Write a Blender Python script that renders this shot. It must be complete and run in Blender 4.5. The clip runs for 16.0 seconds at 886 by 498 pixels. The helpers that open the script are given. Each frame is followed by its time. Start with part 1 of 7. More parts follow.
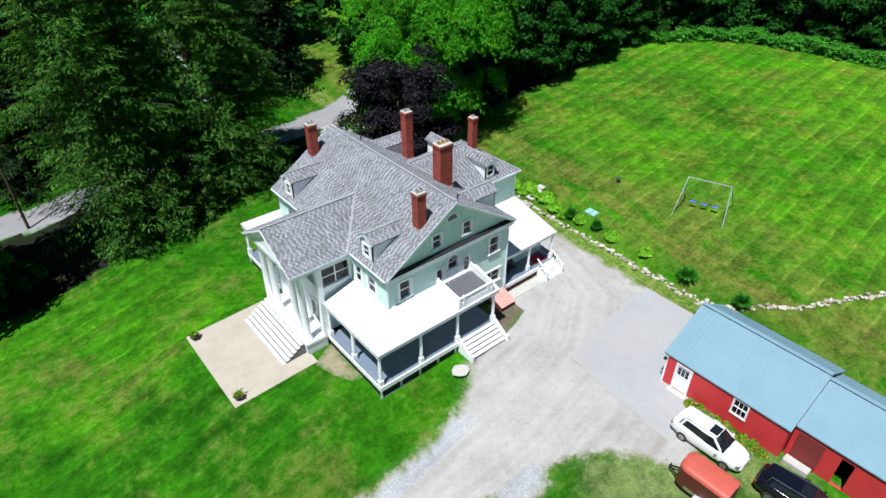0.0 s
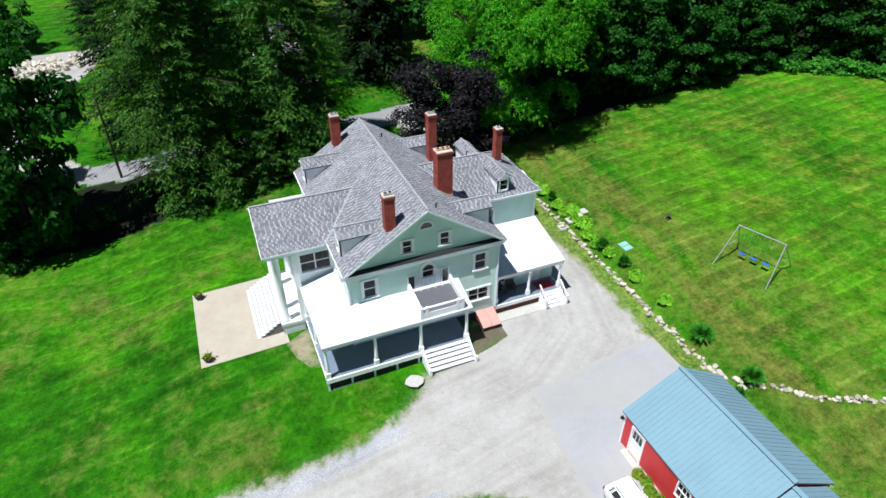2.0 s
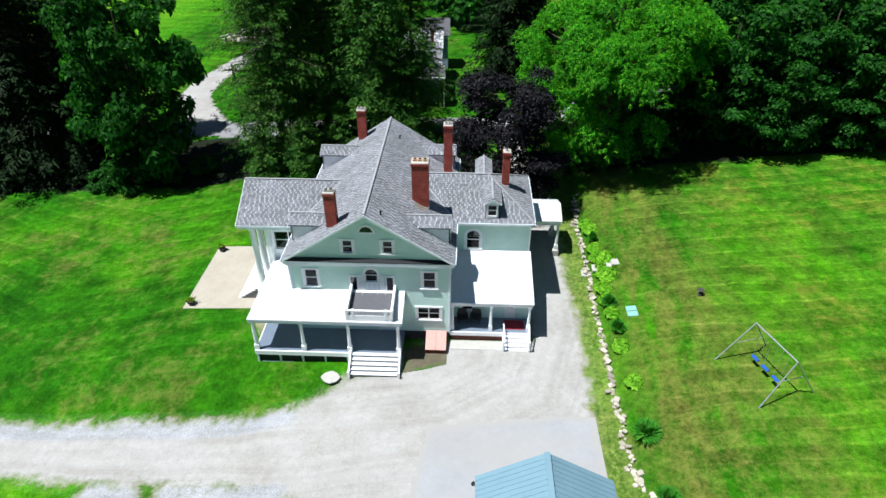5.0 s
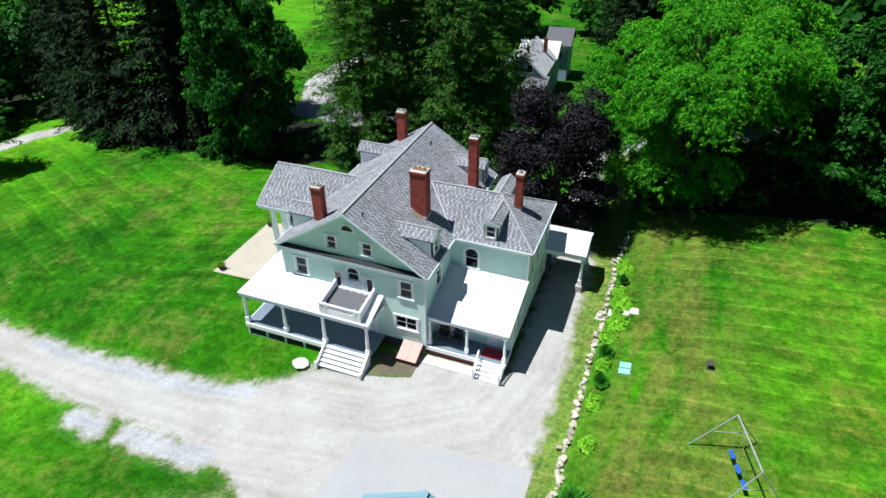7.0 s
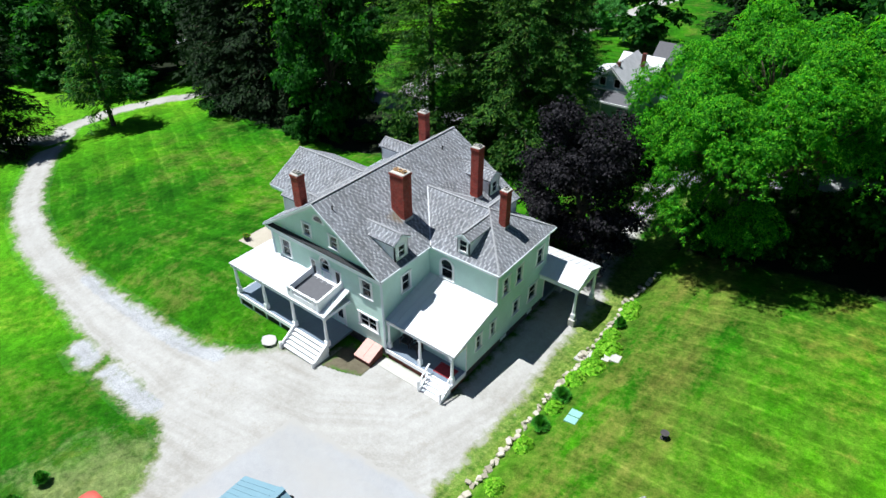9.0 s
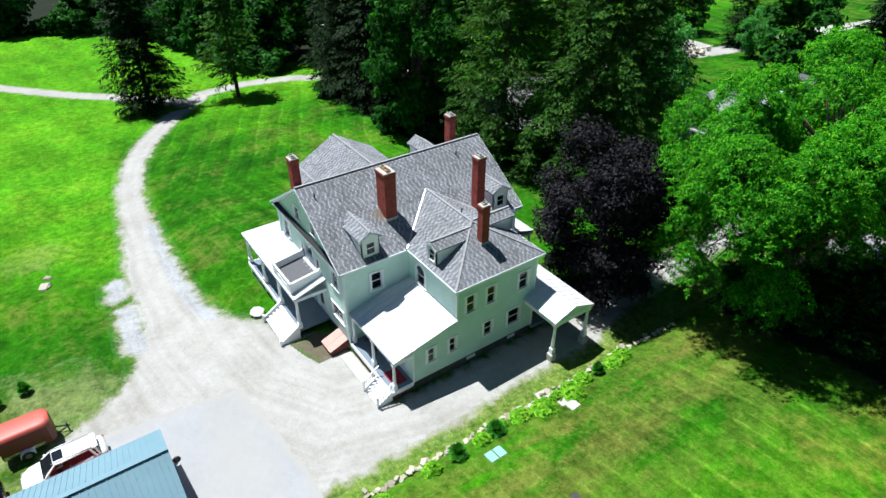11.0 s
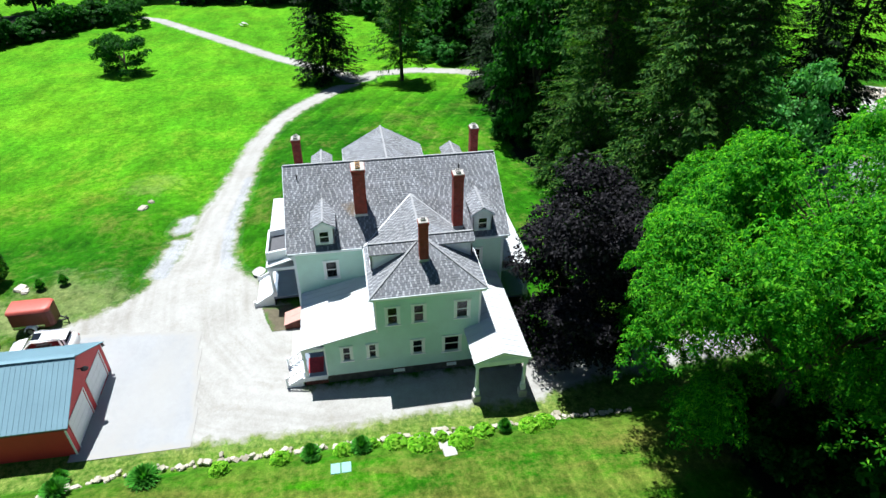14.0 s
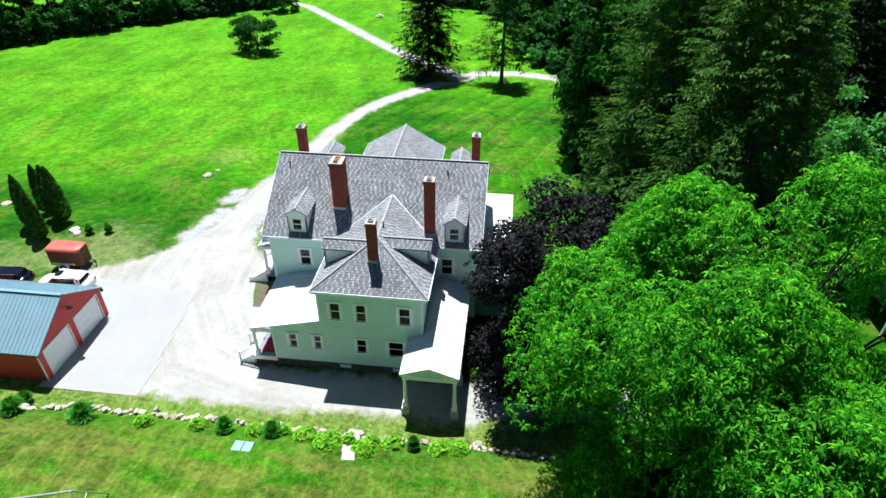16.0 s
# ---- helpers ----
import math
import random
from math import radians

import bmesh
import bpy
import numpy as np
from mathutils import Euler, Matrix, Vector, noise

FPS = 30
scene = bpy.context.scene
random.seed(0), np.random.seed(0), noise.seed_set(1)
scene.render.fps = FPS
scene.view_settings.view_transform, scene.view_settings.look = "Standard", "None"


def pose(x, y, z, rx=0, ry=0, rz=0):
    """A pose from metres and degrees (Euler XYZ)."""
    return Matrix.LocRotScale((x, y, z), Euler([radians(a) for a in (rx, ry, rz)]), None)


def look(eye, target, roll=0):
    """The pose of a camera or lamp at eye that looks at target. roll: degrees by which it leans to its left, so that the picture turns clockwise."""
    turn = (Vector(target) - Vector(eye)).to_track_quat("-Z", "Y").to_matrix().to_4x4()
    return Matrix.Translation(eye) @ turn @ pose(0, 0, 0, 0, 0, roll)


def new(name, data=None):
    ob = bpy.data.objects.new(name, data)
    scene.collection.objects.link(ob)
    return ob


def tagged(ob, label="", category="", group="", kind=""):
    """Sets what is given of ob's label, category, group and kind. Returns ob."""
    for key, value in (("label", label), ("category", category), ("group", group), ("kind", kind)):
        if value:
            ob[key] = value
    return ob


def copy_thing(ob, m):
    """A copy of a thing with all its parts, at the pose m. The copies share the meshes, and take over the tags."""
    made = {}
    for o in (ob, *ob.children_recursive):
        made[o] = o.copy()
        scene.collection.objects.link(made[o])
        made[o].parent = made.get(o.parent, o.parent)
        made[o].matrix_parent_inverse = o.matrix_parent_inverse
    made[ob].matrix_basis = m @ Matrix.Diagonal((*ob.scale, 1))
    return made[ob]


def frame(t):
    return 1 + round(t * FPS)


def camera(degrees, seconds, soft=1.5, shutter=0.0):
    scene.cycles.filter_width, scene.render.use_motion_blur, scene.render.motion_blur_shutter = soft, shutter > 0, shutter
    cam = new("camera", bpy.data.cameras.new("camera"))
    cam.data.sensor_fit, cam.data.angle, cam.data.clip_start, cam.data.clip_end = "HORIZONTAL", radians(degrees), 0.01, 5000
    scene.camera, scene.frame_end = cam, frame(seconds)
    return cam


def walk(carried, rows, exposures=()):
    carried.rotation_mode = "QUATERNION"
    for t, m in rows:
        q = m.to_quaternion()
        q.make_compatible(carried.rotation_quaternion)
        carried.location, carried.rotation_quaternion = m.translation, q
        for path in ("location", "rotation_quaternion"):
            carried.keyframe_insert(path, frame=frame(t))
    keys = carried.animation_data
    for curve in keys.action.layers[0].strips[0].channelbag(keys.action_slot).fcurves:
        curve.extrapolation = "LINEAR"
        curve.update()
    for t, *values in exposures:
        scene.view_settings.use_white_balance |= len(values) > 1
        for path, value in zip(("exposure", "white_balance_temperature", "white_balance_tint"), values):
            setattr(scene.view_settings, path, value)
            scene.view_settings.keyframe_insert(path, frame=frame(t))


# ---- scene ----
# the camera's orbit, in the axes of the house: x across the ridge, y along it
cam = camera(71.9, 16.0)
METRES, EYE, TILT, LEAN, TURN = 100.0, 32.14, -35.2, 0.0, -39.7
ROWS = [
    (0.0, 0.0000, 0.0000, 0.0000, 0.00, 0.00, -0.00),
    (0.5, 0.0303, 0.0029, 0.0026, 3.38, -0.08, -2.38),
    (1.0, 0.0603, 0.0070, 0.0053, 6.62, -0.24, -4.63),
    (1.5, 0.0901, 0.0138, 0.0091, 9.92, -0.54, -6.91),
    (2.0, 0.1185, 0.0237, 0.0164, 14.15, -1.17, -9.76),
    (2.5, 0.1460, 0.0355, 0.0252, 18.67, -2.02, -12.70),
    (3.0, 0.1738, 0.0480, 0.0348, 22.33, -2.88, -14.95),
    (3.5, 0.2009, 0.0617, 0.0448, 25.91, -3.82, -17.08),
    (4.0, 0.2271, 0.0763, 0.0549, 29.32, -4.80, -19.01),
    (4.5, 0.2518, 0.0921, 0.0656, 32.77, -5.92, -20.85),
    (5.0, 0.2746, 0.1095, 0.0777, 36.49, -7.26, -22.69),
    (5.5, 0.2951, 0.1286, 0.0921, 40.70, -8.94, -24.63),
    (6.0, 0.3134, 0.1494, 0.1080, 45.24, -10.90, -26.51),
    (6.5, 0.3287, 0.1711, 0.1241, 50.38, -13.24, -28.44),
    (7.0, 0.3425, 0.1941, 0.1406, 55.46, -15.73, -30.06),
    (7.5, 0.3543, 0.2179, 0.1573, 59.97, -18.03, -31.34),
    (8.0, 0.3639, 0.2427, 0.1744, 64.50, -20.41, -32.41),
    (8.5, 0.3712, 0.2682, 0.1913, 69.44, -23.06, -33.40),
    (9.0, 0.3757, 0.2938, 0.2090, 74.78, -26.07, -34.16),
    (9.5, 0.3780, 0.3195, 0.2264, 80.30, -29.21, -34.72),
    (10.0, 0.3780, 0.3457, 0.2435, 85.60, -32.20, -35.03),
    (10.5, 0.3762, 0.3716, 0.2608, 90.84, -35.18, -35.16),
    (11.0, 0.3726, 0.3967, 0.2786, 95.87, -38.06, -35.10),
    (11.5, 0.3671, 0.4213, 0.2966, 100.78, -40.86, -34.85),
    (12.0, 0.3592, 0.4454, 0.3144, 105.64, -43.62, -34.37),
    (12.5, 0.3487, 0.4693, 0.3316, 110.53, -46.36, -33.65),
    (13.0, 0.3358, 0.4927, 0.3481, 115.44, -49.04, -32.70),
    (13.5, 0.3203, 0.5151, 0.3638, 120.42, -51.69, -31.53),
    (14.0, 0.3029, 0.5368, 0.3788, 125.34, -54.21, -30.16),
    (14.5, 0.2843, 0.5575, 0.3933, 129.68, -56.35, -28.78),
    (15.0, 0.2644, 0.5767, 0.4069, 133.78, -58.27, -27.31),
    (15.5, 0.2426, 0.5945, 0.4196, 137.48, -59.92, -25.79),
    (16.0, 0.2180, 0.6114, 0.4311, 141.97, -61.78, -23.74),
]
BASE = pose(-23.07, -34.43, EYE, 0, 0, TURN) @ pose(0, 0, 0, TILT, LEAN, 0)
walk(cam, [(t, BASE @ pose(METRES * x, METRES * y, METRES * z, 90 + pitch, roll, yaw)) for t, x, y, z, yaw, pitch, roll in ROWS],
     [(0.0, 0.4, 6150, 9), (3.0, 0.44, 6150, 8), (5.5, 0.52, 6150, 7.2), (9.0, 0.6, 6150, 6.5), (13.0, 0.72, 6150, 6), (16.0, 0.86, 6150, 6)])

# ---- light: a high, clear noon sun from the south-west of the plan ----
SUN_FROM = Vector((-0.345, -0.122, 0.931))
world = bpy.data.worlds.new("sky")
scene.world = world
world.use_nodes = True
sky = world.node_tree.nodes.new("ShaderNodeTexSky")
sky.sky_type, sky.sun_disc = "NISHITA", False
sky.ozone_density, sky.dust_density = 6.0, 0.3
sky.sun_elevation = math.asin(SUN_FROM.normalized().z)
sky.sun_rotation = math.atan2(SUN_FROM.x, SUN_FROM.y)
world.node_tree.links.new(sky.outputs[0], world.node_tree.nodes["Background"].inputs[0])
world.node_tree.nodes["Background"].inputs[1].default_value = 0.034
sun = new("sun", bpy.data.lights.new("sun", "SUN"))
sun.data.energy, sun.data.angle, sun.data.color = 5.0, radians(0.53), (1.0, 0.975, 0.94)
sun.matrix_basis = look(SUN_FROM * 100, (0, 0, 0))

# ---- materials ----
class Nodes:
    """A small writer of node materials."""

    def __init__(self, name):
        self.mat = bpy.data.materials.new(name)
        self.mat.use_nodes = True
        self.t = self.mat.node_tree
        self.b = self.t.nodes["Principled BSDF"]
        self.out = self.t.nodes["Material Output"]
        self.coord = self.t.nodes.new("ShaderNodeTexCoord").outputs["Object"]

    def put(self, socket, value):
        if hasattr(value, "is_linked"):
            self.t.links.new(value, socket)
        elif isinstance(value, (tuple, list)) and len(value) == 3 and socket.type == "RGBA":
            socket.default_value = (*value, 1)
        else:
            socket.default_value = value

    def add(self, kind, **ins):
        n = self.t.nodes.new(kind)
        for k, v in ins.items():
            self.put(n.inputs[k], v)
        return n

    def noise(self, scale, detail=3.0, rough=0.55, vec=None, stretch=None):
        vec = vec or self.coord
        if stretch:
            m = self.add("ShaderNodeMapping", Vector=vec)
            m.inputs["Scale"].default_value = stretch
            vec = m.outputs[0]
        return self.add("ShaderNodeTexNoise", Vector=vec, Scale=scale, Detail=detail, Roughness=rough).outputs["Fac"]

    def ramp(self, fac, stops):
        n = self.add("ShaderNodeValToRGB", Fac=fac)
        e = n.color_ramp.elements
        while len(e) < len(stops):
            e.new(0.5)
        for el, (p, c) in zip(e, stops):
            el.position = p
            el.color = (*c, 1) if isinstance(c, tuple) else (c, c, c, 1)
        return n.outputs[0]

    def mix(self, fac, a, b, how="MIX"):
        n = self.t.nodes.new("ShaderNodeMix")
        n.data_type, n.blend_type = "RGBA", how
        self.put(n.inputs[0], fac), self.put(n.inputs[6], a), self.put(n.inputs[7], b)
        return n.outputs[2]

    def math(self, op, a, b=0.0, clamp=False):
        n = self.t.nodes.new("ShaderNodeMath")
        n.operation, n.use_clamp = op, clamp
        self.put(n.inputs[0], a), self.put(n.inputs[1], b)
        return n.outputs[0]

    def bump(self, height, strength=0.3, distance=0.02):
        self.put(self.b.inputs["Normal"], self.add("ShaderNodeBump", Height=height, Strength=strength, Distance=distance).outputs[0])

    def done(self, color, rough=0.7, metal=0.0, spec=0.5):
        self.put(self.b.inputs["Base Color"], color), self.put(self.b.inputs["Roughness"], rough)
        self.put(self.b.inputs["Metallic"], metal), self.put(self.b.inputs["Specular IOR Level"], spec)
        return self.mat


def plain(name, color, rough=0.6, metal=0.0, vary=0.12, scale=3.0, bump=0.0, spec=0.5):
    """A painted or plain surface with faint blotches and grain."""
    n = Nodes(name)
    f = n.noise(scale, 4)
    g = n.noise(scale * 14, 2)
    f = n.math("ADD", n.math("MULTIPLY", f, 0.7), n.math("MULTIPLY", g, 0.3))
    dark, light = tuple(c * (1 - vary) for c in color), tuple(min(1, c * (1 + vary)) for c in color)
    if bump:
        n.bump(g, bump, 0.01)
    return n.done(n.ramp(f, [(0.3, dark), (0.7, light)]), rough, metal, spec)


def mow_lines(n, x, y, degrees, period):
    """Thin pale broken lines left by the mower, running at an angle to the x axis."""
    c, k = math.cos(math.radians(degrees)), math.sin(math.radians(degrees))
    along = n.math("ADD", n.math("MULTIPLY", x, c), n.math("MULTIPLY", y, k))
    across = n.math("SUBTRACT", n.math("MULTIPLY", y, c), n.math("MULTIPLY", x, k))
    bend = n.math("MULTIPLY", n.noise(0.09, 3, 0.5), 2.4)
    u = n.math("FRACT", n.math("DIVIDE", n.math("ADD", across, bend), period))
    line = n.ramp(u, [(0.0, 0.0), (0.07, 1.0), (0.17, 1.0), (0.27, 0.0)])
    spot = n.add("ShaderNodeCombineXYZ", X=n.math("MULTIPLY", along, 0.22), Y=across, Z=0.0).outputs[0]
    broken = n.ramp(n.add("ShaderNodeTexNoise", Vector=spot, Scale=0.9, Detail=4.0, Roughness=0.65).outputs["Fac"], [(0.42, 0.0), (0.62, 1.0)])
    lane = n.math("FRACT", n.math("DIVIDE", n.math("ADD", across, bend), period * 2))
    return n.math("MULTIPLY", line, broken), n.ramp(lane, [(0.44, 0.88), (0.5, 1.1), (0.94, 1.1), (1.0, 0.88)])


def grass_color(n):
    """Mown lawn: broad patches, tufts, mowing lines, dry spots (more of them on the bank in the east) and blade grain."""
    broad = n.noise(0.05, 4, 0.6)
    mid = n.noise(0.33, 5, 0.65)
    tuft = n.noise(1.25, 5, 0.7)
    fine = n.noise(3.4, 4, 0.72)
    grain = n.noise(15.0, 2, 0.7)
    sep = n.add("ShaderNodeSeparateXYZ", Vector=n.coord)
    x, y = sep.outputs[0], sep.outputs[1]
    ramp01 = lambda v, a, b: n.math("DIVIDE", n.math("SUBTRACT", v, a), b - a, True)
    east = n.math("MULTIPLY", ramp01(x, 17.0, 20.0), n.math("SUBTRACT", 1.0, n.math("MULTIPLY", ramp01(x, 22.0, 29.0), 0.72)))
    west = n.math("DIVIDE", n.math("SUBTRACT", -34.0, x), 20.0, True)
    base = n.ramp(broad, [(0.32, (0.016, 0.104, 0.003)), (0.5, (0.027, 0.14, 0.003)), (0.68, (0.048, 0.18, 0.004))])
    drift = n.noise(0.16, 4, 0.6, stretch=(1, 0.38, 1))
    patch = n.ramp(n.math("ADD", n.math("MULTIPLY", mid, 0.6), n.math("MULTIPLY", drift, 0.4)), [(0.36, (0.42, 0.5, 0.55)), (0.5, (0.9, 0.94, 1.0)), (0.64, (1.5, 1.32, 1.0))])
    col = n.mix(1.0, base, patch, "MULTIPLY")
    spots = n.math("MULTIPLY", n.noise(0.2, 6, 0.72), n.math("ADD", tuft, 0.5))
    less = n.math("SUBTRACT", 1.0, n.math("MULTIPLY", west, 0.6))
    col = n.mix(n.math("MULTIPLY", n.ramp(spots, [(0.5, 0.0), (0.68, 0.55)]), less), col, (0.12, 0.118, 0.03))
    col = n.mix(ramp01(x, 25.0, 33.0), col, n.mix(1.0, col, (1.4, 1.32, 0.8), "MULTIPLY"))
    verge = n.math("MULTIPLY", ramp01(x, 14.4, 15.2), n.math("DIVIDE", n.math("SUBTRACT", 17.6, x), 0.6, True))
    col = n.mix(n.math("MULTIPLY", verge, n.ramp(fine, [(0.35, 0.2), (0.65, 0.8)])), col, (0.2, 0.24, 0.06))
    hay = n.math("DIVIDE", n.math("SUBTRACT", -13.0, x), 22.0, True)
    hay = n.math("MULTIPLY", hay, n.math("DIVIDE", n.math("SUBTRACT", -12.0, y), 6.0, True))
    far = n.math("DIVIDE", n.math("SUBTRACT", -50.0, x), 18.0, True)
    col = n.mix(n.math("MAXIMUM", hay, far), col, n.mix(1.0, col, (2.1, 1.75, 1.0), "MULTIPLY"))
    for px, py, size, tint in ((-0.5, -26.5, 8.0, (0.22, 0.25, 0.1)), (-26.5, -26.2, 5.0, (0.2, 0.2, 0.07)), (2.0, -33.0, 6.0, (0.2, 0.22, 0.09)), (6.0, -29.6, 5.0, (0.19, 0.23, 0.08))):
        d = n.add("ShaderNodeVectorMath", Vector=n.coord)
        d.operation = "DISTANCE"
        d.inputs[1].default_value = (px, py, -2.0 if px < -20 else 0.0)
        near = n.math("ADD", n.math("DIVIDE", d.outputs["Value"], size), n.math("SUBTRACT", n.math("MULTIPLY", n.noise(0.4, 5, 0.75), 2.4), 1.2))
        col = n.mix(n.ramp(near, [(0.2, 0.6), (0.45, 0.35), (0.75, 0.0)]), col, tint)
    worn = n.ramp(n.math("ADD", n.math("MULTIPLY", n.noise(0.33, 5, 0.66, stretch=(1.5, 0.4, 1)), 0.7), n.math("MULTIPLY", fine, 0.3)), [(0.41, 0.0), (0.5, 0.42), (0.62, 0.78)])
    col = n.mix(n.math("MULTIPLY", worn, east), col, (0.165, 0.15, 0.036))
    # mower's lines: along x on the bank, slanting on the lawn west of the house
    out_east, out_west = ramp01(x, 19.0, 23.0), n.math("DIVIDE", n.math("SUBTRACT", -10.0, x), 3.0, True)
    turn = ramp01(n.math("MULTIPLY", x, -1.0), 22.0, 32.0)
    north = n.math("DIVIDE", n.math("ADD", y, 13.0), 4.0, True)
    for degrees, period, mask in ((2.5, 1.05, out_east), (7.0, 1.15, n.math("MULTIPLY", n.math("MULTIPLY", out_west, n.math("SUBTRACT", 1.0, turn)), north)), (-24.0, 1.5, n.math("MULTIPLY", turn, north))):
        line, lane = mow_lines(n, x, y, degrees, period)
        col = n.mix(mask, col, n.mix(1.0, col, lane, "MULTIPLY"))
        col = n.mix(n.math("MULTIPLY", n.math("MULTIPLY", line, mask), 0.7), col, n.mix(1.0, col, (1.75, 1.5, 1.9), "MULTIPLY"))
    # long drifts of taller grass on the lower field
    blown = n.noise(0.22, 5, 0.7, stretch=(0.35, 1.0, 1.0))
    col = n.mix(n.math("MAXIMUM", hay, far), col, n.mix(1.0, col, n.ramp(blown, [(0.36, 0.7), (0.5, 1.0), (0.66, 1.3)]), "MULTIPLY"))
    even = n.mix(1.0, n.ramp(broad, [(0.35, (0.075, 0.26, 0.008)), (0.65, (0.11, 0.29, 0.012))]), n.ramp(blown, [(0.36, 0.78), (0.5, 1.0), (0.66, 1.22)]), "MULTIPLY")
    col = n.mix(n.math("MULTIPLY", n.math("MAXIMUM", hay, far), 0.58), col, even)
    tufts = n.math("ADD", n.math("MULTIPLY", tuft, 0.6), n.math("MULTIPLY", fine, 0.4))
    col = n.mix(1.0, col, n.ramp(tufts, [(0.36, 0.55), (0.5, 0.98), (0.64, 1.42)]), "MULTIPLY")
    gr = n.ramp(grain, [(0.3, 0.72), (0.5, 0.98), (0.7, 1.3)])
    return n.mix(1.0, col, gr, "MULTIPLY"), n.math("ADD", n.math("MULTIPLY", tuft, 1.5), n.math("ADD", fine, grain))


def make_grass():
    n = Nodes("lawn_grass")
    col, h = grass_color(n)
    n.bump(h, 0.7, 0.07)
    return n.done(col, 0.95, 0, 0.05)


def make_sheet(name, stops, grain_scale, bump, edge=True, rough=0.9, second=None, straw=None, ruts=False, into=None):
    """Gravel, dirt or asphalt whose rim frays into the lawn by the inset stored on the sheet."""
    n = Nodes(name)
    f = n.math("ADD", n.math("MULTIPLY", n.noise(0.22, 5, 0.65), 0.65), n.math("MULTIPLY", n.noise(2.2, 4, 0.7), 0.35))
    col = n.ramp(f, stops)
    g = n.noise(grain_scale, 3, 0.75)
    col = n.mix(1.0, col, n.ramp(g, [(0.3, 0.9), (0.7, 1.08)]), "MULTIPLY")
    h = g
    if second:
        at = n.t.nodes.new("ShaderNodeAttribute")
        at.attribute_name = "stones"
        other = n.mix(1.0, n.ramp(f, second), n.ramp(n.noise(13, 3, 0.8), [(0.3, 0.6), (0.7, 1.35)]), "MULTIPLY")
        amount = n.ramp(n.math("ADD", at.outputs["Fac"], n.math("MULTIPLY", n.math("SUBTRACT", n.noise(1.6, 5, 0.75), 0.5), 0.9)), [(0.4, 0.0), (0.62, 1.0)])
        col = n.mix(amount, col, other)
    if ruts:
        at = n.t.nodes.new("ShaderNodeAttribute")
        at.attribute_name = "across"
        u = n.math("ADD", n.math("MULTIPLY", at.outputs["Fac"], 1.6), n.math("MULTIPLY", n.noise(0.12, 3, 0.5), 2.0))
        streak = n.add("ShaderNodeTexNoise", Vector=n.add("ShaderNodeCombineXYZ", X=u, Y=0.0, Z=0.0).outputs[0], Scale=0.8, Detail=3.0, Roughness=0.5).outputs["Fac"]
        col = n.mix(n.ramp(n.noise(0.16, 3, 0.5), [(0.3, 0.15), (0.6, 0.85)]), col, n.ramp(streak, [(0.36, (0.84, 0.82, 0.79)), (0.5, (1.0, 1.0, 1.0)), (0.64, (1.08, 1.08, 1.08))]), "MULTIPLY")
        damp = n.ramp(n.math("ADD", n.math("MULTIPLY", n.noise(0.5, 5, 0.7), 0.7), n.math("MULTIPLY", n.noise(4.0, 4, 0.8), 0.3)), [(0.56, 0.0), (0.7, 0.5)])
        col = n.mix(damp, col, (0.25, 0.225, 0.185))
    if edge:
        at = n.t.nodes.new("ShaderNodeAttribute")
        at.attribute_name = "inset"
        ragged = n.math("ADD", at.outputs["Fac"], n.math("MULTIPLY", n.math("SUBTRACT", n.noise(0.9, 5, 0.75), 0.5), 2.6))
        fac = n.ramp(n.math("ADD", n.math("MULTIPLY", ragged, 0.7), 0.5, True), [(0.25, 0.0), (0.75, 1.0)])
        grass, gh = grass_color(n)
        bare = n.ramp(n.math("ADD", n.math("MULTIPLY", ragged, 0.45), 0.62, True), [(0.36, 0.0), (0.6, 0.45)])
        col = n.mix(fac, n.mix(bare, grass, straw), col) if straw else n.mix(fac, grass, col)
    if into:
        at = n.t.nodes.new("ShaderNodeAttribute")
        at.attribute_name = "inset"
        ragged = n.math("ADD", at.outputs["Fac"], n.math("MULTIPLY", n.math("SUBTRACT", n.noise(0.7, 5, 0.75), 0.45), 1.8))
        scuff = n.ramp(n.math("ADD", n.noise(0.25, 4, 0.6, stretch=(0.35, 1, 1)), n.math("MULTIPLY", n.noise(3.0, 4, 0.75), 0.3)), [(0.55, 0.0), (0.8, 0.6)])
        col = n.mix(scuff, col, into)
        col = n.mix(n.ramp(n.math("ADD", ragged, 0.0, True), [(0.05, 1.0), (0.45, 0.0)]), col, into)
    n.bump(h, bump, 0.04)
    return n.done(col, rough, 0, 0.2)


def make_siding(name, color, pitch=0.115, vertical=False):
    """Painted boards: lap lines in relief, faint weathering."""
    n = Nodes(name)
    sep = n.add("ShaderNodeSeparateXYZ", Vector=n.coord)
    if vertical:
        u = n.math("ADD", sep.outputs[0], sep.outputs[1])
    else:
        u = sep.outputs[2]
    saw = n.math("FRACT", n.math("DIVIDE", u, pitch))
    f = n.math("ADD", n.math("MULTIPLY", n.noise(0.8, 4, 0.6), 0.6), n.math("MULTIPLY", n.noise(9, 3, 0.7, stretch=(1, 1, 6)), 0.4))
    col = n.ramp(f, [(0.3, tuple(c * 0.86 for c in color)), (0.7, tuple(min(1, c * 1.08) for c in color))])
    seam = n.ramp(saw, [(0.0, 0.72), (0.12, 1.0)])
    col = n.mix(0.6, col, seam, "MULTIPLY")
    n.bump(n.math("SUBTRACT", 1.0, saw), 0.5, 0.015)
    return n.done(col, 0.55, 0, 0.4)


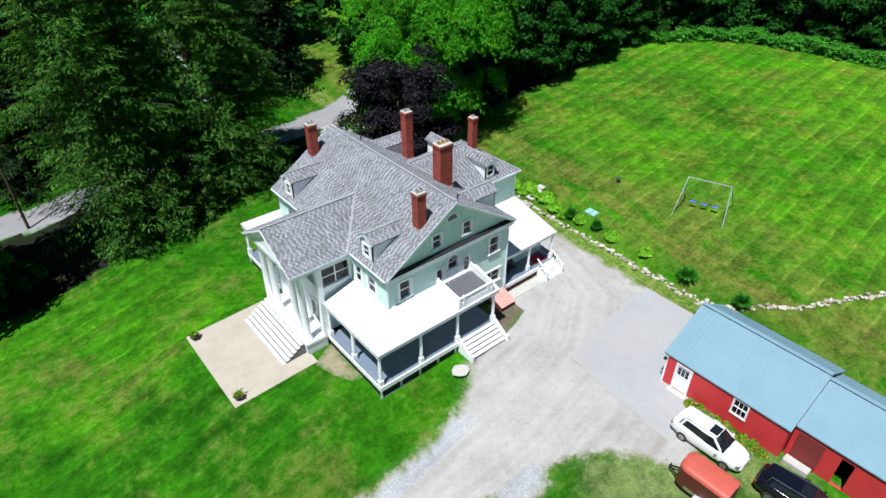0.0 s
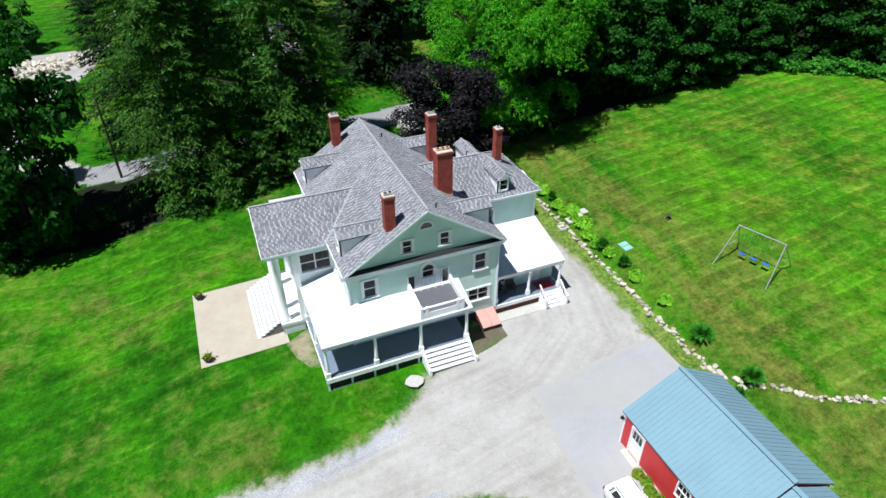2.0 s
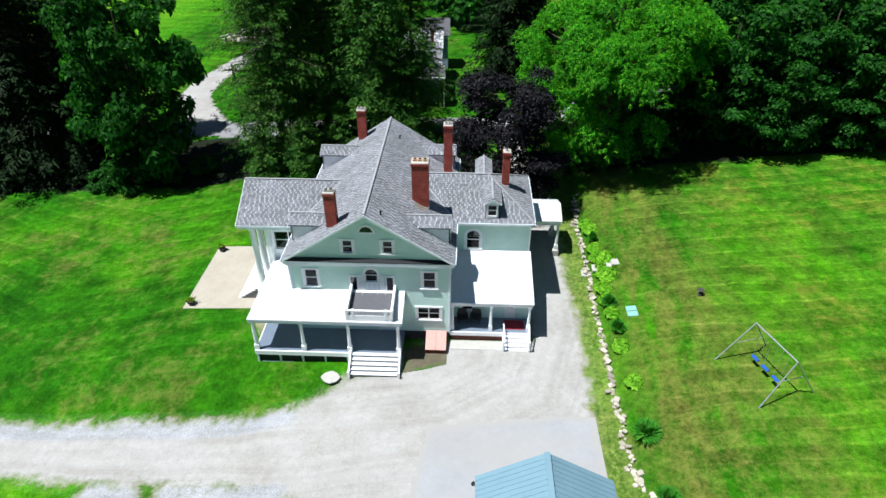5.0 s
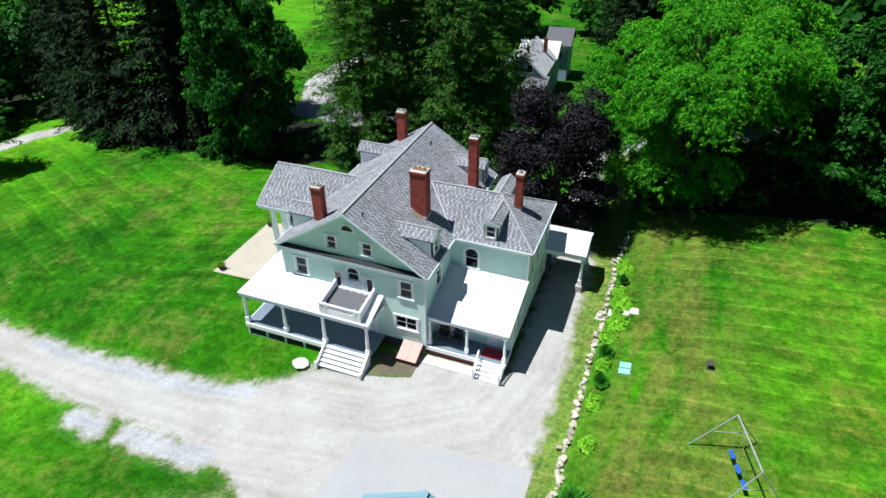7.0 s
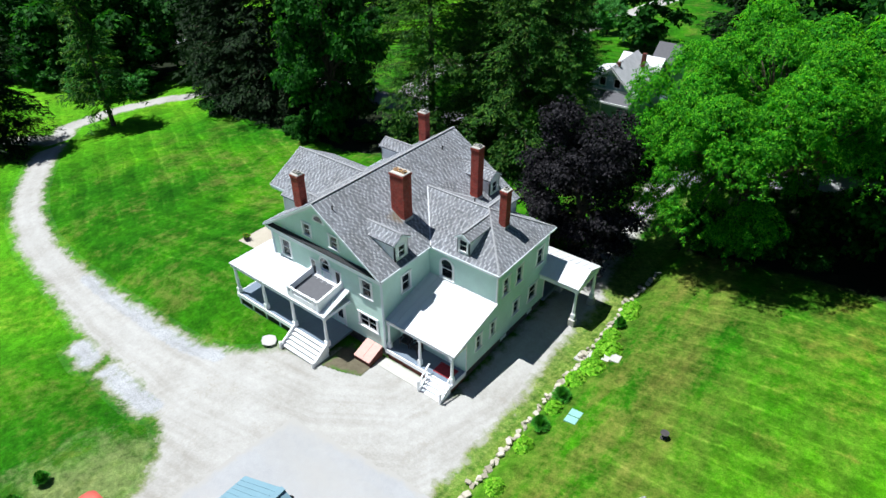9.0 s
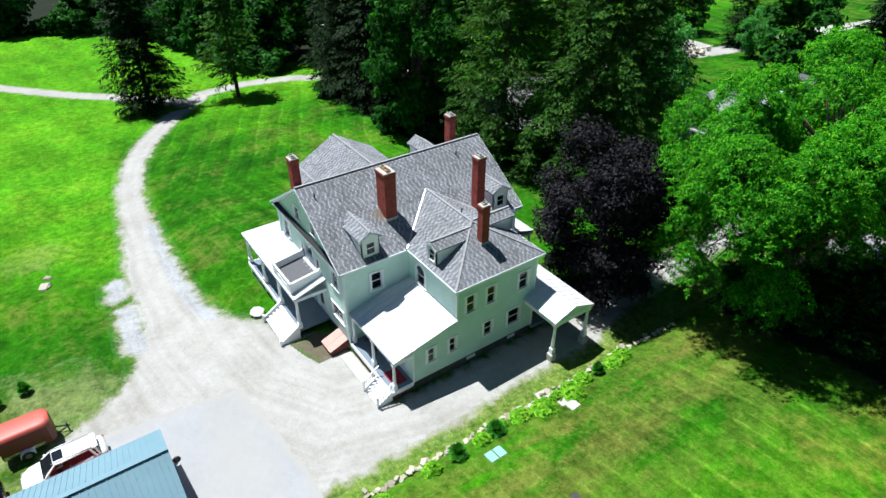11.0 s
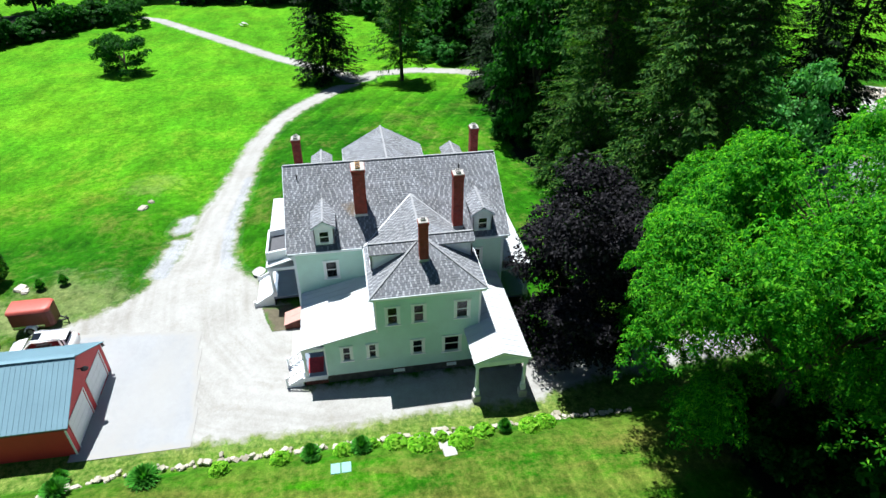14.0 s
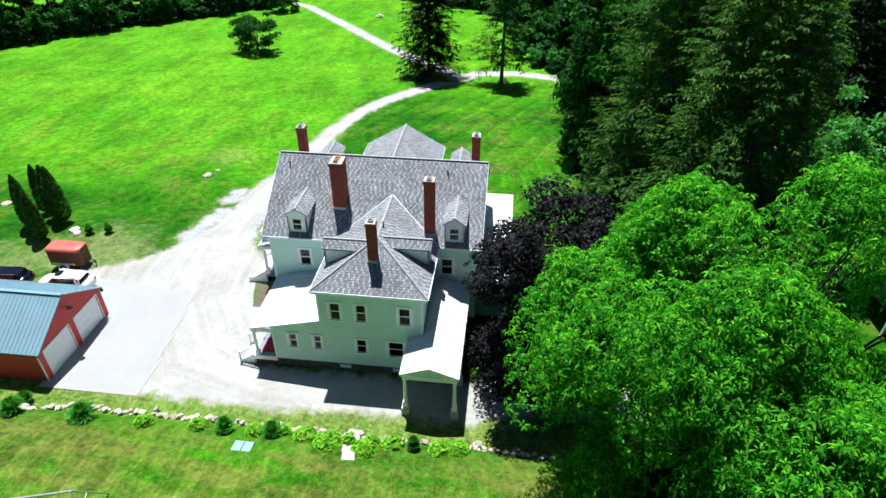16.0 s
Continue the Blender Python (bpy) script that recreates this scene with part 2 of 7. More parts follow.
def make_shingle(name, tone):
    n = Nodes(name)
    isl = n.math("FRACT", n.math("ADD", n.t.nodes.new("ShaderNodeNewGeometry").outputs["Random Per Island"], n.t.nodes.new("ShaderNodeObjectInfo").outputs["Random"]))
    col = n.ramp(isl, [(0.0, tuple(c * 0.8 for c in tone)), (0.6, tone), (1.0, tuple(c * 1.25 for c in tone))])
    stain = n.ramp(n.noise(0.5, 5, 0.65), [(0.3, (0.8, 0.78, 0.76)), (0.6, (1.05, 1.05, 1.06))])
    col = n.mix(1.0, col, stain, "MULTIPLY")
    # the rusty wash below the big chimney
    d = n.add("ShaderNodeVectorMath", **{"Vector": n.coord})
    d.operation = "DISTANCE"
    d.inputs[1].default_value = (3.5, -2.9, 9.4)
    far = n.math("ADD", d.outputs["Value"], n.math("MULTIPLY", n.math("SUBTRACT", n.noise(1.1, 4, 0.7), 0.5), 2.4))
    col = n.mix(n.ramp(far, [(0.5, 0.6), (2.9, 0.0)]), col, (0.2, 0.135, 0.065))
    n.bump(n.noise(40, 2, 0.7), 0.35, 0.01)
    return n.done(col, 0.9, 0, 0.25)


def make_brick(name, c1, c2, mortar):
    n = Nodes(name)
    b = n.t.nodes.new("ShaderNodeTexBrick")
    sep = n.add("ShaderNodeSeparateXYZ", Vector=n.coord)
    comb = n.add("ShaderNodeCombineXYZ", X=n.math("ADD", sep.outputs[0], sep.outputs[1]), Y=sep.outputs[2], Z=0.0)
    n.put(b.inputs["Vector"], comb.outputs[0])
    for k, v in (("Scale", 1.0), ("Brick Width", 0.21), ("Row Height", 0.075), ("Mortar Size", 0.006)):
        b.inputs[k].default_value = v
    n.put(b.inputs["Color1"], c1), n.put(b.inputs["Color2"], c2), n.put(b.inputs["Mortar"], mortar)
    col = n.mix(1.0, b.outputs["Color"], n.ramp(n.noise(2.5, 5, 0.7), [(0.3, 0.62), (0.7, 1.2)]), "MULTIPLY")
    n.bump(b.outputs["Fac"], -0.4, 0.01)
    return n.done(col, 0.85, 0, 0.3)


def make_leaf(name, dark, mid, light, trans=0.3, through_tint=(1.3, 1.5, 0.6)):
    """Leaves that differ one by one and let some light through."""
    n = Nodes(name)
    isl = n.t.nodes.new("ShaderNodeNewGeometry").outputs["Random Per Island"]
    col = n.ramp(isl, [(0.0, dark), (0.55, mid), (1.0, light)])
    col = n.mix(1.0, col, n.ramp(n.noise(0.35, 3, 0.6), [(0.3, 0.7), (0.7, 1.25)]), "MULTIPLY")
    n.done(col, 0.65, 0, 0.1)
    tr = n.add("ShaderNodeBsdfTranslucent", Color=n.mix(1.0, col, through_tint, "MULTIPLY"))
    ms = n.add("ShaderNodeMixShader", Fac=trans)
    n.t.links.new(n.b.outputs[0], ms.inputs[1]), n.t.links.new(tr.outputs[0], ms.inputs[2])
    n.t.links.new(ms.outputs[0], n.out.inputs[0])
    return n.mat


def make_bark(name, color):
    n = Nodes(name)
    f = n.noise(5, 5, 0.7, stretch=(1, 1, 0.2))
    n.bump(f, 0.8, 0.05)
    return n.done(n.ramp(f, [(0.3, tuple(c * 0.5 for c in color)), (0.7, tuple(c * 1.3 for c in color))]), 0.95, 0, 0.1)


def make_glass(name="window_glass", tint=(0.22, 0.26, 0.3)):
    n = Nodes(name)
    n.b.inputs["Transmission Weight"].default_value = 1.0
    n.b.inputs["IOR"].default_value = 1.33
    return n.done(n.ramp(n.noise(1.2), [(0.3, tint), (0.7, tuple(c * 1.1 for c in tint))]), 0.02)


def make_stone(name, a, b, c):
    n = Nodes(name)
    rnd = n.t.nodes.new("ShaderNodeObjectInfo").outputs["Random"]
    f = n.math("ADD", n.math("MULTIPLY", rnd, 0.6), n.math("MULTIPLY", n.noise(4, 5, 0.7), 0.4))
    n.bump(n.noise(9, 5, 0.7), 0.6, 0.05)
    return n.done(n.ramp(f, [(0.25, a), (0.5, b), (0.75, c)]), 0.9, 0, 0.2)


M = dict(
    grass=make_grass(),
    gravel=make_sheet("pale_drive_gravel", [(0.3, (0.27, 0.256, 0.236)), (0.48, (0.345, 0.336, 0.32)), (0.7, (0.42, 0.415, 0.405))], 9.0, 0.4, second=[(0.3, (0.25, 0.256, 0.27)), (0.7, (0.42, 0.43, 0.45))], straw=(0.21, 0.2, 0.09), ruts=True),
    asphalt=make_sheet("worn_pale_asphalt", [(0.3, (0.295, 0.3, 0.312)), (0.7, (0.375, 0.381, 0.396))], 30.0, 0.15, edge=False, into=(0.35, 0.34, 0.325)),
    road=make_sheet("grey_road_asphalt", [(0.3, (0.2, 0.2, 0.21)), (0.7, (0.29, 0.29, 0.3))], 20.0, 0.2),
    patio=make_sheet("tan_patio_gravel", [(0.3, (0.35, 0.31, 0.25)), (0.7, (0.46, 0.42, 0.35))], 16.0, 0.4, edge=False),
    # leaf litter tinted near-black so the floor reads as deep tree shade
    shaded_earth=make_sheet("forest_floor", [(0.3, (0.004, 0.006, 0.002)), (0.7, (0.012, 0.02, 0.005))], 3.0, 0.8),
    mint=make_siding("mint_clapboard", (0.6, 0.81, 0.74)),
    white=plain("white_paint", (0.9, 0.91, 0.93), 0.5, vary=0.05),
    skirt=plain("pale_blue_white_paint", (0.74, 0.8, 0.85), 0.5, vary=0.05),
    deck=plain("grey_porch_floor_paint", (0.15, 0.19, 0.25), 0.5, vary=0.1, scale=1.5),
    tin=plain("white_painted_metal_roofing", (0.62, 0.635, 0.66), 0.5, vary=0.07, scale=0.6, spec=0.3),
    membrane=plain("grey_roof_membrane", (0.1, 0.1, 0.112), 0.85, vary=0.1),
    # near-black roofing, also painted on wherever a hollow should look dark
    pent=plain("dark_roofing_and_hole_black", (0.008, 0.009, 0.012), 0.8, vary=0.2),
    shingle=make_shingle("slate_grey_shingle", (0.185, 0.194, 0.215)),
    pale_shingle=make_shingle("pale_grey_shingle", (0.33, 0.342, 0.365)),
    underlay=plain("dark_shingle_underlay", (0.09, 0.09, 0.1), 0.9, vary=0.2),
    cap=plain("weathered_ridge_cap", (0.3, 0.305, 0.32), 0.9, vary=0.25, scale=4),
    flash=plain("pale_metal_flashing", (0.5, 0.51, 0.53), 0.4, 0.3),
    brick=make_brick("red_chimney_brick", (0.4, 0.062, 0.042), (0.28, 0.042, 0.033), (0.3, 0.14, 0.11)),
    foundation=plain("dark_fieldstone_foundation", (0.07, 0.068, 0.066), 0.9, vary=0.5, scale=2.5, bump=0.6),
    brick_skirt=make_brick("dark_red_skirt_brick", (0.17, 0.045, 0.03), (0.12, 0.035, 0.028), (0.16, 0.1, 0.08)),
    concrete=plain("weathered_concrete", (0.45, 0.43, 0.4), 0.9, vary=0.2, scale=2, bump=0.3),
    clay=plain("ochre_clay_pot", (0.5, 0.3, 0.14), 0.8, vary=0.25),
    glass=make_glass(),
    # near-black so that the rooms behind the glass read as unlit
    room=plain("unlit_room_black", (0.02, 0.02, 0.022), 0.9),
    # dark grey in place of the shadow under each tread
    riser=plain("shadow_grey_riser_paint", (0.2, 0.2, 0.2), 0.6, vary=0.15),
    tread=plain("worn_pale_grey_step_paint", (0.6, 0.62, 0.64), 0.6, vary=0.1),
    blind=plain("off_white_blind", (0.085, 0.105, 0.135), 0.8, vary=0.06),
    red=make_siding("barn_red_boards", (0.62, 0.045, 0.05), 0.2, True),
    darkred=plain("dark_red_paint", (0.22, 0.03, 0.03), 0.6),
    barnroof=plain("pale_blue_metal_roofing", (0.175, 0.29, 0.355), 0.7, 0.0, vary=0.08, scale=0.5, spec=0.25),
    hatch=plain("faded_red_hatch_paint", (0.54, 0.29, 0.25), 0.6, vary=0.1),
    stone=make_stone("fieldstone", (0.3, 0.27, 0.21), (0.42, 0.385, 0.31), (0.55, 0.5, 0.42)),
    slab=plain("pale_flagstone", (0.43, 0.42, 0.39), 0.85, vary=0.12, bump=0.3),
    black=plain("black_iron", (0.02, 0.02, 0.022), 0.5, 0.5),
    rubber=plain("tyre_rubber", (0.02, 0.02, 0.02), 0.85),
    rim=plain("alloy_wheel", (0.35, 0.36, 0.38), 0.3, 0.8),
    carwhite=plain("white_car_paint", (0.8, 0.8, 0.8), 0.15, vary=0.02),
    carblue=plain("dark_navy_car_paint", (0.005, 0.006, 0.012), 0.12, vary=0.1),
    carglass=plain("tinted_car_glass", (0.012, 0.014, 0.018), 0.05, vary=0.1, spec=0.8),
    chrome=plain("chrome_trim", (0.6, 0.6, 0.62), 0.2, 0.9),
    rust=plain("faded_orange_red_trailer_paint", (0.46, 0.088, 0.062), 0.5, vary=0.16),
    # maroon body paint, deepened for the shade on the trailer's side
    trailerdark=plain("shaded_maroon_trailer_paint", (0.11, 0.02, 0.017), 0.45, vary=0.12),
    zinc=plain("galvanised_steel_tube", (0.5, 0.52, 0.54), 0.4, 0.6),
    blue=plain("blue_plastic", (0.02, 0.1, 0.5), 0.4),
    lid=plain("pale_green_plastic_lid", (0.22, 0.45, 0.4), 0.6, vary=0.1),
    rug=plain("dark_red_woven_rug", (0.26, 0.02, 0.03), 0.95, vary=0.3, scale=6),
    wicker=plain("dark_wicker", (0.05, 0.045, 0.045), 0.8, vary=0.3),
    drybed=make_sheet("dry_pale_soil", [(0.3, (0.15, 0.13, 0.07)), (0.7, (0.36, 0.32, 0.22))], 8.0, 0.6),
    # straw soil with the shadow beside the hatch put into its colour
    shadowed_soil=make_sheet("shadowed_straw_soil", [(0.3, (0.06, 0.05, 0.035)), (0.7, (0.17, 0.15, 0.1))], 8.0, 0.6),
    slate2=plain("neighbour_grey_roofing", (0.4, 0.41, 0.43), 0.8, vary=0.2, scale=1),
    bluewall=make_siding("pale_blue_clapboard", (0.34, 0.48, 0.56)),
    bark=make_bark("grey_brown_bark", (0.1, 0.08, 0.06)),
    maple=make_leaf("bright_feathered_leaf", (0.009, 0.095, 0.004), (0.04, 0.258, 0.008), (0.16, 0.49, 0.019), 0.38, (2.05, 1.85, 0.6)),
    broad=make_leaf("deep_green_leaf", (0.006, 0.045, 0.005), (0.015, 0.088, 0.009), (0.045, 0.17, 0.02), 0.35, (1.7, 1.9, 0.8)),
    needle=make_leaf("dark_conifer_needle", (0.009, 0.05, 0.007), (0.031, 0.118, 0.013), (0.115, 0.24, 0.03), 0.3, (1.8, 1.8, 0.7)),
    # dark spruce needles, deepened to near-black for shade within the woods
    spruce=make_leaf("shade_black_needle", (0.002, 0.011, 0.002), (0.005, 0.022, 0.004), (0.018, 0.048, 0.01), 0.15),
    beech=make_leaf("dark_purple_leaf", (0.004, 0.004, 0.006), (0.011, 0.0105, 0.0135), (0.034, 0.031, 0.036), 0.08),
    pale=make_leaf("pale_willow_leaf", (0.045, 0.19, 0.04), (0.09, 0.32, 0.08), (0.18, 0.45, 0.14), 0.4),
    hosta=make_leaf("lime_hosta_leaf", (0.09, 0.3, 0.012), (0.18, 0.46, 0.02), (0.32, 0.58, 0.05)),
    shrub=make_leaf("dark_shrub_leaf", (0.03, 0.17, 0.016), (0.06, 0.28, 0.024), (0.11, 0.36, 0.04)),
    lily=make_leaf("day_lily_leaf", (0.09, 0.25, 0.015), (0.18, 0.36, 0.03), (0.5, 0.26, 0.05)),
)

# ---- mesh tools ----
def part(name, bm, material, parent=None, label="", smooth=False):
    """Links a bmesh as one mesh object under a thing or a part."""
    me = bpy.data.meshes.new(name)
    bmesh.ops.recalc_face_normals(bm, faces=bm.faces[:])
    bm.to_mesh(me)
    bm.free()
    me.materials.append(material)
    if smooth:
        me.shade_smooth()
    ob = new(name, me)
    ob.parent = parent
    if label:
        ob["label"] = label
    return ob


def raw(name, verts, faces, material, parent=None, smooth=False):
    """A mesh object from plain lists or arrays of corners and faces."""
    me = bpy.data.meshes.new(name)
    me.from_pydata([tuple(v) for v in verts], [], faces)
    me.materials.append(material)
    if smooth:
        me.shade_smooth()
    ob = new(name, me)
    ob.parent = parent
    return ob


def quads(name, v, material, parent=None):
    """A mesh of loose four-cornered leaves from an array (n, 4, 3)."""
    n = len(v)
    me = bpy.data.meshes.new(name)
    me.vertices.add(n * 4), me.loops.add(n * 4), me.polygons.add(n)
    me.vertices.foreach_set("co", np.ascontiguousarray(v, dtype=np.float32).ravel())
    me.loops.foreach_set("vertex_index", np.arange(n * 4, dtype=np.int32))
    me.polygons.foreach_set("loop_start", np.arange(0, n * 4, 4, dtype=np.int32))
    me.update(calc_edges=True)
    me.materials.append(material)
    ob = new(name, me)
    ob.parent = parent
    return ob


def thing(name, label, category, group="", m=None, kind=""):
    ob = new(name)
    if m is not None:
        ob.matrix_basis = m
    return tagged(ob, label, category, group, kind)


def box(bm, x0, x1, y0, y1, z0, z1, m=None):
    p = [(x, y, z) for z in (z0, z1) for x, y in ((x0, y0), (x1, y0), (x1, y1), (x0, y1))]
    v = [bm.verts.new(m @ Vector(q) if m else q) for q in p]
    for f in ((3, 2, 1, 0), (4, 5, 6, 7), (0, 1, 5, 4), (1, 2, 6, 5), (2, 3, 7, 6), (3, 0, 4, 7)):
        bm.faces.new([v[i] for i in f])
    return bm


def boxes(*spans, m=None):
    bm = bmesh.new()
    for s in spans:
        box(bm, *s, m=m)
    return bm


def spans(*s):
    return s


def each(name, boxed, material, parent, label=""):
    """Like boards, each an object of its own."""
    for s in boxed:
        part(name, boxes(s), material, parent, label)


def slab(bm, pts, depth):
    """A flat polygon in space given a thickness straight down."""
    n = len(pts)
    top = [bm.verts.new(p) for p in pts]
    low = [bm.verts.new((p[0], p[1], p[2] - depth)) for p in pts]
    bm.faces.new(top), bm.faces.new(low[::-1])
    for i in range(n):
        bm.faces.new((top[i], low[i], low[(i + 1) % n], top[(i + 1) % n]))
    return bm


def prism(bm, pts, vec):
    """A polygon in space pushed along a vector."""
    n, vec = len(pts), Vector(vec)
    a = [bm.verts.new(p) for p in pts]
    b = [bm.verts.new(Vector(p) + vec) for p in pts]
    bm.faces.new(a), bm.faces.new(b[::-1])
    for i in range(n):
        bm.faces.new((a[i], b[i], b[(i + 1) % n], a[(i + 1) % n]))
    return bm


def tube(bm, a, b, r0, r1=None, n=8, cap=True):
    """A tapered round bar from a to b."""
    r1 = r0 if r1 is None else r1
    a, b = Vector(a), Vector(b)
    d = (b - a).normalized()
    u = d.orthogonal().normalized()
    w = d.cross(u)
    ring = [[bm.verts.new(p + r * (math.cos(2 * math.pi * i / n) * u + math.sin(2 * math.pi * i / n) * w)) for i in range(n)] for p, r in ((a, r0), (b, r1))]
    for i in range(n):
        bm.faces.new((ring[0][i], ring[0][(i + 1) % n], ring[1][(i + 1) % n], ring[1][i]))
    if cap:
        bm.faces.new(ring[0][::-1]), bm.faces.new(ring[1])
    return bm


def bar(bm, a, b, w, h):
    """A square board from a to b, w across and h high."""
    a, b = Vector(a), Vector(b)
    d = (b - a).normalized()
    s = d.cross(Vector((0, 0, 1)))
    s = s.normalized() if s.length > 0.01 else Vector((1, 0, 0))
    u = s.cross(d)
    v = [bm.verts.new(p + s * i * w / 2 + u * j * h / 2) for p in (a, b) for i, j in ((-1, -1), (1, -1), (1, 1), (-1, 1))]
    for f in ((3, 2, 1, 0), (4, 5, 6, 7), (0, 1, 5, 4), (1, 2, 6, 5), (2, 3, 7, 6), (3, 0, 4, 7)):
        bm.faces.new([v[i] for i in f])
    return bm


def lathe(bm, profile, n=16, at=(0, 0, 0)):
    """A turned body from (radius, height) steps."""
    rings = [[bm.verts.new((at[0] + r * math.cos(2 * math.pi * i / n), at[1] + r * math.sin(2 * math.pi * i / n), at[2] + z)) for i in range(n)] for r, z in profile]
    for a, b in zip(rings, rings[1:]):
        for i in range(n):
            bm.faces.new((a[i], a[(i + 1) % n], b[(i + 1) % n], b[i]))
    bm.faces.new(rings[0][::-1]), bm.faces.new(rings[-1])
    return bm


def bevel(bm, width=0.02, segments=2):
    bmesh.ops.bevel(bm, geom=bm.edges[:], offset=width, segments=segments, affect="EDGES", clamp_overlap=True)
    return bm


# ---- the lie of the land ----
HX = [-400, -130, -75, -65, -45, -22, -16, -8, 0, 16, 17.4, 18.3, 19.7, 24.5, 28, 58, 75, 130, 400]
HZ = [-24, -10, -6.2, -5.6, -3.4, -1.4, -0.35, -0.08, 0, 0.1, 0.3, 1.05, 1.41, 2.25, 2.6, 4.9, 6.2, 9, 14]


def ground(x, y):
    """The height of the lawn: falling to the west, banked up east of the stone wall."""
    x, y = np.asarray(x, float), np.asarray(y, float)
    z = np.interp(x, HX, HZ)
    flat = np.interp(x, [0, 16, 17.4, 28], [0.0, 0.1, 0.15, 0.9])
    keep = np.interp(y, [-40, -30, -24], [0.35, 0.6, 1.0])
    z = np.where(x > 16, flat + (z - flat) * keep, z)
    z = z - np.clip(-12 - y, 0, 25) * np.interp(x, [-62, -40, -12, -4], [0, 0.06, 0.08, 0])
    # the shallow dip that the drive follows
    return z - np.interp(x, [-60, -45, -31, -25, -17.5, -13, -8, -3, 1], [0, 0.5, 1.0, 1.05, 1.2, 1.15, 1.1, 0.55, 0.1]) * np.interp(y, [-27, -24, -21, -16, -14, -9], [0.05, 0.35, 0.95, 1, 0.8, 0])


def gz(x, y):
    return float(ground(x, y))


def seg_distance(x, y, pts):
    d = np.full(np.shape(x), 1e9)
    for (ax, ay), (bx, by) in zip(pts, pts[1:]):
        t = np.clip(((x - ax) * (bx - ax) + (y - ay) * (by - ay)) / ((bx - ax) ** 2 + (by - ay) ** 2), 0, 1)
        d = np.minimum(d, np.hypot(x - ax - t * (bx - ax), y - ay - t * (by - ay)))
    return d


def poly_inset(x, y, pts):
    """Distance inside (+) or outside (-) a closed outline."""
    d = seg_distance(x, y, pts + pts[:1])
    inside = np.zeros(np.shape(x), bool)
    for (ax, ay), (bx, by) in zip(pts, pts[1:] + pts[:1]):
        cross = (ay > y) != (by > y)
        inside ^= cross & (x < (bx - ax) * (y - ay) / ((by - ay) or 1e-9) + ax)
    return np.where(inside, d, -d)


def sheet(name, field, bounds, step, lift, material, rim, label, category="", kind="structure"):
    """A thin ground sheet wherever field(x, y) > -rim, lying lift above the land; keeps the inset on its points."""
    x0, x1, y0, y1 = bounds
    nx, ny = int((x1 - x0) / step) + 1, int((y1 - y0) / step) + 1
    gx, gy = np.meshgrid(x0 + step * np.arange(nx), y0 + step * np.arange(ny), indexing="ij")
    f = field(gx, gy)
    cell = (f[:-1, :-1] > -rim) & (f[1:, :-1] > -rim) & (f[1:, 1:] > -rim) & (f[:-1, 1:] > -rim)
    i, j = np.nonzero(cell)
    idx = np.full(f.shape, -1)
    used = np.zeros(f.shape, bool)
    for a, b in ((0, 0), (1, 0), (1, 1), (0, 1)):
        used[i + a, j + b] = True
    idx[used] = np.arange(used.sum())
    v = np.stack([gx[used], gy[used], ground(gx[used], gy[used]) + (np.interp(f[used], [-rim, 0.9 - rim], [-0.12, lift]) if rim > 0.6 else lift)], 1)
    faces = np.stack([idx[i, j], idx[i + 1, j], idx[i + 1, j + 1], idx[i, j + 1]], 1)
    ob = raw(name, v.tolist(), faces.tolist(), material, smooth=True)
    at = ob.data.attributes.new("inset", "FLOAT", "POINT")
    at.data.foreach_set("value", f[used].astype(np.float32))
    return tagged(ob, label, category, kind=kind)

# ---- ground, drive, yard, road ----
def spread(lo, hi, a, b, fine, grow=1.16):
    """Grid lines: fine between a and b, then ever wider out to lo and hi."""
    c = list(np.arange(a, b + 0.01, fine))
    s = fine
    while c[-1] < hi:
        s *= grow
        c.append(c[-1] + s)
    s = fine
    while c[0] > lo:
        s *= grow
        c.insert(0, c[0] - s)
    return np.array(c)


def make_ground():
    gx, gy = np.meshgrid(spread(-420, 420, -30, 34, 0.45), spread(-420, 420, -34, 24, 0.6), indexing="ij")
    nx, ny = gx.shape
    z = ground(gx, gy)
    v = np.stack([gx, gy, z], 2).reshape(-1, 3)
    k = np.arange(nx * ny).reshape(nx, ny)
    f = np.stack([k[:-1, :-1], k[1:, :-1], k[1:, 1:], k[:-1, 1:]], 2).reshape(-1, 4)
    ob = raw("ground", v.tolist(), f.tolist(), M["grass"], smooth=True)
    tagged(ob, "bright green mown lawn with dry spots and mowing lines", "lawn", kind="structure")


make_ground()

DRIVE = [(-70, 1.6), (-66, -0.2), (-60.6, -4.4), (-56, -7.0), (-49, -10.9), (-43, -13.4), (-36.8, -15.1), (-31.5, -15.8), (-25, -16.4), (-18, -17.1), (-10, -17.4), (-2, -17.4)]
YARD = [(-1.6, -11.7), (-2.0, -12.2), (-3.6, -13.5), (-5.2, -14.3), (-7.4, -15.0), (-10, -15.5), (-10, -19.4), (-5.2, -20.2), (-1.6, -21.4), (0.0, -22.7), (1.3, -24.0), (2.5, -26.6), (7.6, -25),
        (14.8, -20.4), (15.4, -12.0), (15.6, -5.0), (15.2, 0.0), (15.3, 8.0), (14.2, 12.0), (13.9, 18.0), (13.6, 24), (12.8, 34), (10.2, 34), (10.9, 24), (11.2, 16), (11.6, 10.0), (11.9, 4.0), (11.9, -7.6), (6.0, -7.7), (2.6, -8.4), (2.2, -11.0)]
WESTWAY = [(-66, -0.2), (-71, -2.4), (-76, -6.7), (-86, -15.3), (-105, -28.3), (-124, -41.3), (-134, -48.5), (-142, -60), (-150, -76)]
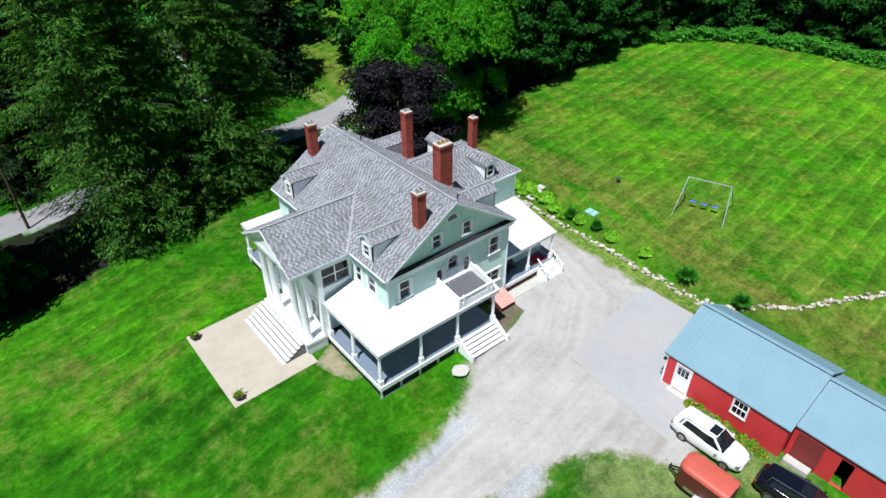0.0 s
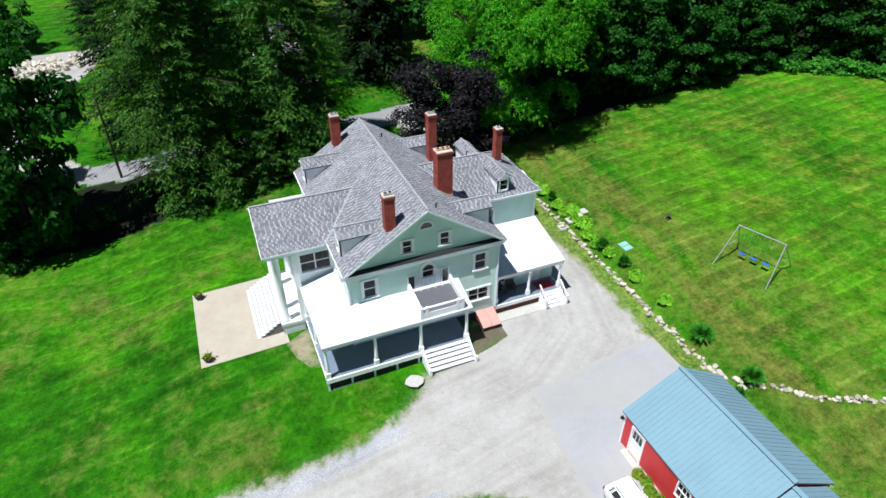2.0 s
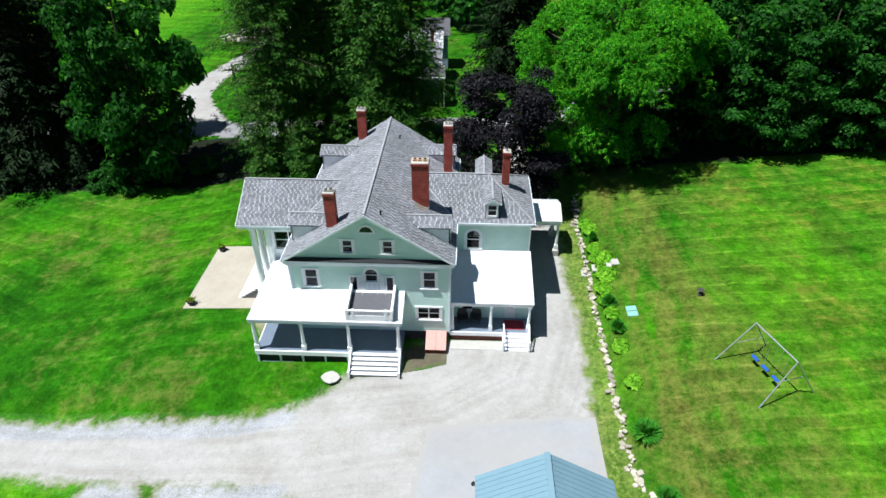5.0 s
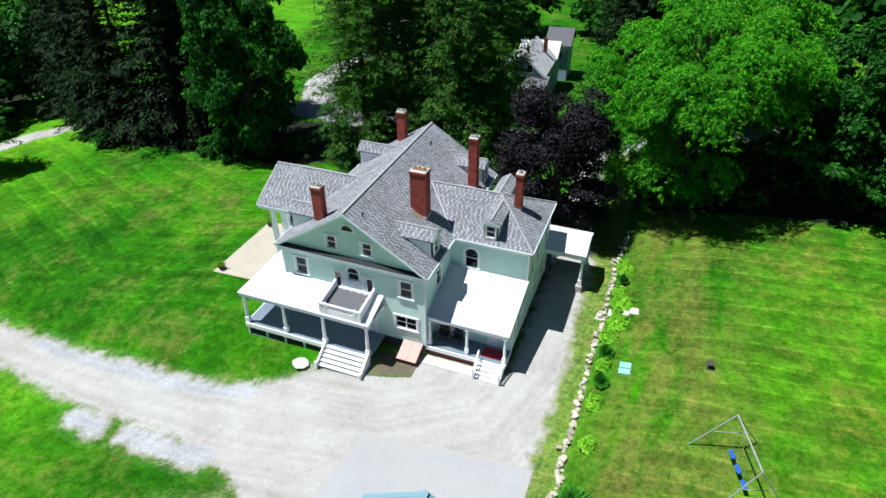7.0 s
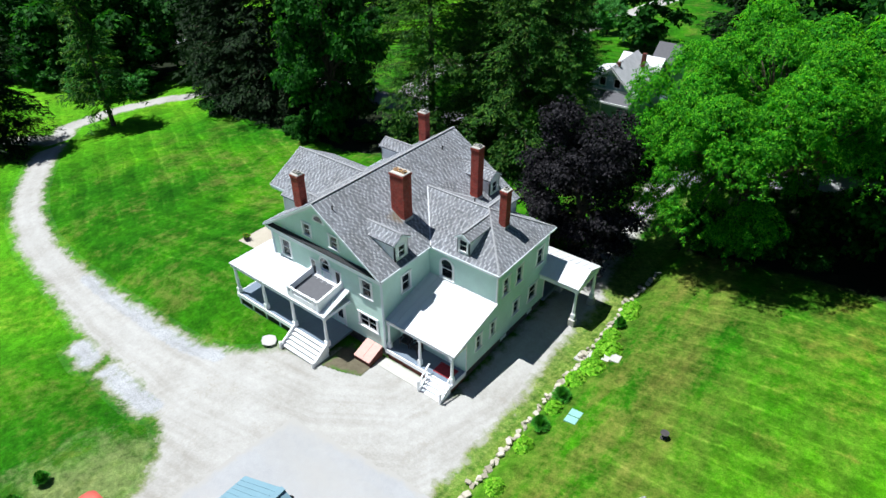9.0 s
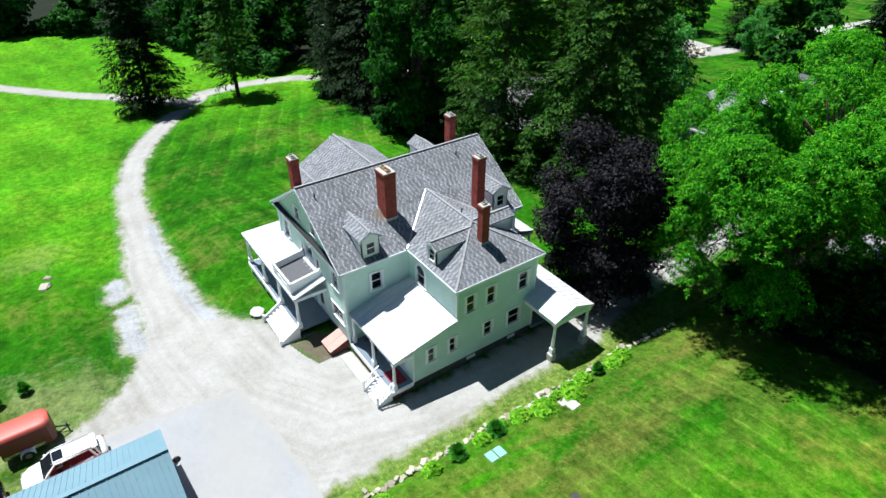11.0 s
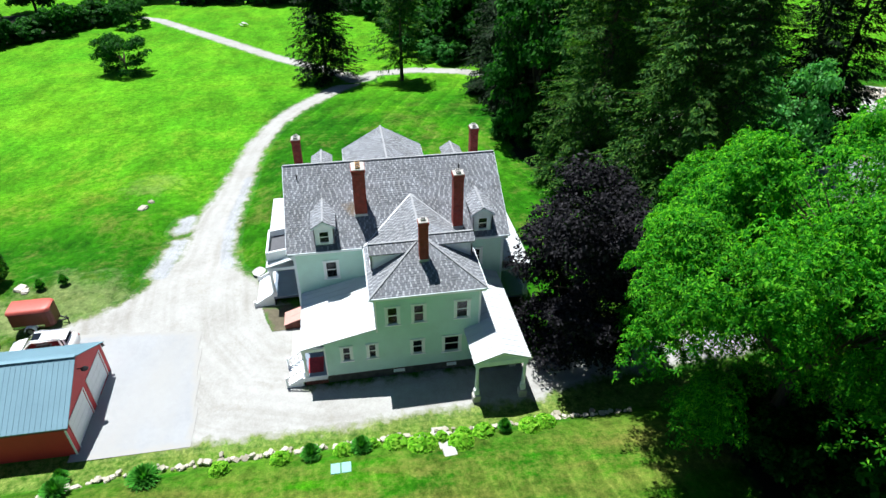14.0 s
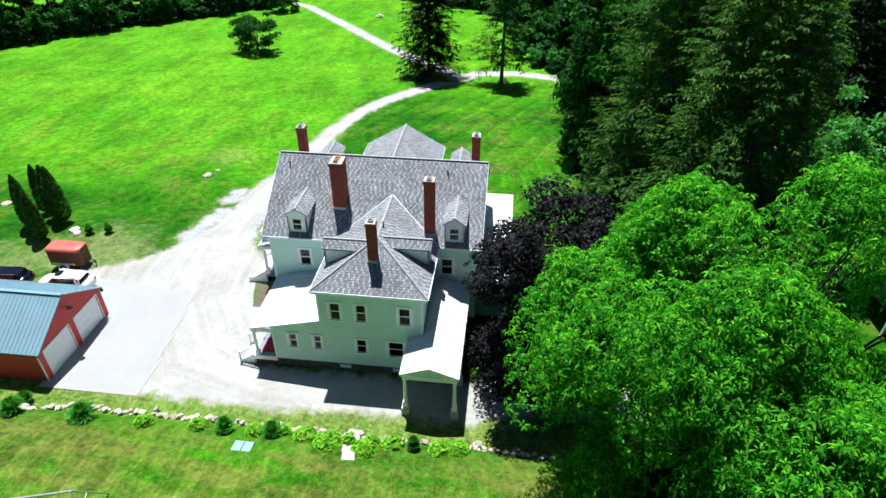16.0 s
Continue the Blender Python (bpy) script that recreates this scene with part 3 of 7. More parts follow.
NORTHWAY = [(-66, -0.2), (-70.6, 3.4), (-71.5, 11), (-69, 19.3), (-62, 27), (-58, 37)]
ROAD = [(-190, 52), (-120, 46), (-60, 38.5), (-40, 36.4), (-28, 34.6), (-22, 32.9), (-14, 31.6), (-6, 31.4), (8.5, 32.6), (30, 36.8), (80, 42), (170, 44)]
SIDEROAD = [(-28, 34.6), (-33, 42), (-36, 48), (-36, 56), (-32, 70), (-25, 92), (-22, 116), (-12, 150)]

STONES = ([(-26, -15.1), (-20, -15.4), (-14, -15.6), (-8.4, -15.4), (-5.0, -14.8)], [(-16.3, -20.2), (-13.8, -20.6)], [(-11.4, -20.3), (-8, -20.5), (-4.4, -20.6)])


def stone_strip(x, y):
    """How near a spot lies to the strips of crushed stone along the drive."""
    return np.maximum.reduce([w - seg_distance(x, y, p) for p, w in zip(STONES, (0.62, 0.85, 0.8))])


def drive_field(x, y):
    return np.maximum.reduce([1.5 + 0.6 * np.clip((x + 30) / 12, 0, 1) - seg_distance(x, y, DRIVE), poly_inset(x, y, YARD), stone_strip(x, y)])


drive = sheet("driveway", drive_field, (-70, 20, -30, 36), 0.4, 0.05, M["gravel"], 1.5, "pale grey gravel driveway and yard fraying into the lawn", "driveway")
xy = np.empty(len(drive.data.vertices) * 3, dtype=np.float32)
drive.data.vertices.foreach_get("co", xy)
xy = xy.reshape(-1, 3)
drive.data.attributes.new("across", "FLOAT", "POINT").data.foreach_set("value", seg_distance(xy[:, 0], xy[:, 1], [*DRIVE, (6, -16.4), (11.5, -12.5), (13.5, -6), (13.4, 4), (12.4, 14)]).astype(np.float32))
drive.data.attributes.new("stones", "FLOAT", "POINT").data.foreach_set("value", np.clip(stone_strip(xy[:, 0], xy[:, 1]) + 0.45, 0, 1).astype(np.float32))
sheet("gravel_lane", lambda x, y: 1.5 - seg_distance(x, y, WESTWAY), (-156, -60, -80, 6), 0.5, 0.055, M["gravel"], 1.2, "pale gravel lane crossing the lower lawn", "lane")
sheet("gravel_lane_fork", lambda x, y: 1.6 - seg_distance(x, y, NORTHWAY), (-80, -52, -4, 36), 0.5, 0.06, M["gravel"], 1.2, "pale gravel lane forking towards the road", "lane")
sheet("road", lambda x, y: 2.5 - seg_distance(x, y, ROAD), (-190, 160, 26, 58), 1.0, 0.06, M["road"], 0.6, "grey asphalt country road behind the trees", "road")
sheet("side_road", lambda x, y: 2.6 - seg_distance(x, y, SIDEROAD), (-42, -8, 33, 152), 1.0, 0.07, M["gravel"], 0.8, "pale side road leading up a green field", "road")
PAD = [(4.6, -15.7), (10, -15.1), (15.3, -14.6), (15.3, -21.6), (7.6, -21.6), (7.5, -24.6), (3.6, -24.6), (4.0, -20.0)]
sheet("asphalt_pad", lambda x, y: poly_inset(x, y, PAD), (2, 17, -26, -13), 0.3, 0.075, M["asphalt"], 0.3, "smooth pale grey asphalt apron in front of the barn doors", "apron")
# sheets whose near-black colour stands in for shade under the trees
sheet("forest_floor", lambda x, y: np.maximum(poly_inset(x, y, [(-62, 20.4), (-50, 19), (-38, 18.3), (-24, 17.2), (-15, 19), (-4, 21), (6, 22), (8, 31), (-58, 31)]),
      poly_inset(x, y, [(17.5, 17.5), (20, 17.2), (31, 17.2), (46, 18), (58, 18), (66, 12), (73, 0), (74, -14), (110, -20), (110, 60), (16, 36)])), (-66, 112, -22, 62), 1.0, 0.05, M["shaded_earth"], 0.5,
      "leaf litter coloured near-black for the shade of the trees", "forest floor", "structure")


sheet("gravel_turnout", lambda x, y: poly_inset(x, y, [(-44, 83), (-38, 90), (-30, 88), (-27, 74), (-33, 73)]), (-52, -20, 60, 96), 1.0, 0.08, M["gravel"], 0.8, "pale gravel clearing with a heap of rubble beside the side road", "gravel")
# the same near-black shade colour under the far trees
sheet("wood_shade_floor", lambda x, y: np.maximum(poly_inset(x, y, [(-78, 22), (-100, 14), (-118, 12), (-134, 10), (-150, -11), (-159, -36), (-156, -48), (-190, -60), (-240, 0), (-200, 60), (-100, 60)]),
      poly_inset(x, y, [(-74, -99), (-84, -95), (-103, -82), (-133, -62), (-142, -64), (-150, -90), (-110, -130), (-60, -130)])), (-244, -56, -134, 64), 2.0, 0.04, M["shaded_earth"], 0.5, "leaf litter coloured near-black for the shade of the far trees", "forest floor", "structure")


def make_patio():
    c = [(-16.3, -4.35), (-9.9, -4.35), (-9.9, 4.55), (-16.3, 4.55)]
    bm = prism(bmesh.new(), [(x, y, gz(x, y) + 0.05) for x, y in c], (0, 0, -0.4))
    ob = part("patio", bm, M["patio"])
    tagged(ob, "tan fine-gravel patio rectangle before the portico steps", "patio", kind="structure")


make_patio()

# ---- the house ----
house = thing("house", "large mint clapboard house with grey shingle roofs and white verandas", "house")
WX, WY, SLOPE, RIDGE = 5.65, 7.62, 0.637, 11.30


def roof_z(x):
    return RIDGE - SLOPE * abs(x)


def wall_panel(name, origin, along, u0, u1, z0, z1, holes, material, parent, top=None, thick=0.2):
    """An upright wall with real openings. origin, along: its line in plan; top(u): a sloped upper edge."""
    o, a = Vector(origin), Vector((along[0], along[1], 0)).normalized()
    inward = Vector((-a.y, a.x, 0)) * thick
    us = {u0, u1, *(h for q in holes for h in q[:2] if u0 < h < u1)}
    zs = sorted({z0, *(h for q in holes for h in q[2:4] if z0 < h)})
    if top:
        # extra cuts where the sloped edge passes a level
        us |= {0.0} if u0 < 0 < u1 else set()
        for z in zs:
            for k in range(400):
                ua, ub = u0 + (u1 - u0) * k / 400, u0 + (u1 - u0) * (k + 1) / 400
                if (top(ua) - z) * (top(ub) - z) < 0:
                    us.add(ua + (ub - ua) * (top(ua) - z) / (top(ua) - top(ub)))
    us = sorted(us)
    bm = bmesh.new()
    for ua, ub in zip(us, us[1:]):
        for za, zb in zip(zs, zs[1:] + [None]):
            zm = za + 0.01
            if any(q[0] < (ua + ub) / 2 < q[1] and q[2] - 0.001 <= za < q[3] - 0.001 for q in holes):
                continue
            ta, tb = (top(ua), top(ub)) if top else (z1, z1)
            ha, hb = (ta, tb) if zb is None else (min(zb, ta), min(zb, tb))
            if max(ha, hb) < zm:
                continue
            pts = [o + a * ua + Vector((0, 0, za)), o + a * ub + Vector((0, 0, za))]
            if hb > za + 0.003:
                pts.append(o + a * ub + Vector((0, 0, hb)))
            if ha > za + 0.003:
                pts.append(o + a * ua + Vector((0, 0, ha)))
            prism(bm, pts, inward)
    bmesh.ops.remove_doubles(bm, verts=bm.verts[:], dist=0.002)
    return part(name, bm, material, parent)


def window(parent, x, y, z, w, h, ang, blind=0.0, lights=1, name="window", arch=False):
    """A sash window: casing, sill, sashes, panes and at times a blind; x, y, z: the middle of its foot on the wall's face."""
    m = pose(x, y, z, 0, 0, ang)
    c, e = 0.185, 0.05
    bm = bmesh.new()
    top = h if not arch else h - w / 2
    for s in ((-w / 2 - c, -w / 2, -e, 0.12, 0, top), (w / 2, w / 2 + c, -e, 0.12, 0, top), (-w / 2 - c - 0.04, w / 2 + c + 0.04, -e - 0.05, 0.12, -0.09, 0)):
        box(bm, *s, m=m)
    if arch:
        n = 12
        for i in range(n):
            a0, a1 = math.pi * i / n, math.pi * (i + 1) / n
            pts = [m @ Vector((r * math.cos(a), -e, top + r * math.sin(a))) for r, a in ((w / 2, a0), (w / 2 + c, a0), (w / 2 + c, a1), (w / 2, a1))]
            prism(bm, pts, m.to_3x3() @ Vector((0, 0.1, 0)))
    else:
        box(bm, -w / 2 - c - 0.03, w / 2 + c + 0.03, -e - 0.02, 0.12, h, h + 0.13, m=m)
    ob = part(name, bm, M["white"], parent)
    sw = w / lights
    for k in range(lights):
        cx = -w / 2 + sw * (k + 0.5)
        bm = bmesh.new()
        t = 0.045
        for s in ((cx - sw / 2, cx - sw / 2 + t, 0.03, 0.08, 0, top), (cx + sw / 2 - t, cx + sw / 2, 0.03, 0.08, 0, top), (cx - sw / 2 + t, cx + sw / 2 - t, 0.03, 0.08, 0, t),
                  (cx - sw / 2 + t, cx + sw / 2 - t, 0.025, 0.085, h * 0.5 - 0.03, h * 0.5 + 0.03), (cx - sw / 2 + t, cx + sw / 2 - t, 0.03, 0.08, top - t, top)):
            box(bm, *s, m=m)
        part("sash", bm, M["white"], ob)
        for lo, hi in ((t, h * 0.5 - 0.03), (h * 0.5 + 0.03, top - t)):
            if hi > lo:
                part("pane", boxes((cx - sw / 2 + t, cx + sw / 2 - t, 0.05, 0.058, lo, hi), m=m), M["glass"], ob)
        if blind:
            part("blind", boxes((cx - sw / 2 + t, cx + sw / 2 - t, 0.115, 0.125, top - t - blind * (top - 2 * t), top - t), m=m), M["blind"], ob, "half-drawn off-white blind")
    if arch:
        n = 12
        pts = [m @ Vector((w / 2 * math.cos(math.pi * i / n), -0.016, top + w / 2 * math.sin(math.pi * i / n))) for i in range(n + 1)]
        part("pane", prism(bmesh.new(), pts, m.to_3x3() @ Vector((0, 0.01, 0))), M["carglass"], ob)
    return ob


def hole(u, z, w, h):
    return (u - w / 2, u + w / 2, z, z + h)


# windows by wall: u along the wall from its middle, foot height, width, height, blind
SOUTH = [(-4.2, 5.02, 0.86, 1.42, 0.5), (4.2, 5.02, 0.86, 1.42, 0.55), (4.12, 2.1, 1.6, 1.12, 0.3), (-3.6, 1.6, 0.9, 1.6, 0.3)]
each("foundation", spans((-WX + 0.08, WX - 0.08, -WY + 0.08, WY - 0.08, -0.6, 0.92), (WX, 11.55, -5.9, 4.5, -0.4, 0.9)), M["foundation"], house, "dark red brick foundation")
each("interior", spans((-5.3, 5.3, -7.25, 7.25, 0.95, 1.0), (-5.3, 5.3, -7.25, 7.25, 4.25, 4.4), (-5.3, 5.3, -7.25, 7.25, 7.3, 7.4), (5.9, 11.3, -2.1, 4.2, 4.25, 4.4), (5.9, 11.3, -2.1, 4.2, 7.0, 7.1)), M["room"], house, "near-black floors standing in for unlit rooms")
# added liner boards inside the walls, black in place of room darkness
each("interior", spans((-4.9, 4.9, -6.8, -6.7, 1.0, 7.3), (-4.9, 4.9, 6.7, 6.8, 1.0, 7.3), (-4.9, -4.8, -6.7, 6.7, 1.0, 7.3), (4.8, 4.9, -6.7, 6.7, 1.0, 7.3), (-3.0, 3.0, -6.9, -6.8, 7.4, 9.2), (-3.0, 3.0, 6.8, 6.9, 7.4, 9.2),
      (6.3, 11.0, -1.8, -1.7, 4.4, 7.0), (11.0, 11.1, -1.8, 4.1, 4.4, 7.0), (11.0, 11.1, -5.6, 4.1, 1.0, 3.85), (6.3, 11.0, -5.5, -5.4, 1.0, 3.6), (-8.0, -6.0, -2.6, -2.5, 4.6, 7.0), (-8.0, -6.0, 2.5, 2.6, 4.6, 7.0), (-7.9, -7.8, -2.5, 2.5, 1.0, 7.0)), M["room"], house, "near-black liner boards standing in for unlit rooms")
for sgn in (-1, 1):
    wins = SOUTH if sgn < 0 else [(-4.2, 5.02, 0.86, 1.42, 0.5), (4.2, 5.02, 0.86, 1.42, 0.4), (0, 5.0, 0.9, 1.4, 0), (3.6, 1.6, 0.9, 1.6, 0), (-3.6, 1.6, 0.9, 1.6, 0)]
    ang = 0 if sgn < 0 else 180
    door_hole = [(0.6, 1.6, 0.95, 3.05), (-0.33, 0.53, 4.62, 6.15)] if sgn < 0 else [(-0.5, 0.5, 0.95, 3.05)]
    along = (1, 0) if sgn < 0 else (-1, 0)
    wall_panel("wall", (0, sgn * WY, 0), along, -WX, WX, 0.9, 7.15, [hole(*w[:4]) for w in wins] + door_hole, M["mint"], house)
    for u, z, w, h, b in wins:
        window(house, u * along[0], sgn * WY, z, w, h, ang, b, 2 if w > 1.2 else 1)
    # the gable above the pent
    gw = [(-1.38, 7.98, 0.66, 1.0), (1.38, 7.98, 0.66, 1.0)]
    wall_panel("gable_wall", (0, sgn * (WY + 0.004), 0), along, -WX, WX, 7.15, 11, [hole(*g) for g in gw], M["mint"], house, top=lambda u: roof_z(u) - 0.16)
    for u, z, w, h in gw:
        window(house, u * along[0], sgn * (WY + 0.004), z, w, h, ang, 0.3)
    # half-round attic light
    bm = bmesh.new()
    n = 14
    for i in range(n):
        a0, a1 = math.pi * i / n, math.pi * (i + 1) / n
        prism(bm, [(r * math.cos(a), sgn * (WY + 0.06), 9.68 + r * math.sin(a)) for r, a in ((0.44, a0), (0.58, a0), (0.58, a1), (0.44, a1))], (0, -sgn * 0.05, 0))
    box(bm, -0.62, 0.62, sgn * WY + min(0, sgn * 0.07), sgn * WY + max(0, sgn * 0.07), 9.6, 9.68)
    lun = part("lunette_window", bm, M["white"], house)
    part("pane", prism(bmesh.new(), [(0.44 * math.cos(math.pi * i / n), sgn * (WY + 0.02), 9.68 + 0.44 * math.sin(math.pi * i / n)) for i in range(n + 1)], (0, -sgn * 0.012, 0)), M["carglass"], lun, "dark attic glass")
    # pent roof and cornice across the gable's foot
    y0, y1 = sgn * (WY + 0.005), sgn * (WY + 0.34)
    bm = bmesh.new()
    pts = [(-5.98, y0, 7.52), (5.98, y0, 7.52), (5.98, y1, 7.4), (-5.98, y1, 7.4)]
    slab(bm, pts, 0.05)
    part("pent_roof", bm, M["pent"], house, "narrow dark pent roof across the gable")
    each("cornice", spans((-5.98, 5.98, min(y0, y1 - sgn * 0.02), max(y0, y1 - sgn * 0.02), 7.1, 7.34), (-5.85, 5.85, min(y0, y0 + sgn * 0.22), max(y0, y0 + sgn * 0.22), 6.9, 7.1)), M["skirt"], house, "pale painted cornice")
    # raking boards
    for s in (-1, 1):
        bm = bmesh.new()
        a, b = (s * 5.98, sgn * 7.93, roof_z(5.98) - 0.2), (s * 0.0, sgn * 7.93, RIDGE - 0.2)
        prism(bm, [(a[0], a[1], a[2] - 0.1), (a[0], a[1], a[2] + 0.12), (b[0], b[1], b[2] + 0.12), (b[0], b[1], b[2] - 0.14)], (0, -sgn * 0.3, 0))
        part("rake_board", bm, M["skirt"], house, "pale painted raking board")
# verge boards over the shingle ends and gutters under the eaves
for sy in (-1, 1):
    for sx in (-1, 1):
        prism_pts = [(sx * 6.02, sy * 8.05, roof_z(6.02) - 0.17), (sx * 6.02, sy * 8.05, roof_z(6.02) - 0.01), (0, sy * 8.05, RIDGE - 0.01), (0, sy * 8.05, RIDGE - 0.17)]
        part("verge_board", prism(bmesh.new(), prism_pts, (0, sy * 0.035, 0)), M["skirt"], house)
for x0, x1, ya, yb, z in ((6.02, 6.1, -8.0, -2.8, 7.36), (6.02, 6.1, 5.1, 8.0, 7.36), (-6.1, -6.02, -8.0, -3.75, 7.36), (-6.1, -6.02, 3.75, 8.0, 7.36), (11.9, 11.98, -2.7, 5.0, 7.36)):
    part("gutter", boxes((x0, x1, ya, yb, z, z + 0.1)), M["skirt"], house)
for y0, y1 in ((-2.76, -2.68), (4.98, 5.06)):
    part("gutter", boxes((6.1, 11.98, y0, y1, 7.36, 7.46)), M["skirt"], house)
# second-floor door group on the south front
ds = part("balcony_door", boxes((-0.33, 0.53, -WY + 0.05, -WY + 0.1, 4.66, 5.5)), M["white"], house, "white panelled balcony door")
part("panel", boxes((-0.24, 0.06, -WY + 0.03, -WY + 0.05, 4.8, 5.35), (0.14, 0.44, -WY + 0.03, -WY + 0.05, 4.8, 5.35)), M["skirt"], ds)
window(house, 0.1, -WY, 5.5, 0.86, 1.08, 0, 0, arch=True, name="arched_window")
part("door_surround", boxes((-0.82, -0.44, -WY - 0.02, -WY, 4.62, 6.05)), M["white"], house)
part("door_surround", boxes((0.64, 1.0, -WY - 0.02, -WY, 4.62, 6.05)), M["white"], house)
fd = part("front_door", boxes((0.6, 1.6, -WY + 0.06, -WY + 0.12, 0.95, 3.05)), M["white"], house, "white front door with a dark pane under the veranda")
part("pane", boxes((0.84, 1.36, -WY + 0.05, -WY + 0.06, 1.5, 2.75)), M["carglass"], fd)
each("door_trim", spans((0.42, 0.6, -WY - 0.03, -WY, 0.95, 3.2), (1.6, 1.78, -WY - 0.03, -WY, 0.95, 3.2), (0.6, 1.6, -WY - 0.03, -WY, 3.05, 3.2)), M["white"], house)
for x in (-1.17, 1.4):
    sl = part("sidelight", boxes((x - 0.34, x - 0.22, -WY - 0.05, -WY, 4.6, 6.02), (x + 0.22, x + 0.34, -WY - 0.05, -WY, 4.6, 6.02), (x - 0.22, x + 0.22, -WY - 0.05, -WY, 5.9, 6.02), (x - 0.22, x + 0.22, -WY - 0.05, -WY, 4.6, 4.7)), M["white"], house, "tall narrow dark window beside the balcony door")
    part("pane", boxes((x - 0.22, x + 0.22, -WY - 0.02, -WY, 4.7, 5.9)), M["carglass"], sl)

# long walls
for sgn in (-1, 1):
    wins = ([(-5.75, 5.0, 0.8, 1.35, 0.4), (-4.05, 5.0, 0.7, 1.35, 0.3), (5.75, 5.0, 0.8, 1.35, 0)] if sgn < 0 else [(-5.1, 4.82, 0.78, 1.4, 0.5), (5.55, 4.85, 0.8, 1.35, 0.4), (6.2, 1.7, 0.8, 1.4, 0)])
    along = (0, -1) if sgn < 0 else (0, 1)
    ang = -90 if sgn < 0 else 90
    wall_panel("wall", (sgn * WX, 0, 0), along, -WY + 0.2, WY - 0.2, 0.9, 7.4, [hole(along[1] * w[0], *w[1:4]) for w in wins], M["mint"], house)
    for u, z, w, h, b in wins:
        window(house, sgn * WX, u, z, w, h, ang, b)
    each("eave_board", spans((min(sgn * 5.65, sgn * 5.97), max(sgn * 5.65, sgn * 5.97), -7.95, 7.95, 7.22, 7.36)), M["white"], house)
each("corner_board", spans(*[(sx * WX - 0.03, sx * WX + 0.03, sy * WY - 0.09, sy * WY + 0.09, 0.9, 7.1) if k else (sx * WX - 0.09, sx * WX + 0.09, sy * WY - 0.033, sy * WY + 0.033, 0.9, 7.1) for sx in (-1, 1) for sy in (-1, 1) for k in (0, 1)]), M["skirt"], house)

# wing
WE, WS_, WN_ = 11.65, -2.4, 4.62
EAST = [(-1.27, 4.95, 0.66, 1.42, 0.4), (0.48, 4.95, 0.66, 1.42, 0.4), (3.4, 4.92, 0.76, 1.42, 0.3), (-4.5, 2.15, 0.5, 1.2, 0.4), (-2.75, 2.15, 0.48, 1.2, 0.4), (0.34, 2.1, 0.66, 1.2, 0.4), (2.72, 1.95, 1.02, 1.36, 0)]
wall_panel("wall", (WE, 0, 0), (0, 1), WS_, WN_, 0.9, 7.2, [hole(*w[:4]) for w in EAST if w[0] > WS_], M["mint"], house)
wall_panel("wall", (WE, 0, 0), (0, 1), -5.95, WS_, 0.9, 3.6, [hole(*w[:4]) for w in EAST if w[0] < WS_], M["mint"], house, top=lambda u: 3.45 + (u + 7.47) * 0.232)
for u, z, w, h, b in EAST:
    window(house, WE, u, z, w, h, 90, b)
wall_panel("wall", (WX, WS_, 0), (1, 0), 0, 5.8, 4.3, 7.2, [(1.13, 2.13, 4.95, 6.1)], M["mint"], house)
window(house, WX + 1.63, WS_, 4.95, 1.0, 1.65, 0, 0, arch=True, name="arched_window")
wall_panel("wall", (WE, WN_, 0), (-1, 0), 0.2, 6.0, 0.9, 7.2, [], M["mint"], house)
wall_panel("wall", (WX, -5.95, 0), (1, 0), 0, 5.8, 0.9, 3.72, [(0.9, 1.7, 1.7, 2.9), (4.15, 4.95, 0.95, 3.0)], M["mint"], house)
window(house, WX + 1.3, -5.95, 1.7, 0.8, 1.2, 0, 0.3)
kd = part("kitchen_door", boxes((WX + 4.15, WX + 4.95, -5.9, -5.84, 0.95, 3.0)), M["white"], house, "white kitchen door with a dark upper light")
part("pane", boxes((WX + 4.3, WX + 4.8, -5.92, -5.9, 1.95, 2.85)), M["carglass"], kd)
each("eave_board", spans((WX, 11.9, -2.66, -2.4, 7.2, 7.34), (11.65, 11.88, -2.66, 4.95, 7.2, 7.34), (WX, 11.9, 4.62, 4.95, 7.2, 7.34)), M["white"], house)
each("corner_board", spans((WE - 0.09, WE + 0.03, WS_ - 0.03, WS_ + 0.0, 4.4, 7.2), (WE, WE + 0.03, WS_, WS_ + 0.1, 4.4, 7.2), (WE, WE + 0.03, WN_ - 0.1, WN_ + 0.03, 0.9, 7.2), (WE, WE + 0.03, -5.98, -5.88, 0.9, 3.6)), M["white"], house)
each("basement_window", spans((WE - 0.13, WE - 0.085, -1.4, -0.6, 0.38, 0.68), (WE - 0.13, WE - 0.085, 2.4, 3.1, 0.4, 0.7)), M["skirt"], house)

# bay under the portico roof
wall_panel("bay_wall", (-8.3, -3.05, 0), (1, 0), 0, 2.65, 0.9, 7.1, [(0.25, 2.45, 5.0, 6.55)], M["skirt"], house)
wall_panel("bay_wall", (-8.3, 3.05, 0), (0, -1), 0.2, 5.9, 0.9, 7.1, [(0.6, 1.6, 1.5, 3.2), (2.45, 3.65, 0.95, 3.3), (4.5, 5.5, 1.5, 3.2), (0.6, 1.6, 5.0, 6.5), (4.5, 5.5, 5.0, 6.5)], M["skirt"], house)
wall_panel("bay_wall", (-5.65, 3.05, 0), (-1, 0), 0, 2.65, 0.9, 7.1, [(0.25, 2.4, 5.0, 6.55)], M["skirt"], house)
window(house, -6.95, -3.05, 5.0, 2.2, 1.55, 0, 0, lights=2)
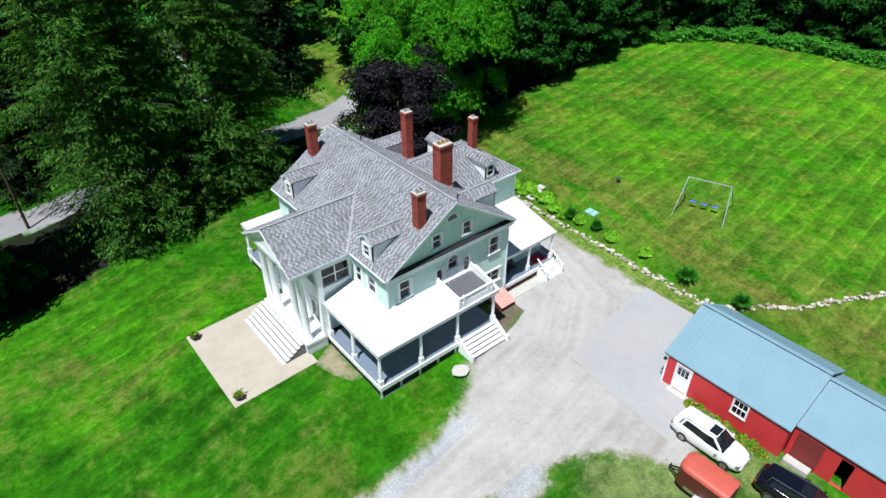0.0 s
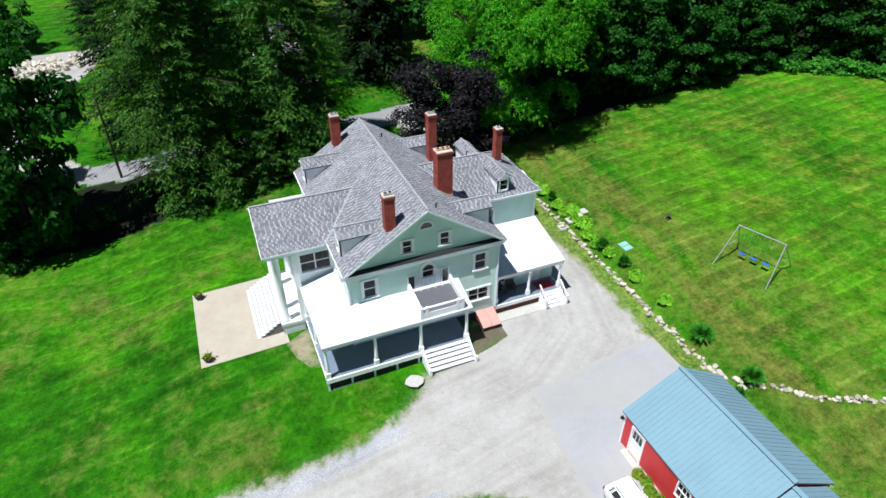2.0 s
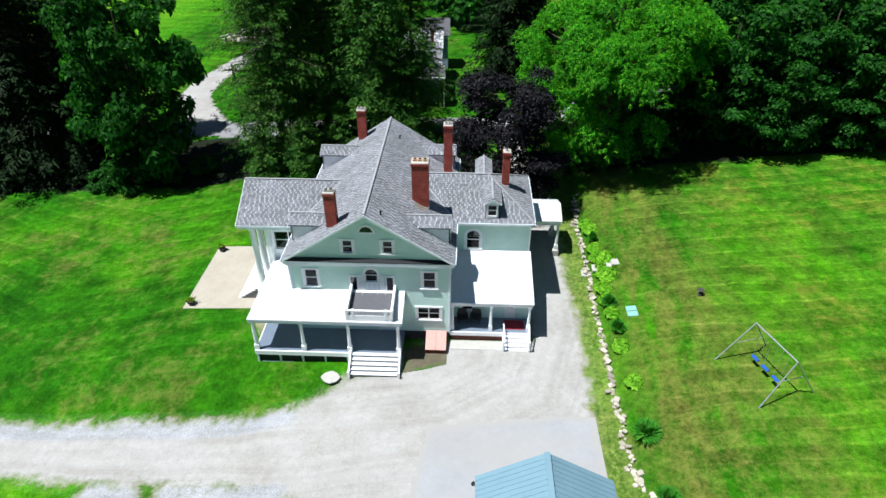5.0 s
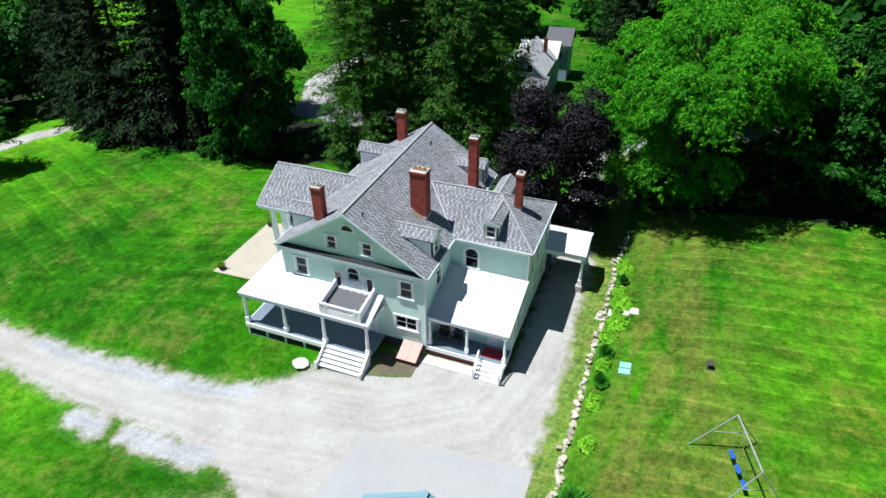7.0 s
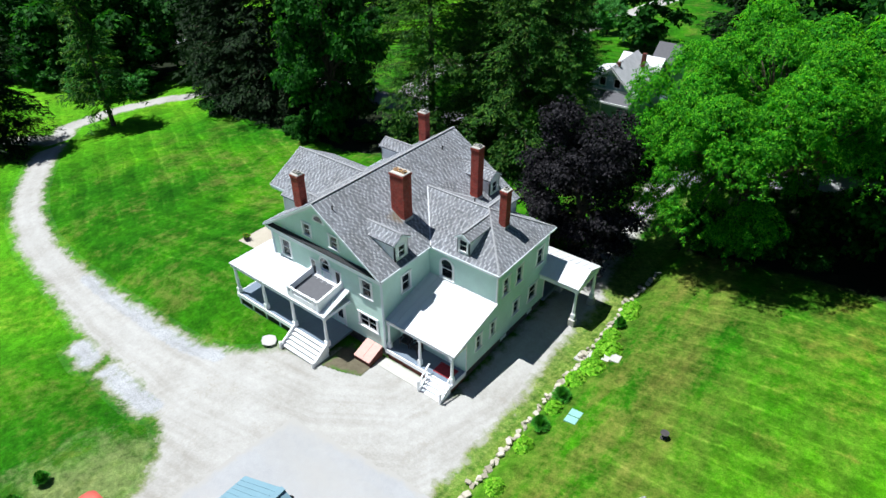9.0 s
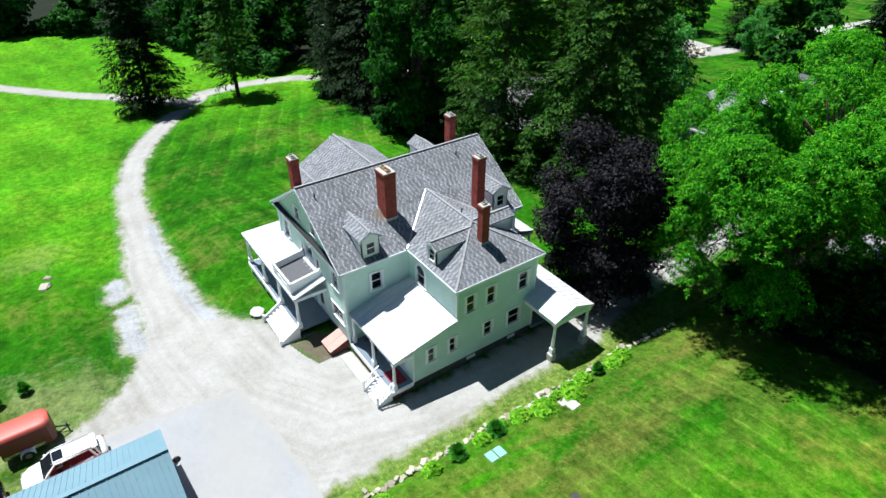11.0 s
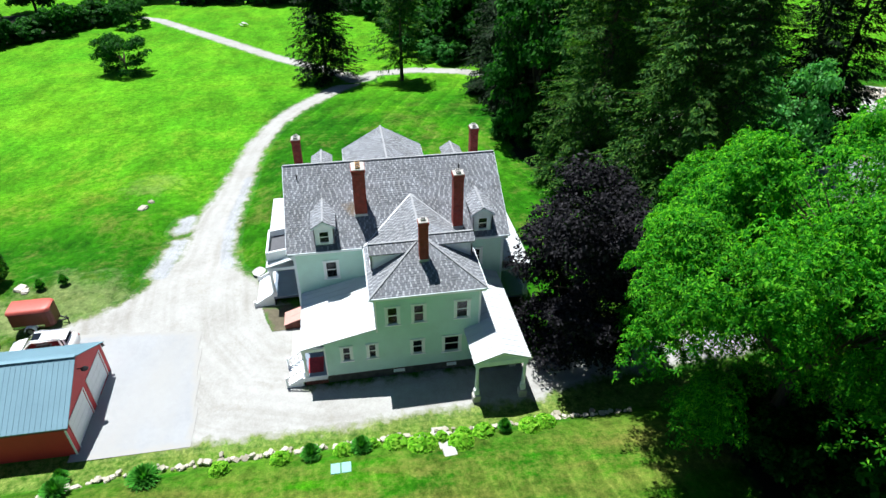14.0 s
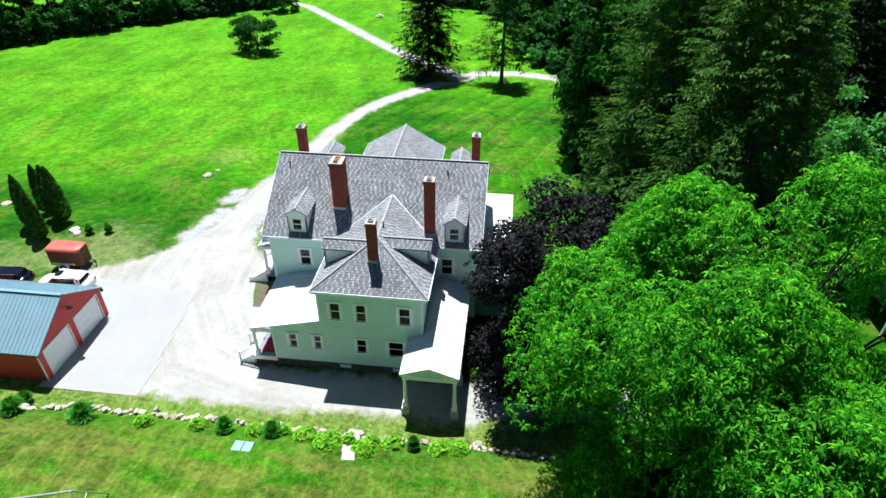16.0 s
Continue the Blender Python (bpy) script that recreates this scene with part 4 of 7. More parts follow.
window(house, -6.97, 3.05, 5.0, 2.15, 1.55, 180, 0, lights=2)
for yy, zz, hh in ((1.95, 1.5, 1.7), (-1.95, 1.5, 1.7), (1.95, 5.0, 1.5), (-1.95, 5.0, 1.5)):
    window(house, -8.3, yy, zz, 1.0, hh, -90, 0.3)
part("main_door", boxes((-8.26, -8.2, -0.6, 0.6, 0.95, 3.3)), M["white"], house, "white double entrance door")
each("pier", spans((-8.62, -8.24, -3.42, -3.0, 0.9, 7.0), (-8.62, -8.24, 3.0, 3.42, 0.9, 7.0)), M["white"], house)

# ---- roofs: slabs, then courses of single shingles ----
PR, PE, PS = 9.42, 7.38, 0.567
WR, WAP = 9.6, 8.35
faces = {
    "main_east": [(0, -8.05, RIDGE), (6.02, -8.05, roof_z(6.02)), (6.02, 8.05, roof_z(6.02)), (0, 8.05, RIDGE)],
    "main_west": [(0, 8.05, RIDGE), (-6.02, 8.05, roof_z(6.02)), (-6.02, -8.05, roof_z(6.02)), (0, -8.05, RIDGE)],
    "portico_south": [(-2.9, 0, PR), (-10.62, 0, PR), (-10.62, -3.62, PE), (-2.9, -3.62, PE)],
    "portico_north": [(-10.62, 0, PR), (-2.9, 0, PR), (-2.9, 3.62, PE), (-10.62, 3.62, PE)],
    "wing_south": [(2.6, 1.15, WR), (2.6, -2.68, 7.48), (11.9, -2.68, 7.48), (WAP, 1.15, WR)],
    "wing_north": [(WAP, 1.15, WR), (11.9, 4.98, 7.48), (2.6, 4.98, 7.48), (2.6, 1.15, WR)],
    "wing_east": [(WAP, 1.15, WR), (11.9, -2.68, 7.48), (11.9, 4.98, 7.48)],
}
# clip the lower roofs where they run into the main slopes
faces["portico_south"] = [(-(RIDGE - PR) / SLOPE, 0, PR), (-10.62, 0, PR), (-10.62, -3.62, PE), (-(RIDGE - PE) / SLOPE, -3.62, PE)]
faces["portico_north"] = [(-10.62, 0, PR), (-(RIDGE - PR) / SLOPE, 0, PR), (-(RIDGE - PE) / SLOPE, 3.62, PE), (-10.62, 3.62, PE)]
faces["wing_south"] = [((RIDGE - WR) / SLOPE, 1.15, WR), ((RIDGE - 7.48) / SLOPE, -2.68, 7.48), (11.9, -2.68, 7.48), (WAP, 1.15, WR)]
faces["wing_north"] = [(WAP, 1.15, WR), (11.9, 4.98, 7.48), ((RIDGE - 7.48) / SLOPE, 4.98, 7.48), ((RIDGE - WR) / SLOPE, 1.15, WR)]


def shingle_courses(pts, rng, exposure=0.18, width=0.24):
    """Rows of overlapping shingles over one convex roof face: corner lists of every shingle."""
    p = [Vector(q) for q in pts]
    nrm = Vector((0, 0, 0))
    for i in range(len(p)):
        nrm += (p[i] - p[0]).cross(p[(i + 1) % len(p)] - p[0])
    nrm = nrm.normalized()
    if nrm.z < 0:
        nrm = -nrm
    u = Vector((0, 0, 1)).cross(nrm).normalized()
    v = nrm.cross(u)
    o = min(p, key=lambda q: q.z)
    flat = [((q - o).dot(u), (q - o).dot(v)) for q in p]
    top = max(q[1] for q in flat)

    def span(h):
        xs = []
        for (ax, ay), (bx, by) in zip(flat, flat[1:] + flat[:1]):
            if abs(ay - by) > 1e-6 and min(ay, by) - 1e-6 <= h <= max(ay, by) + 1e-6:
                xs.append(ax + (h - ay) / (by - ay) * (bx - ax))
        return (min(xs), max(xs)) if xs else None

    made, tones = [], []
    row, h = 0, 0.0
    while h < top - 0.03:
        h1 = min(h + exposure + 0.03, top)
        lo, hi = span(min(max(h, 0.005), top - 0.005)), span(max(min(h1, top - 0.005), 0.005))
        if lo and hi:
            x = lo[0] - rng.random() * width
            k = rng.randrange(4)
            while x < lo[1]:
                pale = k % 2 == 1 and rng.random() < 0.93
                w = (0.125 if k % 2 else width) * (0.8 + 0.4 * rng.random())
                k += 1
                a0, a1 = max(x, lo[0]), min(x + w - 0.012, lo[1])
                b0, b1 = max(x, hi[0]), min(x + w - 0.012, hi[1])
                if a1 - a0 > 0.03 and b1 - b0 > 0.0:
                    lift = 0.018 + 0.018 * rng.random()
                    g = lambda s, t, e: o + u * s + v * t + nrm * e
                    made.append([g(a0, h, 0.004), g(a1, h, 0.004), g(a0, h, lift), g(a1, h, lift), g(b1, h1, 0.006), g(b0, h1, 0.006)])
                    tones.append(pale)
                x += w
        h += exposure
        row += 1
    return made, tones


def shingle_mesh(made, tones, parent):
    vv, ff = [], []
    for s in made:
        b = len(vv)
        vv += s
        ff += [tuple(b + i for i in f) for f in SH_FACES]
    if vv:
        ob = tagged(raw("shingles", vv, ff, M["shingle"], parent), "mottled grey shingles", kind="stuff")
        ob.data.materials.append(M["pale_shingle"])
        ob.data.polygons.foreach_set("material_index", np.repeat(np.array(tones, dtype=np.int32), len(SH_FACES)))


SH_FACES = [(0, 1, 3, 2), (2, 3, 4, 5), (0, 2, 5), (1, 4, 3)]
rng = random.Random(4)
nice = {"main_east": "roof", "main_west": "roof", "portico_south": "portico_roof", "portico_north": "portico_roof", "wing_south": "wing_roof", "wing_north": "wing_roof", "wing_east": "wing_roof"}
roof_parts = {}
single_shingles = []
for key, pts in faces.items():
    bm = slab(bmesh.new(), pts, 0.13)
    ob = part(nice[key], bm, M["underlay"], house, "grey shingle roof slope")
    roof_parts[key] = ob
    made, tones = shingle_courses(pts, rng)
    if key == "wing_east":
        single_shingles = [(ob, s, t) for s, t in zip(made[:300], tones)]
        made, tones = made[300:], tones[300:]
    shingle_mesh(made, tones, ob)

# ridge and hip caps, valley flashing
def cap_run(name, a, b, material, w=0.16, h=0.05, up=0.04):
    a, b = Vector(a) + Vector((0, 0, up)), Vector(b) + Vector((0, 0, up))
    part(name, bar(bmesh.new(), a, b, w, h), material, house)


cap_run("ridge_cap", (0, -8.05, RIDGE), (0, 8.05, RIDGE), M["cap"])
cap_run("ridge_cap", (-3.0, 0, PR), (-10.62, 0, PR), M["cap"])
cap_run("ridge_cap", (2.7, 1.15, WR), (WAP, 1.15, WR), M["cap"])
for yy in (-2.68, 4.98):
    cap_run("hip_cap", (WAP, 1.15, WR), (11.9, yy, 7.48), M["cap"], 0.14)
    cap_run("valley_flashing", ((RIDGE - WR) / SLOPE, 1.15, WR), ((RIDGE - 7.48) / SLOPE, yy, 7.48), M["flash"], 0.1, 0.02, 0.035)
for yy in (-3.62, 3.62):
    cap_run("valley_flashing", (-(RIDGE - PR) / SLOPE, 0, PR), (-(RIDGE - PE) / SLOPE, yy, PE), M["cap"], 0.2, 0.02, 0.04)

# portico: gable, entablature, columns, floor, steps
portico = part("portico", boxes((-10.3, -5.65, -3.3, -2.9, 6.95, 7.3), (-10.3, -5.65, 2.9, 3.3, 6.95, 7.3), (-10.3, -9.85, -2.9, 2.9, 6.95, 7.3)), M["skirt"], house, "white portico with paired columns")
each("ceiling", spans((-9.85, -8.3, -2.9, 2.9, 7.1, 7.2)), M["white"], portico)
for sx in (-10.28,):
    bm = prism(bmesh.new(), [(sx, -3.3, 7.3), (sx, 3.3, 7.3), (sx, 0, 7.3 + 3.3 * PS)], (0.12, 0, 0))
    part("pediment", bm, M["white"], portico)
for s in (-1, 1):
    bm = prism(bmesh.new(), [(-10.58, s * 3.6, PE - 0.32), (-10.58, s * 3.6, PE - 0.02), (-10.58, 0, PR - 0.02), (-10.58, 0, PR - 0.32)], (0.28, 0, 0))
    part("rake_board", bm, M["white"], portico)
    each("eave_board", spans((-10.5, -5.9, min(s * 3.28, s * 3.58), max(s * 3.28, s * 3.58), 7.02, 7.2)), M["skirt"], portico)
for yy in (-3.66, 3.62):
    part("gutter", boxes((-10.62, -6.15, yy, yy + 0.04, 7.24, 7.38)), M["skirt"], portico)
for s in (-1, 1):
    part("verge_board", prism(bmesh.new(), [(-10.62, s * 3.62, PE - 0.15), (-10.62, s * 3.62, PE - 0.005), (-10.62, 0, PR - 0.005), (-10.62, 0, PR - 0.15)], (-0.035, 0, 0)), M["white"], portico)
COL = [(0.36, 0), (0.36, 0.16), (0.31, 0.2), (0.31, 0.26), (0.27, 0.32), (0.265, 2.0), (0.22, 5.5), (0.25, 5.56), (0.24, 5.66), (0.31, 5.78), (0.33, 5.8), (0.33, 6.0)]
for yy in (-2.95, -1.55, 1.55, 2.95):
    c = part("column", lathe(bmesh.new(), COL, 20, (-9.72, yy, 0.95)), M["white"], portico, smooth=False)
    c.data.shade_smooth()
    part("plinth", boxes((-10.12, -9.32, yy - 0.4, yy + 0.4, 0.55, 0.96)), M["white"], c)
part("floor", boxes((-10.15, -8.3, -3.4, 3.4, 0.7, 0.94)), M["white"], portico, "white painted portico floor")
each("skirt", spans((-10.05, -8.4, -3.36, -3.3, -0.2, 0.7), (-10.05, -8.4, 3.3, 3.36, -0.2, 0.7), (-10.08, -10.02, -3.36, 3.36, -0.2, 0.7)), M["skirt"], portico)
# dark riser strips left behind the treads draw the steps' shadow lines
for i in range(6):
    st = part("step", boxes((-12.0 + 0.31 * i, -10.1, -3.05, 3.25, -0.3 + 0.2 * i - (0 if i else 0.1), -0.16 + 0.2 * i)), M["riser"], portico, "wide painted step")
    part("tread", bevel(boxes((-12.05 + 0.31 * i, -11.77 + 0.31 * i, -3.09, 3.29, -0.16 + 0.2 * i, -0.115 + 0.2 * i)), 0.012, 1), M["tread"], st, "worn pale grey tread")


def dormer(x0, y, facing, w=1.4, ridge=9.72, foot=7.7, back=None, run=0.62):
    """A gabled roof window. facing 'E' or 'W': on the main slopes; 'S' or 'N': on the wing."""
    rise = run * (w / 2 + 0.16)
    if facing in "EW":
        s = 1 if facing == "E" else -1
        m = pose(0, y, 0, 0, 0, 90 if s > 0 else -90)
        fx = x0
        end = (RIDGE - ridge) / SLOPE
        eave_end = (RIDGE - (ridge - rise)) / SLOPE
    else:
        m = pose(x0, 1.15, 0, 0, 0, 0 if facing == "S" else 180)
        fx = y
        end = (WR - ridge) / 0.553
        eave_end = (WR - (ridge - rise)) / 0.553
    # local: the front looks to -y, depth towards 0
    f = -fx
    h = w / 2
    wall_top = ridge - rise + 0.02
    ww, wh, z0 = 0.6, 0.86, foot + 0.24
    deep = m.to_3x3() @ Vector((0, 0.1, 0))
    halves = [[m @ Vector((sx * u, f, z)) for u, z in ((h, foot - 0.15), (0, foot - 0.15), (0, z0), (ww / 2, z0), (ww / 2, z0 + wh), (0, z0 + wh), (0, ridge - 0.08), (h, wall_top))] for sx in (-1, 1)]
    d = part("dormer", prism(bmesh.new(), halves[0], deep), M["white"], house, "small gabled dormer with white front")
    part("front_panel", prism(bmesh.new(), halves[1], deep), M["white"], d)
    for s_ in ((-ww / 2 - 0.1, -ww / 2, f - 0.03, f, z0 - 0.08, z0 + wh + 0.08), (ww / 2, ww / 2 + 0.1, f - 0.03, f, z0 - 0.08, z0 + wh + 0.08), (-ww / 2, ww / 2, f - 0.03, f, z0 + wh, z0 + wh + 0.08)):
        part("casing", boxes(s_, m=m), M["white"], d)
    part("sill", boxes((-ww / 2, ww / 2, f - 0.05, f, z0 - 0.1, z0), m=m), M["white"], d)
    part("meeting_rail", boxes((-ww / 2, ww / 2, f + 0.02, f + 0.06, z0 + wh / 2 - 0.03, z0 + wh / 2 + 0.03), m=m), M["white"], d)
    for sx in (-1, 1):
        pts = [(sx * h, f, foot - 0.1), (sx * h, f, wall_top), (sx * h, -eave_end, wall_top)]
        part("cheek", prism(bmesh.new(), [m @ Vector(p) for p in pts], m.to_3x3() @ Vector((-sx * 0.08, 0, 0))), M["white"], d)
    for a, b in ((0, wh / 2 - 0.03), (wh / 2 + 0.03, wh)):
        part("pane", boxes((-ww / 2, ww / 2, f + 0.04, f + 0.05, z0 + a, z0 + b), m=m), M["glass"], d)
    for sx in (-1, 1):
        pts = [m @ Vector(p) for p in ((0, f - 0.12, ridge), (sx * (h + 0.16), f - 0.12, ridge - rise), (sx * (h + 0.16), -eave_end, ridge - rise), (0, -end, ridge))]
        part("dormer_roof", slab(bmesh.new(), pts, 0.07), M["underlay"], d)
        shingle_mesh(*shingle_courses(pts, rng), d)
    part("ridge_cap", bar(bmesh.new(), m @ Vector((0, f - 0.12, ridge + 0.03)), m @ Vector((0, -end, ridge + 0.03)), 0.14, 0.04), M["cap"], d)
    for sx in (-1, 1):
        bm = bar(bmesh.new(), m @ Vector((0, f - 0.1, ridge - 0.1)), m @ Vector((sx * (h + 0.14), f - 0.1, ridge - rise - 0.09)), 0.08, 0.12)
        bar(bm, m @ Vector((sx * (h + 0.12), f - 0.12, ridge - rise - 0.07)), m @ Vector((sx * (h + 0.12), -eave_end, ridge - rise - 0.07)), 0.06, 0.08)
        part("trim", bm, M["skirt"], d)


for s, k in ((1, "E"), (-1, "W")):
    dormer(5.62, -5.35, k)
    dormer(5.62, 5.6 if s < 0 else 6.05, k)
dormer(8.65, 3.5, "S", w=1.05, ridge=9.45, foot=7.72)
dormer(8.05, 3.5, "N", w=1.05, ridge=9.45, foot=7.72)


def chimney(x, y, w, d, top, low, pots=1, ochre=False):
    ob = part("chimney", boxes((x - w / 2, x + w / 2, y - d / 2, y + d / 2, low, top - 0.28)), M["brick"], house, "red brick chimney")
    part("collar", boxes((x - w / 2 - 0.05, x + w / 2 + 0.05, y - d / 2 - 0.05, y + d / 2 + 0.05, top - 0.28, top - 0.12), (x - w / 2 - 0.02, x + w / 2 + 0.02, y - d / 2 - 0.02, y + d / 2 + 0.02, top - 0.46, top - 0.4)), M["brick"], ob)
    part("cap", bevel(boxes((x - w / 2 - 0.02, x + w / 2 + 0.02, y - d / 2 - 0.02, y + d / 2 + 0.02, top - 0.12, top - 0.04)), 0.02, 1), M["concrete"], ob, "weathered mortar cap")
    for i in range(pots):
        cx = x + (i - (pots - 1) / 2) * (w / pots) * 0.9
        part("flue", boxes((cx - 0.13, cx + 0.13, y - 0.17, y + 0.17, top - 0.04, top + 0.1)), M["clay"] if ochre else M["concrete"], ob)
        # black plate in place of the darkness inside the flue
        part("flue_mouth", boxes((cx - 0.09, cx + 0.09, y - 0.13, y + 0.13, top + 0.1, top + 0.104)), M["pent"], ob)
    part("flashing", boxes((x - w / 2 - 0.03, x + w / 2 + 0.03, y - d / 2 - 0.03, y + d / 2 + 0.03, low, low + 0.3)), M["flash"], ob)


chimney(3.33, -2.6, 1.2, 0.9, 12.6, 8.7, 3, True)
chimney(5.1, 4.25, 0.7, 0.72, 12.45, 7.9, 2)
chimney(9.72, 1.12, 0.55, 0.6, 11.7, 8.5, 1)
chimney(-2.35, -7.02, 0.72, 0.62, 12.5, 9.5, 2)
chimney(-2.35, 6.95, 0.72, 0.62, 12.5, 9.5, 2)
for x, y in ((0.97, -7.05), (1.05, 5.1), (7.0, 1.3)):
    z = roof_z(x) if x < 3 else WR
    part("vent_pipe", tube(tube(bmesh.new(), (x, y, z - 0.1), (x, y, z + 0.35), 0.05), (x, y, z + 0.35), (x + 0.12, y, z + 0.3), 0.05), M["black"], house, "short black vent pipe")


# ---- verandas ----
def post(parent, x, y, z0, z1, r=0.13):
    """A square-based tapered veranda post."""
    bm = bmesh.new()
    box(bm, x - r * 1.25, x + r * 1.25, y - r * 1.25, y + r * 1.25, z0, z0 + 0.5)
    lathe(bm, [(r, 0.5), (r * 1.02, 0.9), (r * 0.82, z1 - z0 - 0.22), (r * 1.15, z1 - z0 - 0.16), (r * 1.15, z1 - z0 - 0.1)], 12, (x, y, z0))
    box(bm, x - r * 1.25, x + r * 1.25, y - r * 1.25, y + r * 1.25, z1 - 0.1, z1)
    return part("post", bm, M["white"], parent)


def metal_roof(name, pts, parent, along, depth=0.1, pitch=0.55):
    """A white sheet-metal slope with standing seams that run along a vector."""
    ob = part(name, slab(bmesh.new(), pts, depth), M["tin"], parent, "white painted metal roof")
    p = [Vector(q) for q in pts]
    a = Vector(along)
    nrm = (p[1] - p[0]).cross(p[2] - p[0]).normalized()
    nrm = nrm if nrm.z > 0 else -nrm
    v = (a - nrm * a.dot(nrm)).normalized()
    u = v.cross(nrm)
    flat = [((q - p[0]).dot(u), (q - p[0]).dot(v)) for q in p]
    lo, hi = min(f[0] for f in flat), max(f[0] for f in flat)
    s = lo + pitch * 0.5
    while s < hi:
        ys = []
        for (ax, ay), (bx, by) in zip(flat, flat[1:] + flat[:1]):
            if (ax - s) * (bx - s) < 0:
                ys.append(ay + (s - ax) / (bx - ax) * (by - ay))
        if len(ys) == 2 and abs(ys[0] - ys[1]) > 0.15:
            part("seam", bar(bmesh.new(), p[0] + u * s + v * ys[0] + nrm * 0.012, p[0] + u * s + v * ys[1] + nrm * 0.012, 0.03, 0.03), M["tin"], ob)
        s += pitch
    return ob


def veranda(sgn, x_end, deck_end):
    """The wrap-round veranda on a gable end; sgn -1 south, 1 north."""
    name = "veranda"
    Y = lambda y: sgn * y
    zin, zout = 4.72, 3.94
    outer, inner, wx = 10.25, 7.62, -8.4
    v = part(name, boxes(*[(a, b, min(Y(c), Y(d)), max(Y(c), Y(d)), 0.72, 0.92) for a, b, c, d in ((-8.3, deck_end, 7.62, 10.1), (-8.3, -5.65, 3.45, 7.62))]), M["deck"], house, "covered veranda with white posts and grey floor")
    metal_roof("roof", [(-5.65, Y(inner), zin), (x_end, Y(inner), zin), (x_end, Y(outer), zout), (wx, Y(outer), zout)], v, (0, sgn, 0))
    metal_roof("roof", [(-5.65, Y(3.4), zin), (-5.65, Y(inner), zin), (wx, Y(outer), zout), (wx, Y(3.4), zout)], v, (1, 0, 0))
    sp = [(-8.36, x_end - 0.03, outer - 0.24, outer - 0.06), (wx + 0.04, wx + 0.2, 3.5, outer - 0.24), (x_end - 0.2, x_end - 0.04, 7.62, outer - 0.24)]
    each("beam", spans(*[(a, b, min(Y(c), Y(d)), max(Y(c), Y(d)), 3.58, 3.83) for a, b, c, d in sp]), M["skirt"], v)
    each("ceiling", spans(*[(a, b, min(Y(c), Y(d)), max(Y(c), Y(d)), 3.66, 3.7) for a, b, c, d in ((-8.2, x_end - 0.2, 7.62, 10.0), (-8.2, -5.65, 3.5, 7.62))]), M["skirt"], v)
    xs = [-8.18, -4.75, -1.42, 2.1] + ([5.1] if x_end > 4 else [])
    for x in xs:
        post(v, x, Y(9.98), 0.92, 3.6)
    for y in (6.75, 3.6):
        post(v, -8.18, Y(y), 0.92, 3.6)
    # skirt board; black boards stand for the shaded bays between stub piers
    each("fascia", spans(*[(a, b, min(Y(c), Y(d)), max(Y(c), Y(d)), 0.55, 0.925) for a, b, c, d in ((-8.36, deck_end, 10.1, 10.2), (-8.36, -8.3, 3.45, 10.1))]), M["white"], v)
    each("void", spans(*[(a, b, min(Y(c), Y(d)), max(Y(c), Y(d)), -0.3, 0.6) for a, b, c, d in ((-8.2, deck_end - 0.1, 10.0, 10.04), (-8.24, -8.2, 3.6, 10.0))]), M["pent"], v, "black boards standing in for the shaded space under the deck")
    for x in np.arange(-8.25, deck_end, 1.65):
        each("pier", spans((x - 0.07, x + 0.07, min(Y(10.04), Y(10.1)), max(Y(10.04), Y(10.1)), -0.3, 0.56)), M["skirt"], v)
    for x0, x1 in zip(xs, xs[1:]):
        if sgn < 0 and x0 > -2:
            continue
        part("sill_board", boxes((x0 + 0.17, x1 - 0.17, min(Y(10.02), Y(10.1)), max(Y(10.02), Y(10.1)), -0.3, -0.2)), M["skirt"], v)
    return v


vs = veranda(-1, 2.45, 2.3)
vn = veranda(1, 5.35, 5.2)
# broad front steps on the south side with stringers
for i in range(5):
    st = part("step", boxes((-1.28, 2.06, -11.5 + 0.3 * i, -10.1, (-0.12 if i == 0 else 0.18 * i - 0.05), 0.18 * (i + 1) - 0.04)), M["riser"], vs)
    part("tread", bevel(boxes((-1.27, 2.05, -11.55 + 0.3 * i, -11.19 + 0.3 * i, 0.18 * (i + 1) - 0.04, 0.18 * (i + 1))), 0.012, 1), M["tread"], st)
for x in (-1.42, 2.12):
    bm = prism(bmesh.new(), [(x, -11.62, -0.1), (x, -11.62, 0.3), (x, -10.1, 1.25), (x, -10.1, -0.1)], (0.12, 0, 0))
    part("stringer", bm, M["white"], vs)
    part("newel", boxes((x - 0.02, x + 0.16, -11.72, -11.55, -0.1, 0.55)), M["white"], vs)
# balcony on the veranda roof
BY0, BY1 = -7.66, -10.08


def bz(y):
    """The balcony floor, laid on the falling veranda roof."""
    return 4.68 + (y - BY0) * 0.14


bal = part("balcony", slab(bmesh.new(), [(-1.32, BY0, bz(BY0)), (1.71, BY0, bz(BY0)), (1.71, BY1 + 0.04, bz(BY1)), (-1.32, BY1 + 0.04, bz(BY1))], 0.1), M["membrane"], house, "small roof balcony with grey floor and white rails")
for x in (-1.36, 1.75):
    part("side_rail", prism(bmesh.new(), [(x - 0.05, BY0, bz(BY0) - 0.15), (x - 0.05, BY0, bz(BY0) + 0.46), (x - 0.05, BY1, bz(BY1) + 0.5), (x - 0.05, BY1, bz(BY1) - 0.3)], (0.1, 0, 0)), M["white"], bal)
    part("top_rail", bar(bmesh.new(), (x, BY0, bz(BY0) + 0.53), (x, BY1, bz(BY1) + 0.53), 0.15, 0.06), M["white"], bal)
